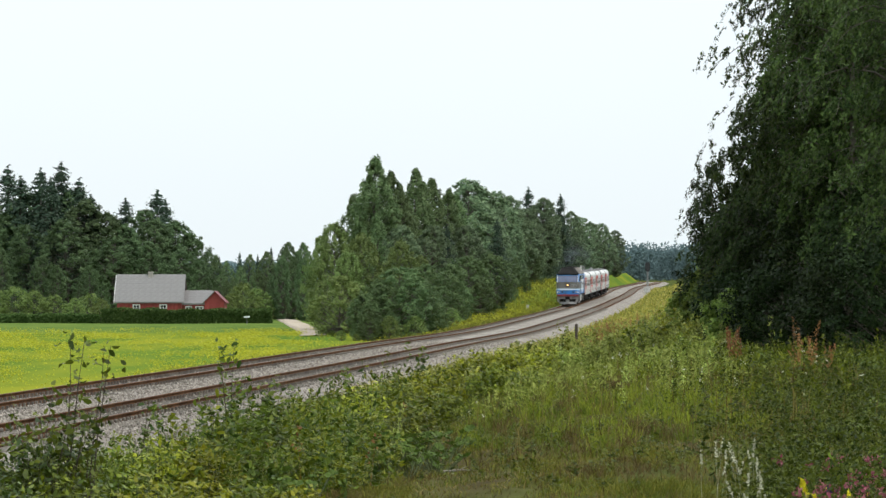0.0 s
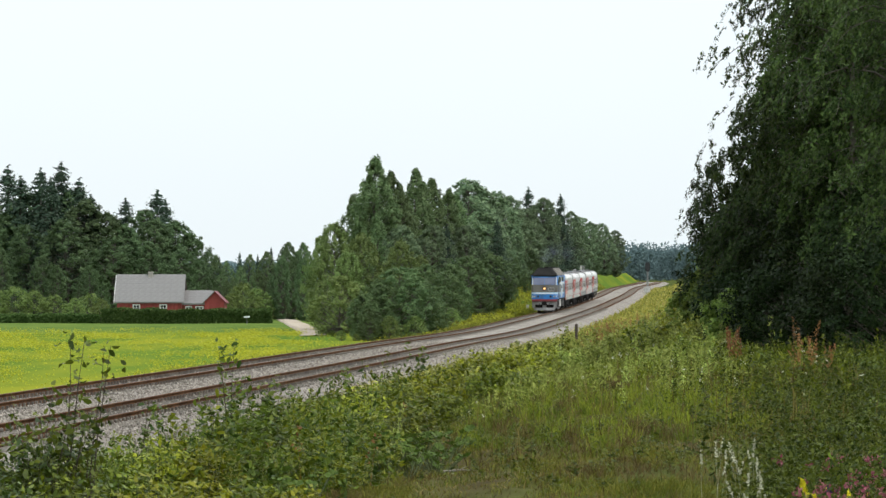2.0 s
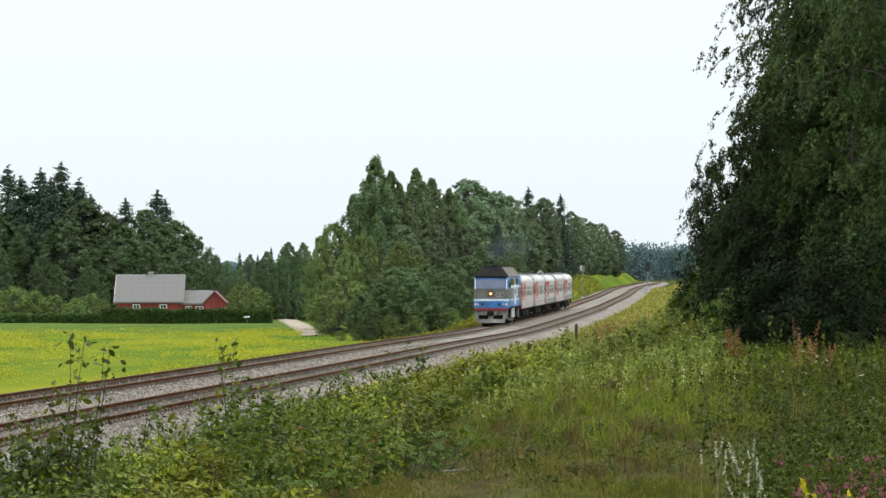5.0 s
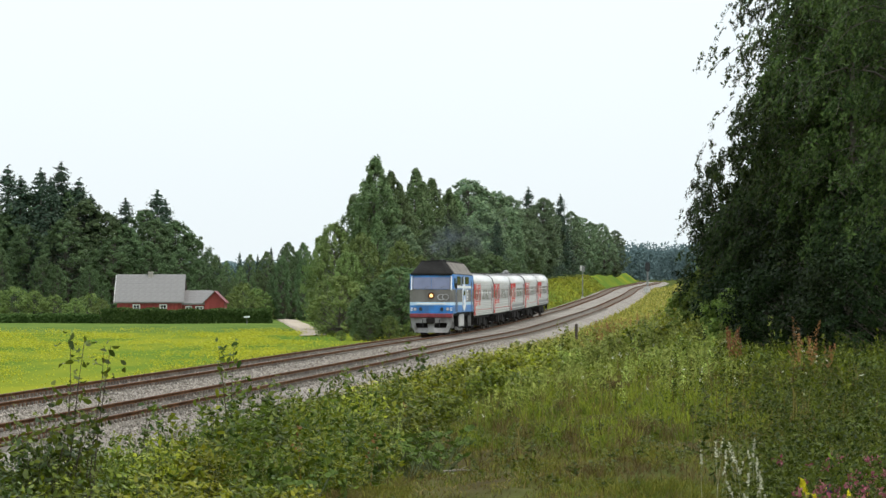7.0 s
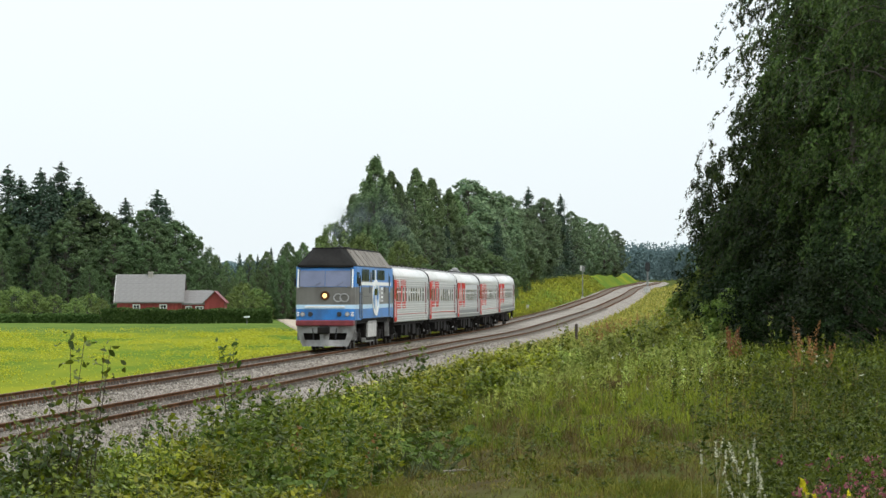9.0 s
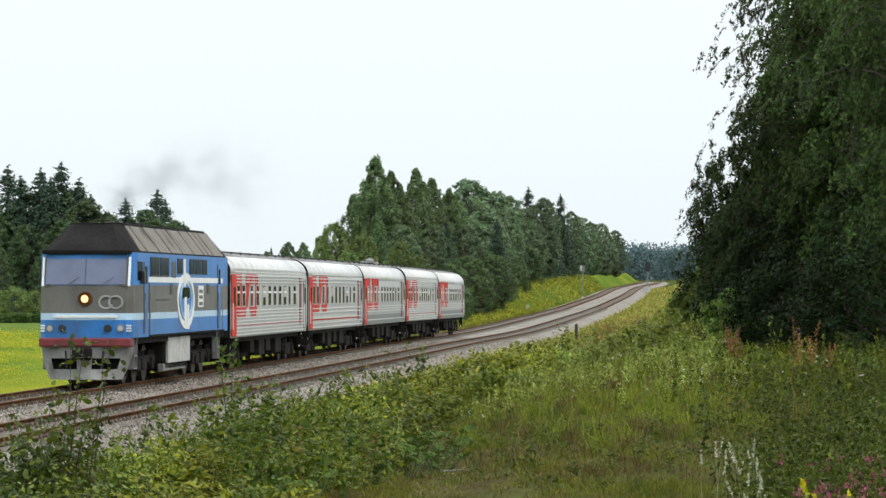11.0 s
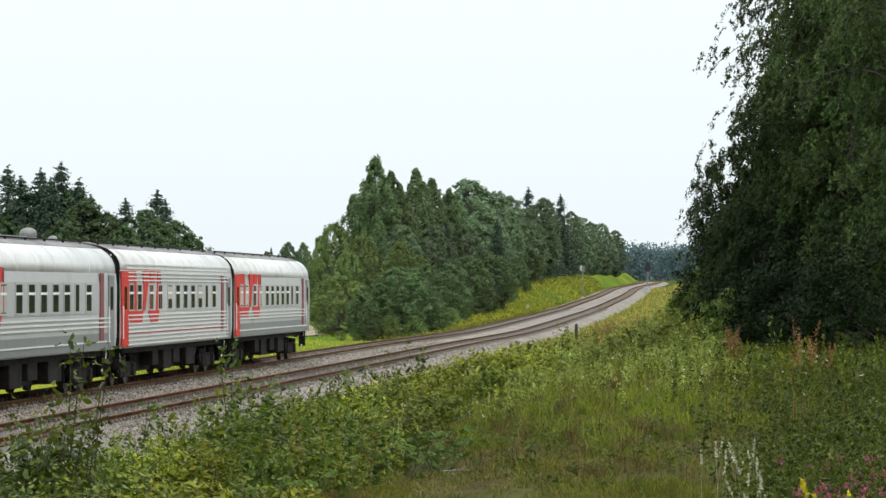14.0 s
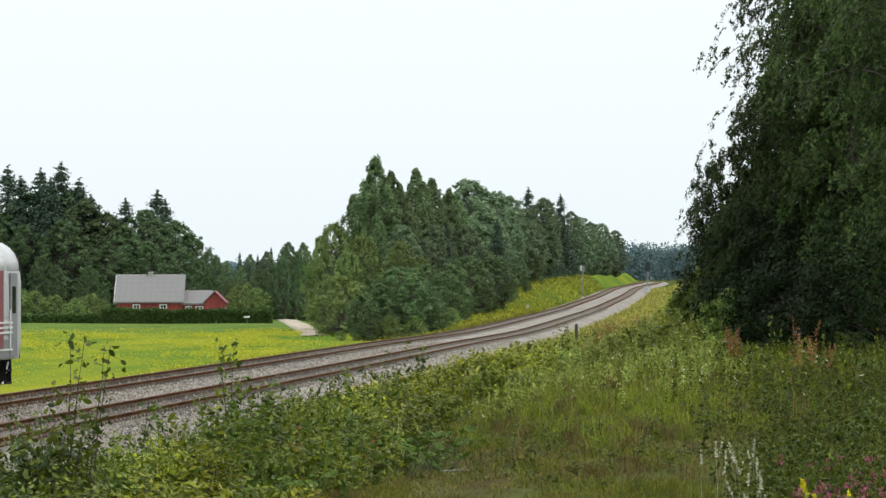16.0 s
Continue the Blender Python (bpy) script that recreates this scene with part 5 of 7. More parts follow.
    light = r.rand(len(x)) < 0.35 * (1 - smooth(1140, 1320, x / y * F + 784))
    stalks("weeds", "light green willowherb before the trees", r, x[light], y[light], r.uniform(0.35, 0.75, light.sum()), 24, 0.04, M_PALEWEED, aspect=0.25)
    x, y = x[~light], y[~light]
    bright = waves(x, y, 48, 2.6) + 0.3 * r.normal(size=len(x)) > 0.0
    for k, mat, lb in ((bright, M_SHRUB, "fresh green weeds before the trees"), (~bright, M_DARKWEED, "tall dark green weeds before the trees")):
        stalks("weeds", lb, r, x[k], y[k], r.uniform(0.25, 0.58, k.sum()), 26, 0.032, mat, aspect=0.35)
    x, y = scatter(r, 5200, 1290, 1570, 47, 56)
    keep = waves(x, y, 58, 3.0) + 0.3 * r.normal(size=len(x)) > -0.1
    x, y = x[keep], y[keep]
    blades("rusty_grass", "reddish-brown seeding grass before the trees", r, x, y, r.uniform(0.25, 0.48, len(x)), 0.0015 + 0.00005 * y, M_RUSTGRASS, lean=0.4)
    x, y = scatter(r, 1000, 1250, 1640, 22, 46, 0.8)
    keep = waves(x, y, 53, 1.8) + 0.4 * r.normal(size=len(x)) > 0.9 - 1.5 * smooth(1220, 1500, x / y * F + 784)
    x, y = x[keep], y[keep]
    stalks("weeds", "mixed green weeds and vetch", r, x, y, r.uniform(0.25, 0.5, len(x)), 24, 0.026, M_DARKWEED, aspect=0.4)
    x, y = scatter(r, 1900, 700, 1400, 27, 62, 0.8)
    keep = (waves(x, y, 49, 2.4) > 0.05) & (r.rand(len(x)) > 0.8 * soil_weight(x, y))
    x, y = x[keep], y[keep]
    stalks("weeds", "low scattered weeds in the grass", r, x, y, r.uniform(0.08, 0.24, len(x)), 22, 0.022, M_SAPLING, aspect=0.4, bush=0.9, low=0.3)
    x, y = scatter(r, 2000, 880, 1290, 48, 105, 1.0)
    keep = waves(x, y, 51, 4.0) + 0.2 * r.normal(size=len(x)) > 0.35
    x, y = x[keep], y[keep]
    stalks("weeds", "pale feathery green growth in the meadow", r, x, y, r.uniform(0.25, 0.6, len(x)), 22, 0.04, M_PALEWEED, aspect=0.25)
    x, y = scatter(r, 140, -60, 700, 30, 66, 1.0)
    stalks("weeds", "pale narrow-leaved weeds on the slope", r, x, y, r.uniform(0.4, 0.85, len(x)), 26, 0.034, M_PALEWEED, aspect=0.22)
    x, y = scatter(r, 160, -60, 620, 30, 60, 1.0)
    stalks("sorrel", "reddish withered leaves among the weeds", r, x, y, r.uniform(0.3, 0.6, len(x)), 12, 0.026, M_SORREL, bush=0.2, low=0.5)
    x, y = scatter(r, 13000, 560, 1350, 28, 66, 1.0)
    blades("litter", "withered grass litter on trodden ground", r, x, y, r.uniform(0.02, 0.07, len(x)), 0.004 + 0.00008 * y, M_STRAW, lean=2.5)
    # rusty sorrel
    for b0, b1, y0, y1, n, h in ((1288, 1312, 60, 64, 14, 0.72), (1414, 1438, 52, 55, 16, 0.75), (1455, 1470, 52, 54, 4, 0.65), (1030, 1110, 90, 150, 140, 0.8), (1060, 1200, 110, 240, 260, 0.8)):
        x, y = scatter(r, n, b0, b1, y0, y1)
        if len(x):
            stalks("sorrel", "rust-red seeding sorrel stalks", r, x, y, np.full(len(x), h) * r.uniform(0.7, 1.1, len(x)), 60, 0.018, M_SORREL, bush=0.13, low=0.5)
    # pale grass heads, clover and yellow spikes close by
    x, y = scatter(r, 34, 1230, 1350, 20, 24)
    stalks("pale_spikes", "pale cream flowering grass spikes", r, x, y, r.uniform(0.3, 0.55, len(x)), 24, 0.012, M_WHITE_BLOOM, bush=0.028, low=0.78, aspect=0.45, stem=0.0008)
    x, y = scatter(r, 520, 1370, 1630, 18.5, 26)
    stalks("clover", "leafy clover plants with stems", r, x, y, r.uniform(0.2, 0.46, len(x)), 26, 0.022, M_DARKWEED, aspect=0.5)
    for n, mat, nm, lb, sz, b0 in ((130, M_PINK, "clover_blossom", "pink clover heads in the weeds", 0.015, 1400), (6, M_VIOLET, "violet_blossom", "dark violet blossoms in the weeds", 0.014, 1400)):
        x, y = scatter(r, n, b0 + 30, 1640, 18, 25)
        z = ground_z(x, y) + r.uniform(0.22, 0.46, len(x))
        m = 22
        c = np.repeat(np.stack([x, y, z], axis=1), m, axis=0) + r.normal(0, 0.014, (len(x) * m, 3))
        tagged(link_mesh(nm, quads_mesh(nm, leaf_quads(c, np.full(len(c), sz), r, -0.2, 0.5)), mat), lb, "flowers", kind="stuff")
        stalks("flower_stems", "thin green flower stems", r, x, y, z - ground_z(x, y), 6, 0.02, M_DARKWEED, stem=0.0015)
    x, y = scatter(r, 34, 1420, 1620, 18.5, 23)
    stalks("goldenrod", "yellow flowering spikes in the weeds", r, x, y, r.uniform(0.22, 0.36, len(x)), 50, 0.012, M_YELLOW, bush=0.12, low=0.74, stem=0.0005)
    # small pale umbels here and there
    x, y = scatter(r, 90, 560, 1568, 34, 90)
    z = ground_z(x, y) + r.uniform(0.35, 0.75, len(x))
    c = np.repeat(np.stack([x, y, z], axis=1), 5, axis=0) + r.normal(0, 0.012, (len(x) * 5, 3))
    tagged(link_mesh("umbels", quads_mesh("umbels", leaf_quads(c, np.full(len(c), 0.009), r, 0, 0.8)), M_WHITE_BLOOM), "small white flower umbels", "flowers", kind="stuff")


def sapling(seed, x, y, h, branches, leaves, leaf, label, spread=0.5):
    r = np.random.RandomState(seed)
    t = thing("sapling", label, "sapling", Matrix.Translation((x, y, float(ground_z(x, y)) - 0.05)), group="saplings on the bank")
    segs, cen = [], []
    for b in range(branches):
        a = r.uniform(0, 6.28)
        top = np.array([math.cos(a) * spread * r.uniform(0.2, 1), math.sin(a) * spread * r.uniform(0.2, 1), h * (1.0 if b < 2 else r.uniform(0.5, 0.95))])
        prev = np.zeros(3)
        for k in range(1, 6):
            f = k / 5
            p = np.array([top[0] * f**1.4, top[1] * f**1.4, top[2] * f]) + r.normal(0, 0.015, 3)
            segs.append((prev, p, 0.012 * (1 - f) + 0.003, 0.012 * (1 - f) + 0.002))
            m = int(leaves * (1.0 if f > 0.3 else 0.3))
            u = r.rand(m, 1)
            cen.append(prev * (1 - u) + p * u + r.normal(0, 0.045 + 0.06 * (1 - f), (m, 3)))
            prev = p
    c = np.concatenate(cen)
    link_mesh("stem", limb_mesh(segs), M_TWIG, t)
    link_mesh("foliage", leaves_mesh("foliage", leaf_hexes(c, np.full(len(c), leaf), r, 0.2, 0.5)), M_SAPLING, t)


def shrub(seed, px, top, y, half, mat, leaf, label, shoots=46, per=26, name="shrub"):
    """A bushy plant of arching shoots with leaves set along them, facing the light."""
    r = np.random.RandomState(seed)
    x, yy, h = sight(px, top, y)
    h = max(0.25, h)
    rad = half / F * y
    t = thing(name, label, "shrub", Matrix.Translation((x, yy, float(ground_z(x, yy)) - 0.04)), group="shrubs on the bank")
    segs, cen, outs = [], [], []
    for b in range(shoots):
        u = math.sqrt((b + 0.5) / shoots)
        a = b * 2.39996 + r.normal(0, 0.3)
        d = np.array([math.cos(a), math.sin(a), 0.0])
        tip = d * rad * u * r.uniform(0.8, 1.15) + np.array([0, 0, h * (1.0 - 0.5 * u**2) * r.uniform(0.72, 1.05)])
        root = d * rad * u * 0.35
        path = lambda f: root + (tip - root) * np.array([f**1.3, f**1.3, f])
        pts = [path(f) for f in (0, 0.4, 0.75, 1.0)]
        for k in range(3):
            segs.append((pts[k], pts[k + 1], 0.006 - 0.0015 * k, 0.0045 - 0.0015 * k))
        for f in 0.22 + 0.8 * r.rand(per) ** 0.7:
            e = r.uniform(0, 6.28)
            side = np.array([math.cos(e), math.sin(e), r.uniform(-0.1, 0.6)])
            cen.append(path(min(f, 1.0)) + side * leaf * r.uniform(0.5, 2.2))
            outs.append(side * 0.5 + d * 0.3)
    cen, outs = np.array(cen), np.array(outs)
    link_mesh("stem", limb_mesh(segs, 3), M_STEM, t)
    link_mesh("foliage", leaves_mesh("foliage", spray_leaves(cen, np.full(len(cen), leaf), r, outs, 1.0, 0.45, 0.25, 0.48, 4)), mat, t)


def build_saplings():
    for i, (px, top, y, br, lv, sp) in enumerate(((105, 582, 27, 5, 15, 0.30), (150, 596, 27.5, 3, 12, 0.25), (70, 690, 27, 22, 18, 0.55), (405, 600, 34, 6, 20, 0.3), (435, 660, 34, 26, 22, 0.6),
                                                  (230, 700, 33, 5, 7, 0.3), (650, 640, 52, 10, 12, 0.6), (745, 605, 62, 8, 10, 0.5))):
        x, yy, h = sight(px, top, y)
        sapling(200 + i, x, yy, h, br, lv, 0.036 if y < 50 else 0.05, "young leafy sapling with dark green leaves" if y < 50 else "young bushy green sapling", sp)
    r = random.Random(8)
    dark, mid, pale = "dark green leafy shrub on the bank slope", "thick mid-green leafy shrub on the bank slope", "pale yellow-green leafy shrub in the meadow"
    rows_ = [(40, 735, 27, 95, M_SAPLING, 0.030, dark), (130, 745, 28, 90, M_SAPLING, 0.030, dark), (20, 820, 25, 90, M_SAPLING, 0.028, dark), (95, 800, 26, 80, M_SHRUB, 0.028, mid),
             (215, 765, 29, 80, M_SHRUB, 0.030, mid), (290, 750, 30, 85, M_YELLOWLEAF, 0.030, pale), (365, 770, 30, 85, M_YELLOWLEAF, 0.032, pale), (250, 830, 26.5, 80, M_YELLOWLEAF, 0.028, pale),
             (160, 840, 25.5, 80, M_SHRUB, 0.026, mid), (345, 835, 26.5, 85, M_YELLOWLEAF, 0.028, pale), (440, 835, 27, 90, M_SHRUB, 0.030, mid), (530, 845, 27, 80, M_YELLOWLEAF, 0.028, pale),
             (430, 680, 33, 80, M_SAPLING, 0.034, dark), (475, 700, 34, 75, M_SAPLING, 0.034, dark), (520, 685, 37, 75, M_SHRUB, 0.036, mid), (450, 770, 31, 80, M_SHRUB, 0.032, mid), (540, 770, 32, 80, M_SHRUB, 0.032, mid),
             (585, 690, 42, 75, M_SHRUB, 0.038, mid), (600, 745, 36, 70, M_SAPLING, 0.034, dark), (640, 670, 46, 70, M_YELLOWLEAF, 0.036, pale), (690, 655, 50, 70, M_SHRUB, 0.040, mid), (660, 720, 41, 75, M_SHRUB, 0.036, mid),
             (720, 700, 44, 65, M_SHRUB, 0.036, mid), (745, 650, 56, 70, M_YELLOWLEAF, 0.040, pale), (780, 680, 50, 55, M_SHRUB, 0.036, mid), (620, 800, 32, 70, M_SHRUB, 0.032, mid), (700, 775, 36, 55, M_SHRUB, 0.034, mid),
             (850, 600, 66, 62, M_YELLOWLEAF, 0.050, pale), (905, 604, 66, 60, M_YELLOWLEAF, 0.050, pale), (870, 640, 60, 60, M_SHRUB, 0.042, mid), (930, 650, 60, 45, M_SHRUB, 0.042, mid), (960, 610, 74, 45, M_YELLOWLEAF, 0.050, pale),
             (800, 628, 64, 40, M_YELLOWLEAF, 0.042, pale), (1150, 560, 84, 55, M_SHRUB, 0.050, mid), (1195, 545, 84, 50, M_YELLOWLEAF, 0.050, pale), (1240, 550, 82, 55, M_YELLOWLEAF, 0.048, pale), (1215, 585, 70, 60, M_SHRUB, 0.044, mid),
             (1290, 590, 66, 50, M_SHRUB, 0.040, mid), (1200, 505, 96, 40, M_YELLOWLEAF, 0.050, pale), (1228, 492, 93, 40, M_SHRUB, 0.050, mid), (1178, 528, 98, 36, M_YELLOWLEAF, 0.050, pale), (1250, 515, 88, 42, M_YELLOWLEAF, 0.048, pale), (1120, 565, 92, 40, M_YELLOWLEAF, 0.046, pale), (1085, 580, 88, 36, M_PALEWEED, 0.042, pale), (1165, 610, 68, 45, M_PALEWEED, 0.036, pale), (1050, 600, 78, 40, M_PALEWEED, 0.040, pale), (1005, 612, 74, 40, M_PALEWEED, 0.040, pale),
             (1350, 620, 58, 45, M_SAPLING, 0.034, dark), (1440, 625, 56, 60, M_SAPLING, 0.034, dark), (1530, 620, 56, 60, M_SAPLING, 0.034, dark), (1365, 720, 42, 30, M_SAPLING, 0.028, dark),
             (1500, 730, 33, 60, M_SAPLING, 0.028, dark), (1560, 690, 36, 50, M_SAPLING, 0.030, dark), (1430, 770, 30, 50, M_SAPLING, 0.026, dark)]
    for i, (px, top, y, half, mat, leaf, label) in enumerate(rows_):
        shrub(300 + i, px, top, y, half, mat, leaf, label, int(30 + 0.35 * half), 26 if y < 55 else 30)


def build_field():
    """Yellow bloom over the field and the far verge."""
    r = np.random.RandomState(51)
    y = 130 + 340 * r.rand(170000) ** 0.8
    x = (-80 + 700 * r.rand(170000) - 784) / F * y
    d = x - track_x(y)
    keep = (d < -5.5) & (r.rand(len(x)) < field_weight(x, y) * (0.04 + 0.96 * smooth(0.0, 0.55, waves(x, y * 0.22, 52, 12) + 0.35 * waves(x, y * 0.4, 54, 4))) * (1 - 0.8 * smooth(400, 455, y + 10 * waves(x, y * 0, 55, 12))))
    x, y = x[keep], y[keep]
    c = np.stack([x, y, ground_z(x, y) + r.uniform(0.1, 0.45, len(x))], axis=1)
    tagged(link_mesh("field_bloom", leaves_mesh("field_bloom", spray_leaves(c, 0.035 + 0.00013 * y, r, np.zeros((len(c), 3)), 1.0, 0.5, 0, 0.7, 3)), M_CROP), "yellow flowering crop in the field", "flowers", kind="stuff")
    n = 42000
    y = 140 + 660 * r.rand(n)
    d = -3.0 - (5.0 + 10.0 * smooth(400, 600, y)) * r.rand(n)
    x = track_x(y) + d
    yel = (r.rand(n) < 0.42 * smooth(330, 400, y) + 0.1)
    gr = ~yel
    blades("verge_grass", "rough green grass on the far verge", r, x[gr], y[gr], r.uniform(0.25, 0.6, gr.sum()), 0.01 + 0.00008 * y[gr], M_GRASS)
    c = np.stack([x[yel], y[yel], ground_z(x[yel], y[yel]) + r.uniform(0.2, 0.6, yel.sum())], axis=1)
    tagged(link_mesh("verge_bloom", quads_mesh("verge_bloom", spray_leaves(c, np.full(len(c), 0.07), r, np.zeros((len(c), 3)), 1.0, 0.5, 0, 0.6, 4)), M_CROP), "yellow bloom on the far verge", "flowers", kind="stuff")


def butterbur(seed, px, y, leaves=11):
    """Broad round leaves on short stalks."""
    r = np.random.RandomState(seed)
    x = (px - 784) / F * y
    t = thing("butterbur", "low plant with broad round green leaves beside bare soil", "plant", Matrix.Translation((x, y, float(ground_z(x, y)))), group="butterbur on the bank")
    for k in range(leaves):
        a = r.uniform(0, 6.28)
        tip = np.array([math.cos(a) * r.uniform(0.05, 0.34), math.sin(a) * r.uniform(0.05, 0.3), r.uniform(0.14, 0.34)])
        link_mesh("stalk", limb_mesh([(np.array([0, 0, -0.03]), tip, 0.006, 0.004)], 4), M_STEM, t)
        rad = r.uniform(0.032, 0.062)
        lb = bmesh.new()
        tilt = Matrix.Translation(tip) @ Matrix.Rotation(r.uniform(-0.5, 0.7), 4, "X") @ Matrix.Rotation(r.uniform(-0.5, 0.5), 4, "Y") @ Matrix.Rotation(a, 4, "Z")
        hub = lb.verts.new(tilt @ Vector((0, 0, -0.02)))
        edge = [lb.verts.new(tilt @ Vector((rad * (1 + 0.1 * (i % 2)) * math.cos(b), rad * 0.9 * math.sin(b), 0.012 * (i % 2)))) for i, b in enumerate(np.linspace(0.25, 6.03, 13))]
        for i in range(12):
            lb.faces.new((hub, edge[i], edge[i + 1]))
        part("leaf", lb, M_BUTTERBUR, t)


def fallen_branch():
    x, y = (812 - 784) / F * 32.5, 32.5
    z = float(ground_z(x, y))
    t = thing("fallen_branch", "grey dead branch lying on bare soil", "branch", Matrix.Translation((x, y, z)))
    link_mesh("limb", limb_mesh([((-0.14, 0.02, 0.02), (0.02, 0, 0.035), 0.011, 0.009), ((0.02, 0, 0.035), (0.17, -0.03, 0.03), 0.009, 0.004), ((0.0, 0, 0.033), (0.06, 0.05, 0.06), 0.005, 0.002)], 6), M_DEADWOOD, t)


build_bank()
build_saplings()
for k, (px, y) in enumerate(((705, 35.5), (735, 34.5), (760, 35.0), (785, 34.0), (770, 33.0), (722, 33.2), (748, 36.5), (505, 28.0), (545, 28.5), (480, 27.4), (800, 36.0))):
    butterbur(400 + k, px, y)
fallen_branch()
build_field()
build_stones(BALLAST)
build_sleepers(BALLAST)


# ---------- the train ----------
def speed_s(t):
    """Arc length of the train's nose at t seconds."""
    return ((0.005532 * t - 0.077479) * t - 33.08959) * t + 437.078


def ride(s):
    a, b = on_track(s - 8.0), on_track(s + 8.0)
    c = (a + b) / 2
    d = a - b
    return pose(c[0], c[1], c[2], 0, -math.degrees(math.asin(d[2] / 16)), math.degrees(math.atan2(d[1], d[0])))


def wheel(parent, x, y, r):
    """A flanged wheel: tread, flange, web and hub."""
    bm = bmesh.new()
    s = 1 if y > 0 else -1
    tube(bm, (x, y - 0.065 * s, r), (x, y + 0.065 * s, r), r, r * 0.985, 24)
    tube(bm, (x, y - 0.09 * s, r), (x, y - 0.06 * s, r), r + 0.028, r + 0.028, 24)
    tube(bm, (x, y + 0.06 * s, r), (x, y + 0.12 * s, r), 0.16, 0.14, 12)
    return part("wheel", bm, M_WHEEL, parent)


def bogie(parent, x, axles, r, half):
    bm = bmesh.new()
    for s in (-1, 1):
        y = 1.02 * s
        box(bm, x - half, x + half, y - 0.09, y + 0.09, r + 0.02, r + 0.26, bevel=0.03)
        box(bm, x - half * 0.35, x + half * 0.35, y - 0.12, y + 0.12, r - 0.22, r + 0.15, bevel=0.03)
        for a in axles:
            box(bm, x + a - 0.2, x + a + 0.2, y - 0.14, y + 0.16, r - 0.2, r + 0.2, bevel=0.04)
            tube(bm, (x + a - 0.30, y + 0.02 * s, r - 0.05), (x + a - 0.30, y + 0.02 * s, r + 0.42), 0.10, 0.10, 10)
            tube(bm, (x + a + 0.30, y + 0.02 * s, r - 0.05), (x + a + 0.30, y + 0.02 * s, r + 0.42), 0.10, 0.10, 10)
    box(bm, x - 0.35, x + 0.35, -1.0, 1.0, r, r + 0.3)
    b = part("bogie", bm, M_UNDER, parent)
    for a in axles:
        part("axle", tube(bmesh.new(), (x + a, -0.7, r), (x + a, 0.7, r), 0.08, 0.08, 10), M_WHEEL, b)
        for s in (-1, 1):
            wheel(b, x + a, 0.80 * s, r)
    return b


def ring_plate(x0, z0, rx, rz, w, y, d=0.012, a0=0.0, a1=2 * math.pi, n=40, along="x"):
    """A flat ring (or arc of one) standing on a wall."""
    bm = bmesh.new()
    rows_ = []
    closed = abs(a1 - a0 - 2 * math.pi) < 1e-6
    for a in np.linspace(a0, a1, n, endpoint=not closed):
        c, s = math.cos(a), math.sin(a)
        quad = []
        for k, yy in ((1.0, y), (1.0, y + d), (0.0, y + d), (0.0, y)):
            ex, ez = rx - (1 - k) * w, rz - (1 - k) * w
            quad.append(bm.verts.new((x0 + ex * c, yy, z0 + ez * s) if along == "x" else (yy, x0 + ex * c, z0 + ez * s)))
        rows_.append(quad)
    m = len(rows_)
    for i in range(m if closed else m - 1):
        p, q = rows_[i], rows_[(i + 1) % m]
        for j in range(4):
            bm.faces.new((p[j], p[(j + 1) % 4], q[(j + 1) % 4], q[j]))
    bmesh.ops.recalc_face_normals(bm, faces=bm.faces)
    return bm


def roof_outline(z0, w0, top, n=7):
    """Round-shouldered roof section from one eave to the other."""
    pts = []
    for i in range(2 * n + 1):
        a = math.pi * i / (2 * n)
        c, s = math.cos(a), math.sin(a)
        pts.append((w0 * math.copysign(abs(c) ** 0.75, c), z0 + (top - z0) * abs(s) ** 0.85))
    return pts


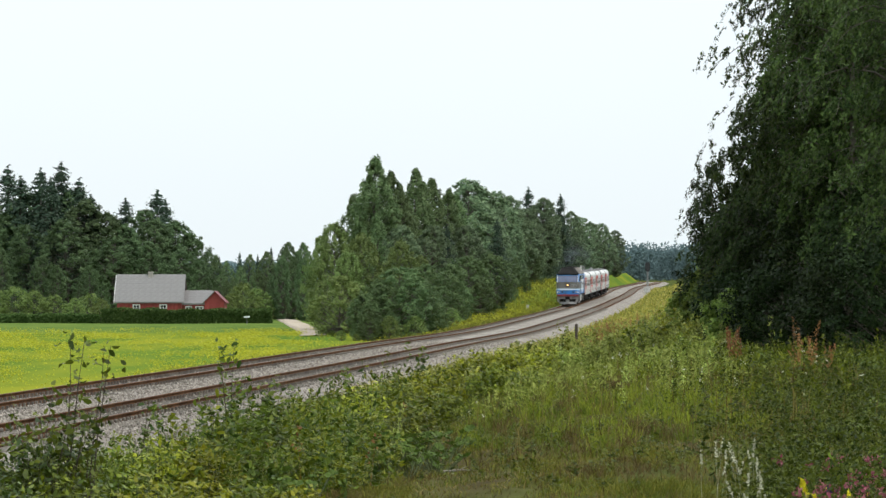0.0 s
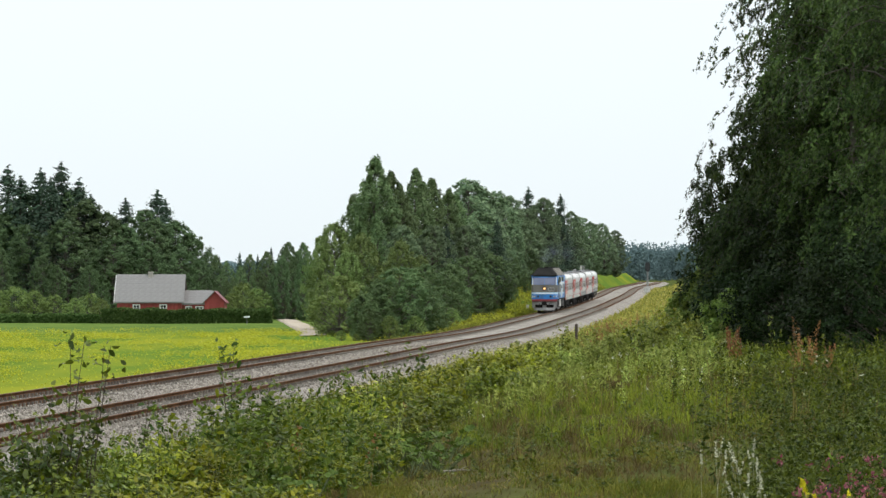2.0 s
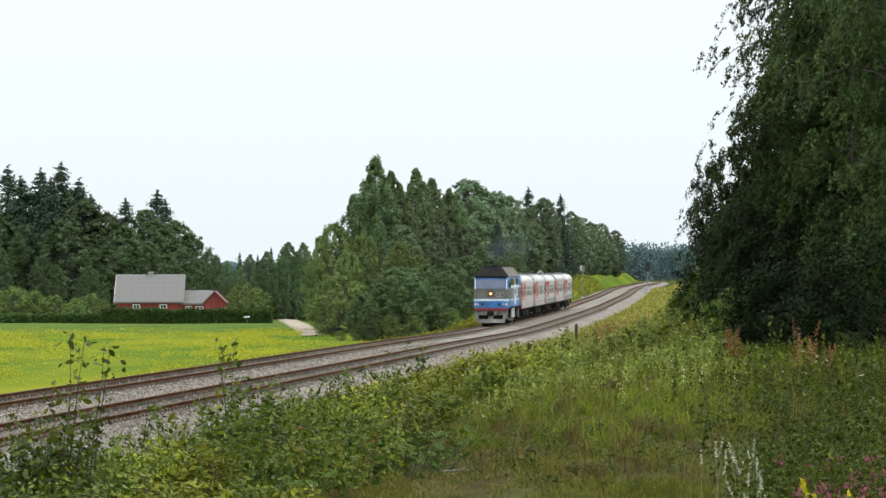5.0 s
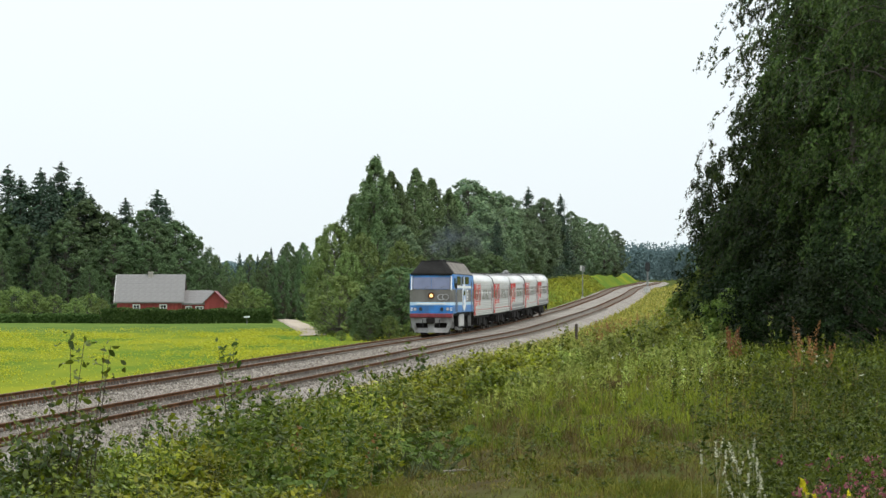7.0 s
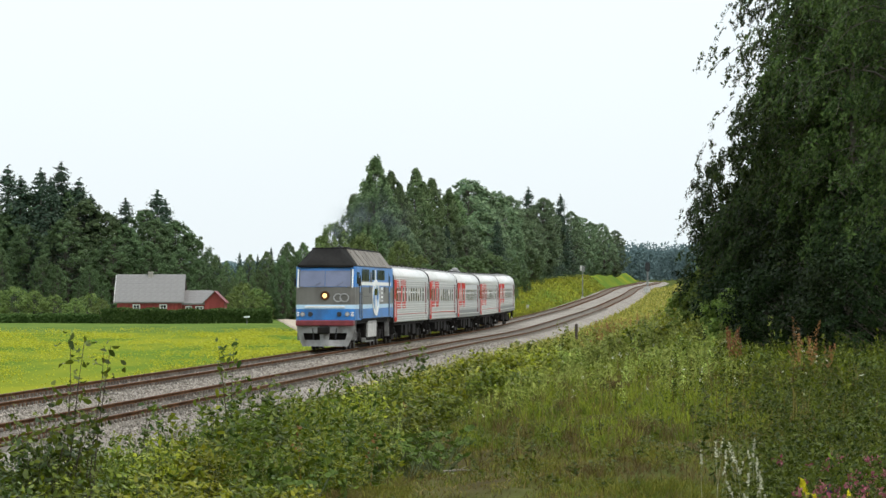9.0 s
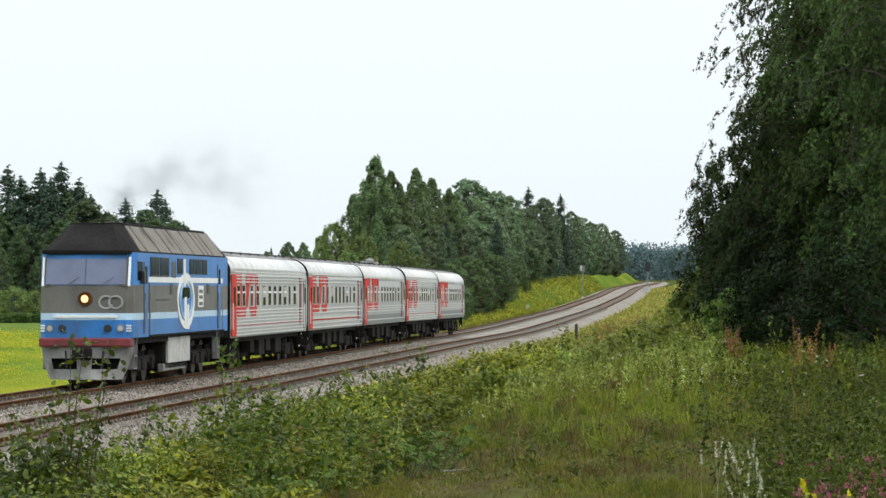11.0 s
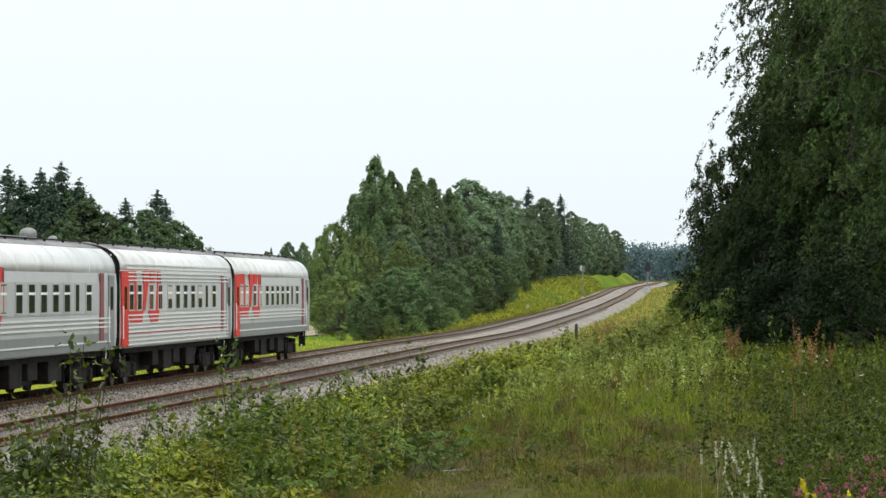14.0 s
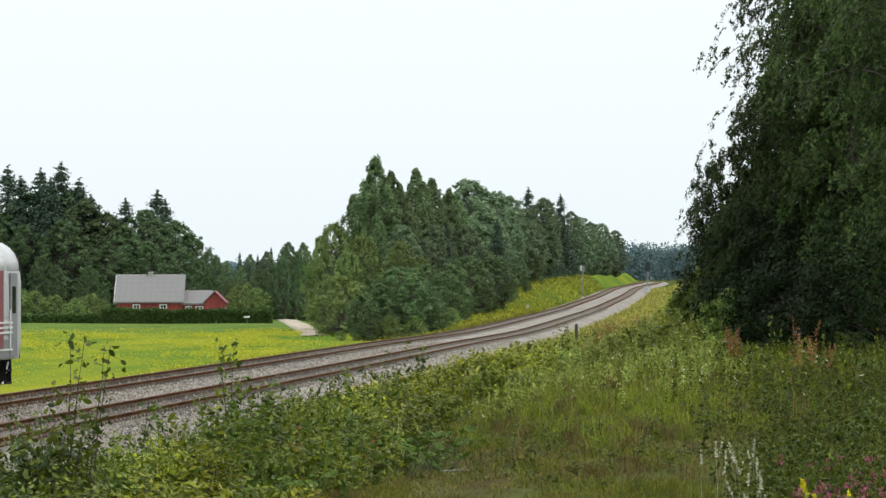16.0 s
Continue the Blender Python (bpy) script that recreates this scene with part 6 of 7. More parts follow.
def build_carriage(style, seed):
    """A ribbed sleeping carriage; x runs forward, the origin is on the rails under its middle."""
    r = random.Random(seed)
    hl = 11.95
    labels = {"ribbed": "silver-grey ribbed passenger carriage with red lettering shapes", "plain": "silver-grey passenger carriage with smooth upper sides and red panels",
              "pale": "pale white-grey ribbed passenger carriage with red lettering shapes"}
    t = thing("passenger_carriage", labels[style], "railway carriage", group="carriages of the train")
    shell = M_CAR if style == "plain" else M_PALECAR
    eave = 3.62 if style != "plain" else 3.5
    body = bmesh.new()
    prism(body, [(-1.48, 1.2), (1.48, 1.2), (1.53, 1.6), (1.53, 3.2), (1.50, eave), (-1.50, eave), (-1.53, 3.2), (-1.53, 1.6)], -hl, hl)
    part("body", body, shell, t)
    roof = prism(bmesh.new(), roof_outline(eave, 1.50, 4.42), -hl + 0.02, hl - 0.02)
    for f in roof.faces:
        f.smooth = len(f.verts) == 4
    roof_ob = part("roof", roof, M_CARROOF, t)
    crest = [(y * 1.004, z + 0.012) for y, z in roof_outline(eave, 1.50, 4.42, 14) if abs(y) < 1.12]
    part("roof_top", prism(bmesh.new(), crest + [(crest[-1][0] * 0.9, 4.0), (crest[0][0] * 0.9, 4.0)], -11.7, 11.7), M_ROOFGRIME, roof_ob, "sooty grey roof top")
    part("roof_walk", boxes((-11.4, 11.4, -0.36, 0.36, 4.40, 4.47), bevel=0.02), M_ROOFGRIME, roof_ob, "grey roof ridge strip")
    for y in (-0.62, 0.62):
        pipe = bmesh.new()
        tube(pipe, (-11.2, y, 4.46), (11.2, y, 4.46), 0.022, 0.022, 6)
        for k in range(9):
            box(pipe, -10.8 + k * 2.7, -10.74 + k * 2.7, y - 0.03, y + 0.03, 4.2, 4.46)
        part("roof_pipe", pipe, M_UNDER, roof_ob, "dark conduit along the roof")
    for k in range(9):
        x = -10.2 + k * 2.55
        out = roof_outline(eave, 1.505, 4.428)
        part("roof_seam", prism(bmesh.new(), out, x, x + 0.05), M_CARROOF, roof_ob)
    for x in ((-9.5, -3.2, 4.0, 9.6) if style != "plain" else (-9.0, 9.8)):
        part("roof_vent", boxes((x - 0.22, x + 0.22, -0.16, 0.16, 4.36, 4.5), bevel=0.04), M_CARDARK, roof_ob)
    # distance from the leading coupling
    def u(d):
        return 12.27 - d
    ribs_low = {"ribbed": (1.30, 1.43, 1.56, 1.69, 1.82, 1.95, 2.08, 2.21), "pale": (1.32, 1.52, 1.72, 1.98, 2.16), "plain": (1.46, 1.90, 2.03, 2.16)}[style]
    ribs_up = {"ribbed": (3.30, 3.42, 3.54), "pale": (3.34, 3.50), "plain": ()}[style]
    roofribs = {"ribbed": (3.68, 3.80), "pale": (3.70,), "plain": ()}[style]
    wins = [1.75, 3.25, 5.5, 7.25, 9.2, 10.85, 12.5, 14.15, 15.8, 17.45, 19.1]
    for sgn in (1, -1):
        for z in ribs_low + ribs_up:
            part("rib", boxes((-10.75, 10.75, sgn * 1.545 - 0.025, sgn * 1.545 + 0.025, z - 0.022, z + 0.022)), M_RIB, t)
        for z in roofribs:
            part("rib", boxes((-10.75, 10.75, sgn * 1.475 - 0.03, sgn * 1.475 + 0.03, z - 0.02, z + 0.02)), M_RIB, t)
        if style == "plain":
            part("lower_panel", boxes((-10.7, 10.7, sgn * 1.53 - 0.012, sgn * 1.53 + 0.012, 1.24, 1.72)), M_CARDARK, t, "darker grey lower side band")
        else:
            part("lower_panel", boxes((-10.7, 10.7, sgn * 1.526 - 0.012, sgn * 1.526 + 0.012, 1.24, 1.60)), M_CAR, t, "grey lower side band")
            part("side_stripe", boxes((-10.7, 10.7, sgn * 1.533 - 0.012, sgn * 1.533 + 0.012, 1.63, 1.68)), M_RED, t, "thin red side stripe")
        part("window_band", boxes((-10.4, 10.4, sgn * 1.532 - 0.01, sgn * 1.532 + 0.01, 2.30, 3.22)), shell, t)
        for i, d in enumerate(wins):
            w = (0.80 if i < 4 else 0.88) if i not in (9,) else 0.62
            x0, x1 = u(d) - w, u(d)
            win = part("window", boxes((x0, x1, sgn * 1.542 - 0.008, sgn * 1.542 + 0.008, 2.38, 3.16)), M_REDGLASS if i == 2 else M_GLASS, t, "dark red-filmed window" if i == 2 else "dark tinted window")
            if style == "plain" and i in (0, 1, 3) or (style != "plain" and i in (4, 8)):
                part("curtain", boxes((x0 + 0.03, x1 - 0.03, sgn * 1.551 - 0.002, sgn * 1.551 + 0.002, 2.42 if style == "plain" else 2.7, 3.12)), M_CURTAIN, win, "cream curtain behind the pane")
            part("window_frame", boxes((x0 - 0.05, x0 + 0.03, sgn * 1.55 - 0.012, sgn * 1.55 + 0.012, 2.34, 3.2), (x1 - 0.03, x1 + 0.05, sgn * 1.55 - 0.012, sgn * 1.55 + 0.012, 2.34, 3.2),
                                       (x0, x1, sgn * 1.55 - 0.011, sgn * 1.55 + 0.011, 2.34, 2.39), (x0, x1, sgn * 1.55 - 0.011, sgn * 1.55 + 0.011, 3.15, 3.2)), M_CAR, win)
            if i != 9 and not (style == "pale" and i < 8):
                part("transom", boxes((x0, x1, sgn * 1.553 - 0.012, sgn * 1.553 + 0.012, 2.87, 2.94)), M_WHITE, win)
        # doors at both ends
        for d, mat, lab in ((0.62, M_RED, "bright red end door"), (22.75, M_CARDARK, "grey end door")):
            dr = part("door", boxes((u(d) - 0.9, u(d), sgn * 1.55 - 0.012, sgn * 1.55 + 0.012, 1.25, 3.45), bevel=0.01), mat, t, lab)
            part("door_window", boxes((u(d) - 0.66, u(d) - 0.24, sgn * 1.562 - 0.008, sgn * 1.562 + 0.008, 2.4, 3.1)), M_GLASS, dr)
            part("handrail", tube(bmesh.new(), (u(d) + 0.08, sgn * 1.58, 1.5), (u(d) + 0.08, sgn * 1.58, 2.5), 0.02, 0.02, 6), M_WHITE, dr)
            part("footstep", boxes((u(d) - 0.8, u(d) - 0.1, sgn * 1.32 - 0.12, sgn * 1.32 + 0.12, 0.55, 0.6), (u(d) - 0.8, u(d) - 0.1, sgn * 1.32 - 0.12, sgn * 1.32 + 0.12, 0.88, 0.93),
                                   (u(d) - 0.8, u(d) - 0.76, sgn * 1.32 - 0.1, sgn * 1.32 + 0.1, 0.55, 1.22), (u(d) - 0.14, u(d) - 0.1, sgn * 1.32 - 0.1, sgn * 1.32 + 0.1, 0.55, 1.22)), M_UNDER, dr)
        # large red strokes of the livery near the leading end
        slant = [((0.45, 1.28), (1.7, 1.28), (1.7, 3.58), (0.3, 3.58)), ((1.7, 3.22), (2.75, 3.22), (2.9, 3.6), (1.7, 3.6)), ((2.6, 2.36), (3.1, 2.36), (3.05, 3.6), (2.7, 3.6)),
                 ((1.75, 2.34), (4.4, 2.34), (4.15, 1.96), (2.1, 1.97)), ((4.2, 2.34), (4.75, 2.34), (5.3, 3.2), (4.4, 3.0)), ((4.4, 3.0), (5.3, 3.2), (5.6, 3.6), (4.3, 3.6)),
                 ((5.55, 3.22), (6.6, 3.22), (6.75, 3.6), (5.8, 3.6)), ((5.3, 2.34), (7.5, 2.34), (7.15, 1.94), (5.9, 1.96)), ((6.8, 2.34), (7.2, 2.34), (7.55, 3.6), (7.15, 3.6))]
        for quad in slant:
            bm = bmesh.new()
            lo_ = [bm.verts.new((u(a), sgn * 1.53, z)) for a, z in quad]
            hi_ = [bm.verts.new((u(a), sgn * 1.557, z)) for a, z in quad]
            for k in range(4):
                bm.faces.new((lo_[k], lo_[(k + 1) % 4], hi_[(k + 1) % 4], hi_[k]))
            bm.faces.new(hi_)
            bmesh.ops.recalc_face_normals(bm, faces=bm.faces)
            part("livery_stroke", bm, M_RED, t, "bright red painted stroke")
        part("livery_edge", boxes((u(7.75), u(7.62), sgn * 1.545 - 0.012, sgn * 1.545 + 0.012, 2.34, 3.58)), M_REDPAINT, t, "dull red painted edge")
        part("strut", tube(bmesh.new(), (u(0.9), sgn * 1.34, 1.18), (u(1.7), sgn * 1.34, 0.55), 0.03, 0.03, 6), M_WHITE, t)
        part("strut", tube(bmesh.new(), (u(23.6), sgn * 1.34, 1.18), (u(22.8), sgn * 1.34, 0.55), 0.03, 0.03, 6), M_WHITE, t)
        part("livery_stroke", boxes((u(21.9), u(21.3), sgn * 1.556 - 0.012, sgn * 1.556 + 0.012, 1.5, 3.5), bevel=0.006), M_REDPAINT, t, "dull red painted stroke")
    # ends with gangways
    for s in (-1, 1):
        part("roof_rim", prism(bmesh.new(), roof_outline(eave, 1.512, 4.44), s * hl - 0.07, s * hl + 0.07), M_UNDER, roof_ob, "dark rim at the roof end")
        # near-black end walls: shade of the gap between carriages is put into their colour
        part("end_wall", boxes((s * (hl + 0.03) - 0.03, s * (hl + 0.03) + 0.03, -1.5, 1.5, 1.2, 3.75), bevel=0.01), M_UNDER, t)
        part("gangway", boxes((s * 12.08 - 0.17, s * 12.08 + 0.17, -1.0, 1.0, 1.2, 3.8), bevel=0.05), M_RUBBER, t, "black rubber gangway bellows")
        for y in (-1.0, 1.0):
            part("buffer_gear", tube(bmesh.new(), (s * 11.9, y * 0.9, 1.06), (s * 12.2, y * 0.9, 1.06), 0.14, 0.14, 12), M_UNDER, t)
        part("grab_rail", boxes((s * (hl + 0.10) - 0.02, s * (hl + 0.10) + 0.02, 1.22, 1.26, 3.55, 4.1), (s * (hl + 0.10) - 0.02, s * (hl + 0.10) + 0.02, -1.26, -1.22, 3.55, 4.1)), M_WHITE, t)
        part("coupler", boxes((s * 12.05 - 0.2, s * 12.05 + 0.2, -0.2, 0.2, 0.88, 1.2), bevel=0.04), M_UNDER, t)
    # under the floor; the deep dark centre block also stands in for shade
    part("underframe", boxes((-11.7, 11.7, -1.3, 1.3, 1.02, 1.2), (-6.6, 6.6, -0.85, 0.85, 0.36, 1.02), (-10.4, -6.7, -0.6, 0.6, 0.75, 1.02), (6.7, 10.4, -0.6, 0.6, 0.75, 1.02)), M_UNDER, t)
    for x, w, h in ((-3.6, 1.9, 0.62), (-0.6, 1.3, 0.5), (1.6, 1.6, 0.66), (4.2, 1.1, 0.5)):
        x += r.uniform(-0.4, 0.4)
        for s in (-1, 1):
            part("equipment_box", boxes((x - w / 2, x + w / 2, s * 0.95 - 0.35, s * 0.95 + 0.35, 1.04 - h, 1.04), bevel=0.03), M_UNDER, t)
    part("air_tank", tube(bmesh.new(), (-5.4, 0.7, 0.8), (-4.7, 0.7, 0.8), 0.2, 0.2, 14), M_UNDER, t)
    for s in (-1, 1):
        bogie(t, s * 8.5, (-1.2, 1.2), 0.475, 1.75)
        # solid boxes for brake rigging, added also to close the bright view beneath
        part("brake_gear", boxes((s * 8.5 - 2.3, s * 8.5 + 2.3, -0.5, 0.5, 0.28, 1.0), (s * 8.5 - 2.0, s * 8.5 - 1.9, -0.95, 0.95, 0.3, 0.9), (s * 8.5 + 1.9, s * 8.5 + 2.0, -0.95, 0.95, 0.3, 0.9)), M_UNDER, t)
    return t


def add_roof_fans(t):
    for x, k in ((-5.6, 0.74), (-9.2, 0.42), (-1.2, 0.4)):
        bm = bmesh.new()
        tube(bm, (x, 0.1, 4.38), (x, 0.1, 4.38 + 0.24 * k), 0.2 * k, 0.34 * k, 14)
        for z0, z1, r0, r1 in ((4.62, 4.72, 0.34, 0.35), (4.72, 4.82, 0.35, 0.31), (4.82, 4.90, 0.31, 0.21), (4.90, 4.94, 0.21, 0.05)):
            tube(bm, (x, 0.1, 4.38 + (z0 - 4.38) * k), (x, 0.1, 4.38 + (z1 - 4.38) * k), r0 * k, r1 * k, 14)
        part("roof_cowl", bm, M_GREYPART, t, "pale domed roof ventilator")
    part("roof_hatch", boxes((-4.5, 3.6, -0.6, 0.6, 4.36, 4.5), bevel=0.04), M_CARDARK, t)


def build_loco():
    """The diesel locomotive; x runs forward."""
    t = thing("diesel_locomotive", "blue and grey diesel locomotive with sooty roof, pulling the train", "locomotive")
    plan = [(9.35, 1.53), (9.85, 1.47), (10.1, 1.28), (10.17, 0.9), (10.2, 0.3)]
    outline = [(-10.25, -1.53), (-10.25, 1.53)] + plan + [(x, -y) for x, y in plan[::-1]]

    def ring(bm, z, tilt, inset=0.0):
        vs = []
        for x, y in outline:
            k = max(0.0, (x - 9.0) / 1.2) if x > 0 else 0.0
            vs.append(bm.verts.new((x - tilt * k, y * (1 - inset), z)))
        return vs

    def shell(z0, z1, t0, t1, mat, name, label="", cap=False, i0=0.0, i1=0.0):
        bm = bmesh.new()
        a, b = ring(bm, z0, t0, i0), ring(bm, z1, t1, i1)
        n = len(a)
        for i in range(n):
            f = bm.faces.new((a[i], a[(i + 1) % n], b[(i + 1) % n], b[i]))
        bm.faces.new(a[::-1])
        bm.faces.new(b)
        bmesh.ops.recalc_face_normals(bm, faces=bm.faces)
        return part(name, bm, mat, t, label)

    shell(1.5, 2.06, 0.0, 0.0, M_BLUE, "lower_body", "blue painted lower body band")
    shell(2.06, 2.27, 0.0, 0.02, M_LIGHTBLUE, "body_stripe", "pale blue body stripe")
    shell(2.27, 3.15, 0.02, 0.08, M_LOCOGREY, "middle_body", "grey-brown middle body band")
    shell(3.15, 4.18, 0.08, 0.34, M_BLUE, "upper_body", "blue upper body and cab")
    # sloped roof: dark front, lighter shoulder panels
    bm = bmesh.new()
    lo = [(-10.25, -1.5), (-10.25, 1.5), (9.55, 1.5), (9.85, 1.1), (9.85, -1.1), (9.55, -1.5)]
    hi = [(-9.6, -0.82), (-9.6, 0.82), (8.3, 0.82), (8.75, 0.6), (8.75, -0.6), (8.3, -0.82)]
    A = [bm.verts.new((x, y, 4.18)) for x, y in lo]
    B = [bm.verts.new((x, y, 5.08)) for x, y in hi]
    for i in range(6):
        bm.faces.new((A[i], A[(i + 1) % 6], B[(i + 1) % 6], B[i]))
    bm.faces.new(B)
    bm.faces.new(A[::-1])
    bmesh.ops.recalc_face_normals(bm, faces=bm.faces)
    roof = part("roof", bm, M_ROOFDARK, t, "sooty black sloped roof")
    part("roof_visor", boxes((9.4, 9.98, -1.4, 1.4, 4.12, 4.26), bevel=0.03), M_ROOFDARK, roof)
    k = Vector((0, -0.68, 0.90)).normalized()
    nrm = Vector((0, 0.90, 0.68)).normalized()
    widths = [(8.6, 7.5), (7.25, 5.0), (4.75, 2.6), (2.35, 0.2), (-0.05, -2.4), (-2.65, -4.6), (-4.85, -5.7), (-5.95, -6.8), (-7.05, -9.4)]
    for sgn in (1, -1):
        for x1, x0 in widths:
            pb = bmesh.new()
            e0 = Vector((0, 1.5, 4.18)) + k * 0.04
            e1 = Vector((0, 0.82, 5.08)) - k * 0.06
            vs = []
            for off in (0.006, 0.035):
                for xx, e in ((x0, e0), (x1, e0), (x1 - (0.55 if x1 > 8 else 0), e1), (x0, e1)):
                    p = Vector((xx, e.y, e.z)) + nrm * off
                    vs.append(pb.verts.new((p.x, sgn * p.y, p.z)))
            for f in ((0, 1, 2, 3), (4, 5, 6, 7), (0, 1, 5, 4), (1, 2, 6, 5), (2, 3, 7, 6), (3, 0, 4, 7)):
                pb.faces.new([vs[i] for i in f])
            bmesh.ops.recalc_face_normals(pb, faces=pb.faces)
            part("roof_panel", pb, M_ROOFPANEL, roof, "dusty grey roof panel")
    part("roof_deck", boxes((-9.0, 8.2, -0.86, 0.86, 5.04, 5.14), bevel=0.03), M_ROOFDARK, roof)
    part("exhaust_stack", boxes((1.2, 2.6, -0.35, 0.35, 5.06, 5.24), bevel=0.04), M_ROOFDARK, roof)
    for x in (-4.0, -6.4):
        part("roof_fan", tube(bmesh.new(), (x, 0, 5.06), (x, 0, 5.20), 0.62, 0.6, 20), M_ROOFDARK, roof)
    part("roof_horn", boxes((6.2, 6.9, 0.35, 0.5, 5.1, 5.22), bevel=0.03), M_BLACK, roof)
    # cab front: windscreens, lamps, badges
    def front(z):
        return 10.2 - (0.0 if z < 2.2 else 0.02 + 0.06 * (z - 2.27) / 0.88 if z < 3.15 else 0.08 + 0.26 * (z - 3.15) / 0.95)

    def pane(name, y0, y1, z0, z1, mat, off, parent, label="", thick=0.02):
        bm_ = bmesh.new()
        vs = []
        for o in (off - thick, off):
            for y, z in ((y0, z0), (y1, z0), (y1, z1), (y0, z1)):
                bx = front(z) - max(0, abs(y) - 0.9) * 0.22
                vs.append(bm_.verts.new((bx + o, y, z)))
        for f in ((0, 1, 2, 3), (4, 5, 6, 7), (0, 1, 5, 4), (1, 2, 6, 5), (2, 3, 7, 6), (3, 0, 4, 7)):
            bm_.faces.new([vs[i] for i in f])
        bmesh.ops.recalc_face_normals(bm_, faces=bm_.faces)
        return part(name, bm_, mat, parent, label)

    surround = pane("windscreen_surround", -1.3, 1.3, 3.12, 4.04, M_LOCOGREY, 0.035, t, thick=0.05)
    for y0, y1 in ((-1.26, -0.012), (0.012, 1.26)):
        pane("windscreen", y0, y1, 3.17, 3.97, M_CABGLASS, 0.05, surround, "bluish reflecting windscreen")
    for y0, y1 in ((1.33, 1.40), (-1.40, -1.33)):
        pane("corner_pillar", y0, y1, 3.12, 4.04, M_WHITE, 0.05, surround, "white cab corner pillar", thick=0.06)
    for y in (-0.5, 0.6):
        part("wiper", tube(bmesh.new(), (front(3.2) + 0.07, y, 3.2), (front(3.5) + 0.07, y + 0.3, 3.4), 0.01, 0.008, 6), M_BLACK, surround)
    lampring = part("headlamp_ring", tube(bmesh.new(), (10.1, 0.0, 2.72), (10.24, 0.0, 2.72), 0.24, 0.22, 20), M_RUST, t)
    part("headlamp", tube(bmesh.new(), (10.2, 0.0, 2.72), (10.255, 0.0, 2.72), 0.13, 0.11, 20), M_LAMP, lampring, "lit warm yellow headlamp")
    for y0, a0, a1 in ((0.66, 0.6, 5.9), (0.97, 0.0, 2 * math.pi)):
        part("badge_ring", ring_plate(y0, 2.62, 0.24, 0.22, 0.055, 10.13, 0.05, a0, a1, 24, along="y"), M_CAR, t, "pale painted badge ring")
    for y in (-1.12, -0.72, 0.72, 1.12):
        rim = part("marker_lamp", tube(bmesh.new(), (10.05, y, 1.80), (10.24 - 0.05 * (abs(y) > 1), y, 1.80), 0.13, 0.12, 16), M_BLACK if abs(y) < 1 else M_GREYPART, t)
        part("lens", tube(bmesh.new(), (10.1, y, 1.80), (10.25 - 0.05 * (abs(y) > 1), y, 1.80), 0.085, 0.08, 14), M_BLACK if abs(y) < 1 else M_LAMPGLASS, rim)
    for y0, y1 in ((1.24, 1.42), (-1.42, -1.24)):
        for z in (1.72, 1.80, 1.88):
            part("number_bar", boxes((9.7, 10.09, y0, y1, z - 0.025, z + 0.025)), M_WHITE, t)
    part("front_stripe", boxes((10.1, 10.225, -1.0, 1.0, 2.13, 2.2)), M_WHITE, t)
    # buffer beam, plough and coupler
    part("buffer_beam", boxes((9.5, 10.3, -1.45, 1.45, 1.22, 1.5), bevel=0.05), M_REDPAINT, t, "dull red buffer beam")
    pl = bmesh.new()
    # a bowed plate with two slots, drawn from side to side
    cols = [(-1.46, 9.75), (-1.15, 9.98), (-0.55, 10.16), (-0.25, 10.22), (0.25, 10.22), (0.55, 10.16), (1.15, 9.98), (1.46, 9.75)]
    levels = [(1.22, 0.0, 1.0), (0.86, 0.05, 0.96), (0.52, 0.13, 0.88), (0.2, 0.26, 0.78)]
    grid = [[[pl.verts.new((x + dx + o, y * k_, z)) for y, x in cols] for z, dx, k_ in levels] for o in (0.0, -0.07)]
    slots = {(1, 1), (1, 2), (1, 4), (1, 5)}
    for i in range(3):
        for j_ in range(7):
            if (i, j_) in slots:
                continue
            for g_ in grid:
                pl.faces.new((g_[i][j_], g_[i][j_ + 1], g_[i + 1][j_ + 1], g_[i + 1][j_]))
    for i0, j0, i1, j1 in [(0, k, 0, k + 1) for k in range(7)] + [(3, k, 3, k + 1) for k in range(7)] + [(k, 0, k + 1, 0) for k in range(3)] + [(k, 7, k + 1, 7) for k in range(3)]:
        pl.faces.new((grid[0][i0][j0], grid[0][i1][j1], grid[1][i1][j1], grid[1][i0][j0]))
    bmesh.ops.recalc_face_normals(pl, faces=pl.faces)
    part("plough", pl, M_GREYPART, t, "grimy grey snow plough plate with two slots")
    part("plough_backing", boxes((9.3, 9.62, -1.2, 1.2, 0.3, 1.2)), M_UNDER, t)
    part("coupler", boxes((10.1, 10.75, -0.22, 0.22, 0.82, 1.22), (10.5, 10.85, -0.3, 0.3, 0.85, 1.18), bevel=0.04), M_UNDER, t)
    for y in (-0.6, 0.6):
        part("brake_hose", tube(bmesh.new(), (10.25, y, 1.1), (10.35, y * 0.9, 0.55), 0.03, 0.03, 8), M_RUBBER, t)
    # sides
    def u(d):
        return 10.85 - d
    for sgn in (1, -1):
        def flat(name, d0, d1, z0, z1, mat, off=0.0, parent=t, label="", th=0.016):
            y = sgn * (1.53 + off)
            return part(name, boxes((u(d1), u(d0), y - th, y + th, z0, z1), bevel=0.004), mat, parent, label)
        flat("side_trim", 3.5, 19.8, 3.24, 3.42, M_WHITE, 0.0, t, "white trim line")
        for d0, d1 in ((3.85, 5.55), (5.8, 7.5)):
            w_ = flat("side_window", d0, d1, 3.48, 4.06, M_GLASS, 0.006)
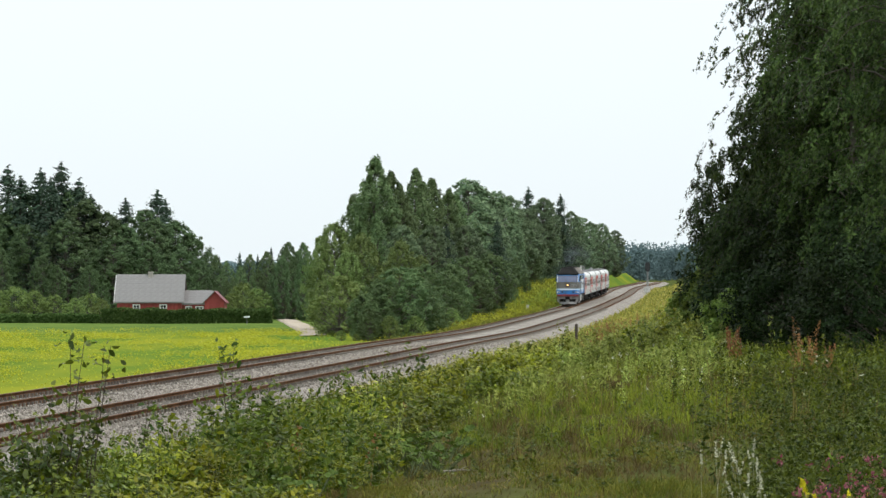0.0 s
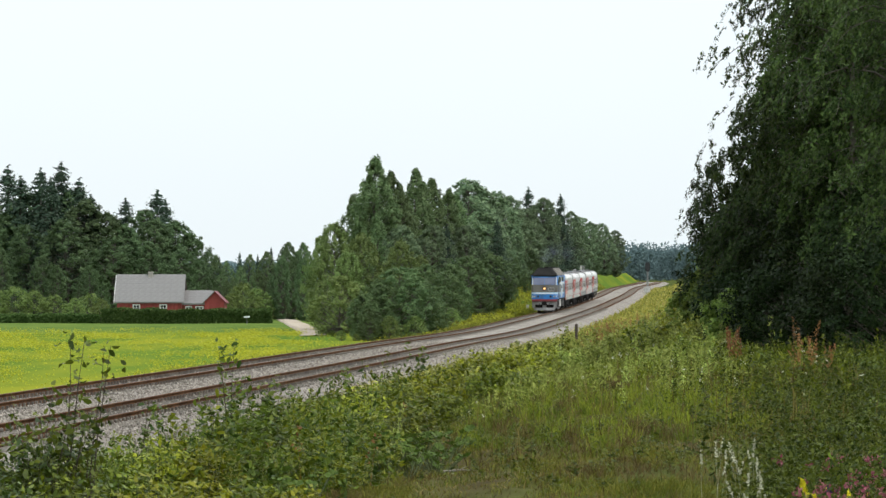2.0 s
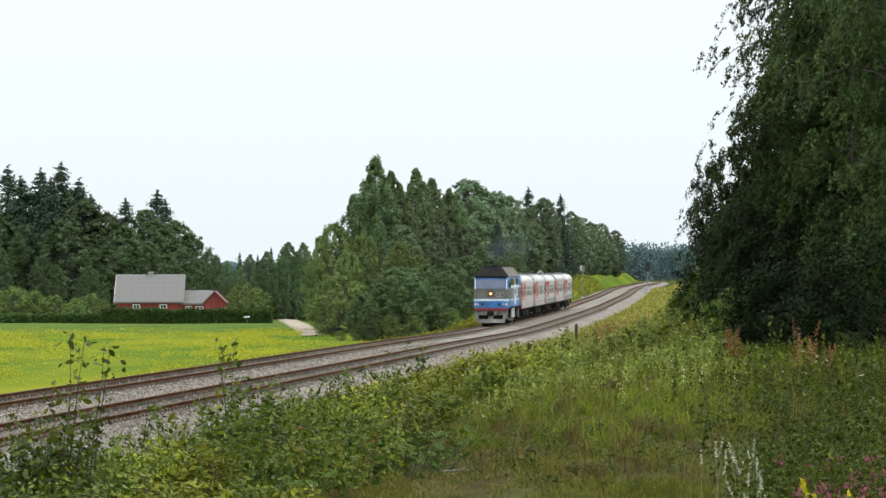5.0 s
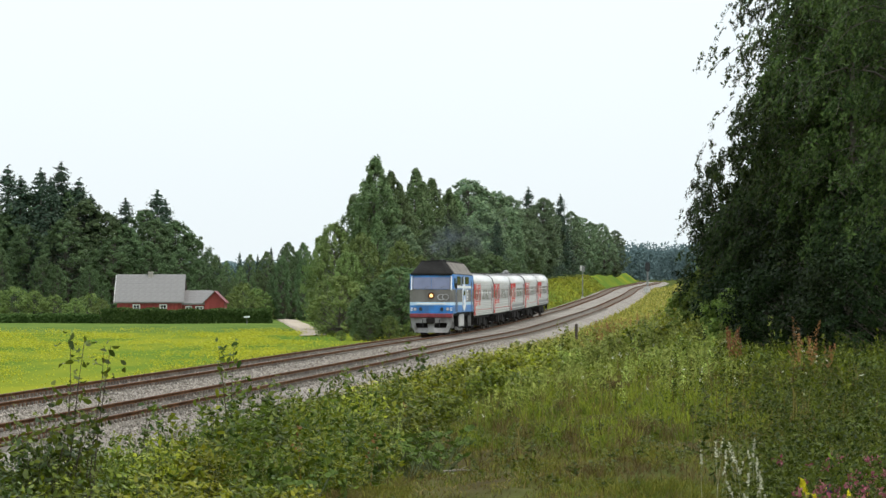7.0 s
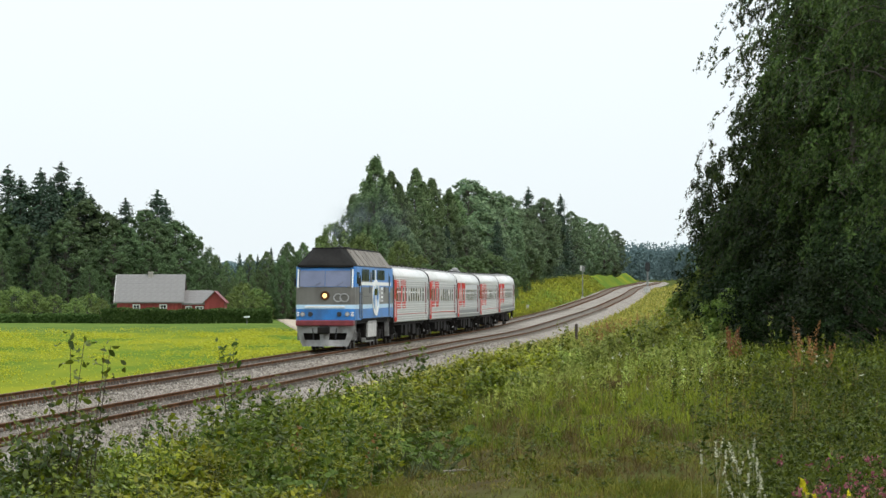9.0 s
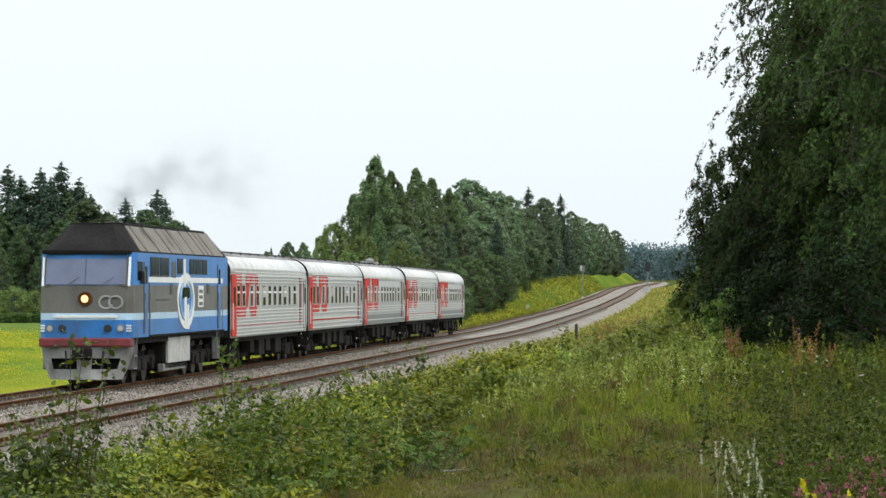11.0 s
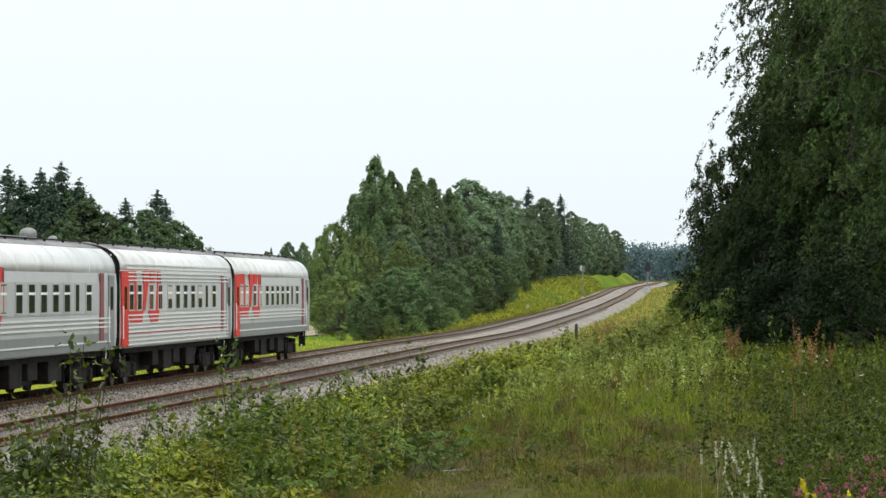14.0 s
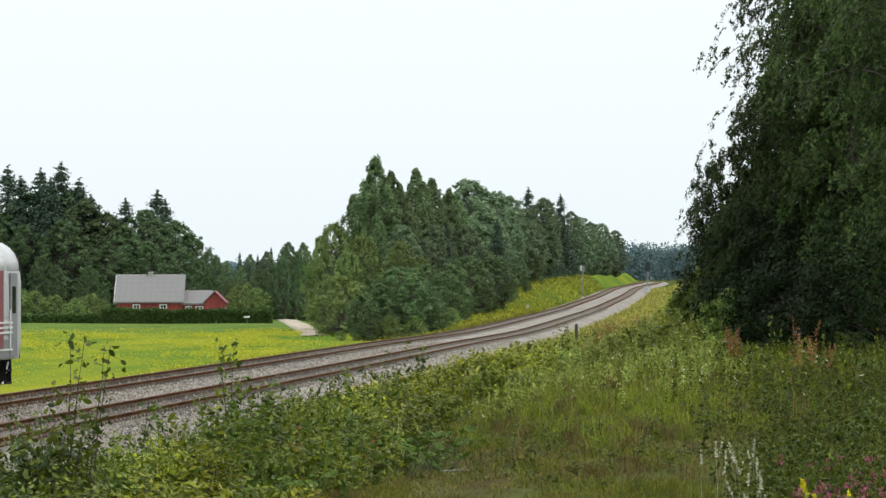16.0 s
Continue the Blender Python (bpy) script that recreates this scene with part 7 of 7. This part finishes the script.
            flat("window_frame", d0 - 0.06, d1 + 0.06, 3.42, 3.48, M_BLACK, 0.008, w_)
        for d0, d1 in ((9.35, 10.4), (12.0, 13.1), (13.35, 14.6), (14.85, 15.95)):
            flat("side_window", d0, d1, 3.54, 4.06, M_GLASS, 0.006)
        for i in range(5):
            flat("louvre", 8.2 + i * 0.17, 8.3 + i * 0.17, 3.4, 3.95, M_LOCOGREY, 0.01)
        for d in (2.95, 18.9):
            dr = flat("side_door", d - 0.3, d + 0.35, 1.62, 3.85, M_BLUE, 0.004, t, "narrow blue cab door")
            flat("door_gap", d - 0.36, d - 0.3, 1.6, 3.9, M_BLACK, 0.005, dr)
            flat("door_window", d - 0.18, d + 0.22, 3.2, 3.75, M_GLASS, 0.012, dr)
            for dd in (-0.45, 0.5):
                part("handrail", tube(bmesh.new(), (u(d + dd), sgn * 1.6, 1.6), (u(d + dd), sgn * 1.6, 2.9), 0.016, 0.016, 6), M_GREYPART, dr)
        flat("cab_window", 1.5, 2.4, 3.3, 3.9, M_GLASS, -0.01)
        mir = part("mirror", boxes((u(2.2), u(1.9), sgn * 1.62 - 0.06, sgn * 1.62 + 0.06, 3.2, 3.6), bevel=0.02), M_BLACK, t)
        flat("panel_seam", 5.0, 7.6, 2.66, 2.70, M_BLACK, 0.0)
        flat("grille", 7.8, 8.3, 2.85, 3.2, M_BLACK, 0.002)
        flat("panel_seam", 3.6, 3.66, 1.55, 3.24, M_BLACK, 0.002)
        flat("panel_seam", 3.6, 20.2, 1.50, 1.56, M_UNDER, 0.004)
        flat("grille", 15.95, 16.5, 2.87, 3.2, M_BLACK, 0.002)
        yb = sgn * 1.53 if sgn > 0 else -1.53 - 0.03
        part("side_badge", ring_plate(u(11.15), 2.62, 1.85, 0.95, 0.24, yb, 0.03), M_WHITE, t, "large white painted oval badge")
        disc = bmesh.new()
        rim = [disc.verts.new((u(11.15) + 1.64 * math.cos(a), sgn * 1.536, 2.62 + 0.74 * math.sin(a))) for a in np.linspace(0, 2 * math.pi, 40, endpoint=False)]
        disc.faces.new(rim)
        bmesh.ops.extrude_face_region(disc, geom=disc.faces[:])
        for v in disc.verts[:40]:
            v.co.y = sgn * 1.52
        bmesh.ops.recalc_face_normals(disc, faces=disc.faces)
        part("badge_field", disc, M_BLUE, t, "blue field inside the oval badge")
        part("badge_ring", ring_plate(u(11.15), 2.62, 1.28, 0.66, 0.10, yb + sgn * 0.012, 0.02), M_LIGHTBLUE, t, "thin pale ring in the badge")
        flat("side_window", 10.45, 11.85, 2.72, 3.08, M_GLASS, 0.016)
        flat("badge_bar", 10.75, 11.2, 1.72, 2.75, M_WHITE, 0.022)
        flat("badge_bar", 10.6, 11.0, 3.1, 4.05, M_WHITE, 0.022)
        flat("badge_bar", 11.35, 11.75, 1.66, 2.5, M_WHITE, 0.022)
        flat("number_panel", 13.95, 15.1, 2.4, 3.15, M_WHITE, 0.004)
        for z in (2.52, 2.75, 2.95):
            flat("number_bar", 14.1, 14.9, z - 0.06, z + 0.06, M_LOCOGREY, 0.012)
        # tank and boxes under the floor
        for d0, d1 in ((8.25, 10.5), (10.6, 12.9)):
            part("tank_panel", boxes((u(d1), u(d0), sgn * 1.36 - 0.05, sgn * 1.36 + 0.05, 0.56, 1.42), bevel=0.02), M_GREYPART if sgn < 0 else M_CONCRETE, t, "pale grey tank panel")
        part("tank_skirt", boxes((u(12.6), u(7.9), sgn * 1.2 - 0.1, sgn * 1.2 + 0.1, 0.3, 0.54), bevel=0.03), M_GREYPART, t)
        for d in (1.6, 19.4):
            part("footstep", boxes((u(d) - 0.3, u(d) + 0.3, sgn * 1.35 - 0.1, sgn * 1.35 + 0.1, 0.5, 0.55), (u(d) - 0.3, u(d) + 0.3, sgn * 1.35 - 0.1, sgn * 1.35 + 0.1, 0.9, 0.95),
                                   (u(d) - 0.3, u(d) - 0.26, sgn * 1.35 - 0.1, sgn * 1.35 + 0.1, 0.5, 1.5), (u(d) + 0.26, u(d) + 0.3, sgn * 1.35 - 0.1, sgn * 1.35 + 0.1, 0.5, 1.5)), M_GREYPART, t)
    # solid dark blocks added to close the bright view between the bogies
    for x0_, x1_ in ((2.6, 9.7), (-9.7, -2.6)):
        part("bogie_centre", boxes((x0_, x1_, -0.55, 0.55, 0.35, 1.3), bevel=0.05), M_UNDER, t)
    part("fuel_tank", boxes((u(12.9), u(8.2), -1.3, 1.3, 0.3, 1.4), bevel=0.08), M_UNDER, t)
    part("underframe", boxes((-10.2, 10.0, -1.4, 1.4, 1.3, 1.5)), M_UNDER, t)
    for s in (-1, 1):
        bogie(t, s * 6.2, (-1.9, 0.0, 1.9), 0.61, 2.7)
    part("rear_gangway", boxes((-10.75, -10.2, -0.7, 0.7, 1.5, 3.6), bevel=0.05), M_RUBBER, t)
    part("rear_coupler", boxes((-10.85, -10.2, -0.2, 0.2, 0.85, 1.2), bevel=0.04), M_UNDER, t)
    return t


def build_smoke():
    """A thin plume in rigid puffs that trails from the stack."""
    t = thing("exhaust_plume", "thin bluish-grey diesel smoke drifting above the locomotive", "smoke")
    r = random.Random(12)
    rr = np.random.RandomState(5)
    for i in range(6):
        f = i / 5
        cen = np.array([1.5 - 20 * f, rr.uniform(-0.3, 0.5) + 1.5 * f, 6.0 + 1.7 * f**0.6 + rr.uniform(-0.25, 0.25)])
        size = 1.2 + 1.7 * f
        vs, fade = [], []
        for j in range(24):
            a = j * math.pi / 12
            for k in range(8):
                q = k / 7
                rad = size * q * (1 + 0.3 * math.sin(2 * a + i) + 0.18 * math.sin(5 * a + 2 * i))
                vs.append(cen + np.array([0.5 * math.sin(3 * a + k) * q, rad * math.cos(a) * 1.15, rad * math.sin(a)]))
                nz = 0.6 + 0.7 * noise.noise(Vector((vs[-1][1] * 1.3, vs[-1][2] * 1.3, 7.0 * i)))
                fade.append(max(0.0, (1 - q) ** 1.2 * nz) * (1.15 - 0.95 * f))
        idx = np.arange(24 * 8).reshape(24, 8)
        nx = np.roll(idx, -1, axis=0)
        fs = np.stack([idx[:, :-1], idx[:, 1:], nx[:, 1:], nx[:, :-1]], axis=-1).reshape(-1, 4)
        me = array_mesh("puff", np.array(vs), fs)
        me.attributes.new("fade", "FLOAT", "POINT").data.foreach_set("value", np.array(fade, dtype=np.float32))
        link_mesh("puff", me, M_SMOKE, t)
    return t


LOCO = build_loco()
CARS = [build_carriage(s, 3 + i) for i, s in enumerate(("ribbed", "pale", "plain", "ribbed", "plain"))]
add_roof_fans(CARS[2])
PLUME = build_smoke()
TRAIN = [(LOCO, 10.85), (PLUME, 10.85)] + [(c, 21.7 + 24.54 * (i + 0.5)) for i, c in enumerate(CARS)]


def motions():
    for ob, off in TRAIN:
        walk(ob, [(k / 2, ride(speed_s(k / 2) + off)) for k in range(33)])
motions()
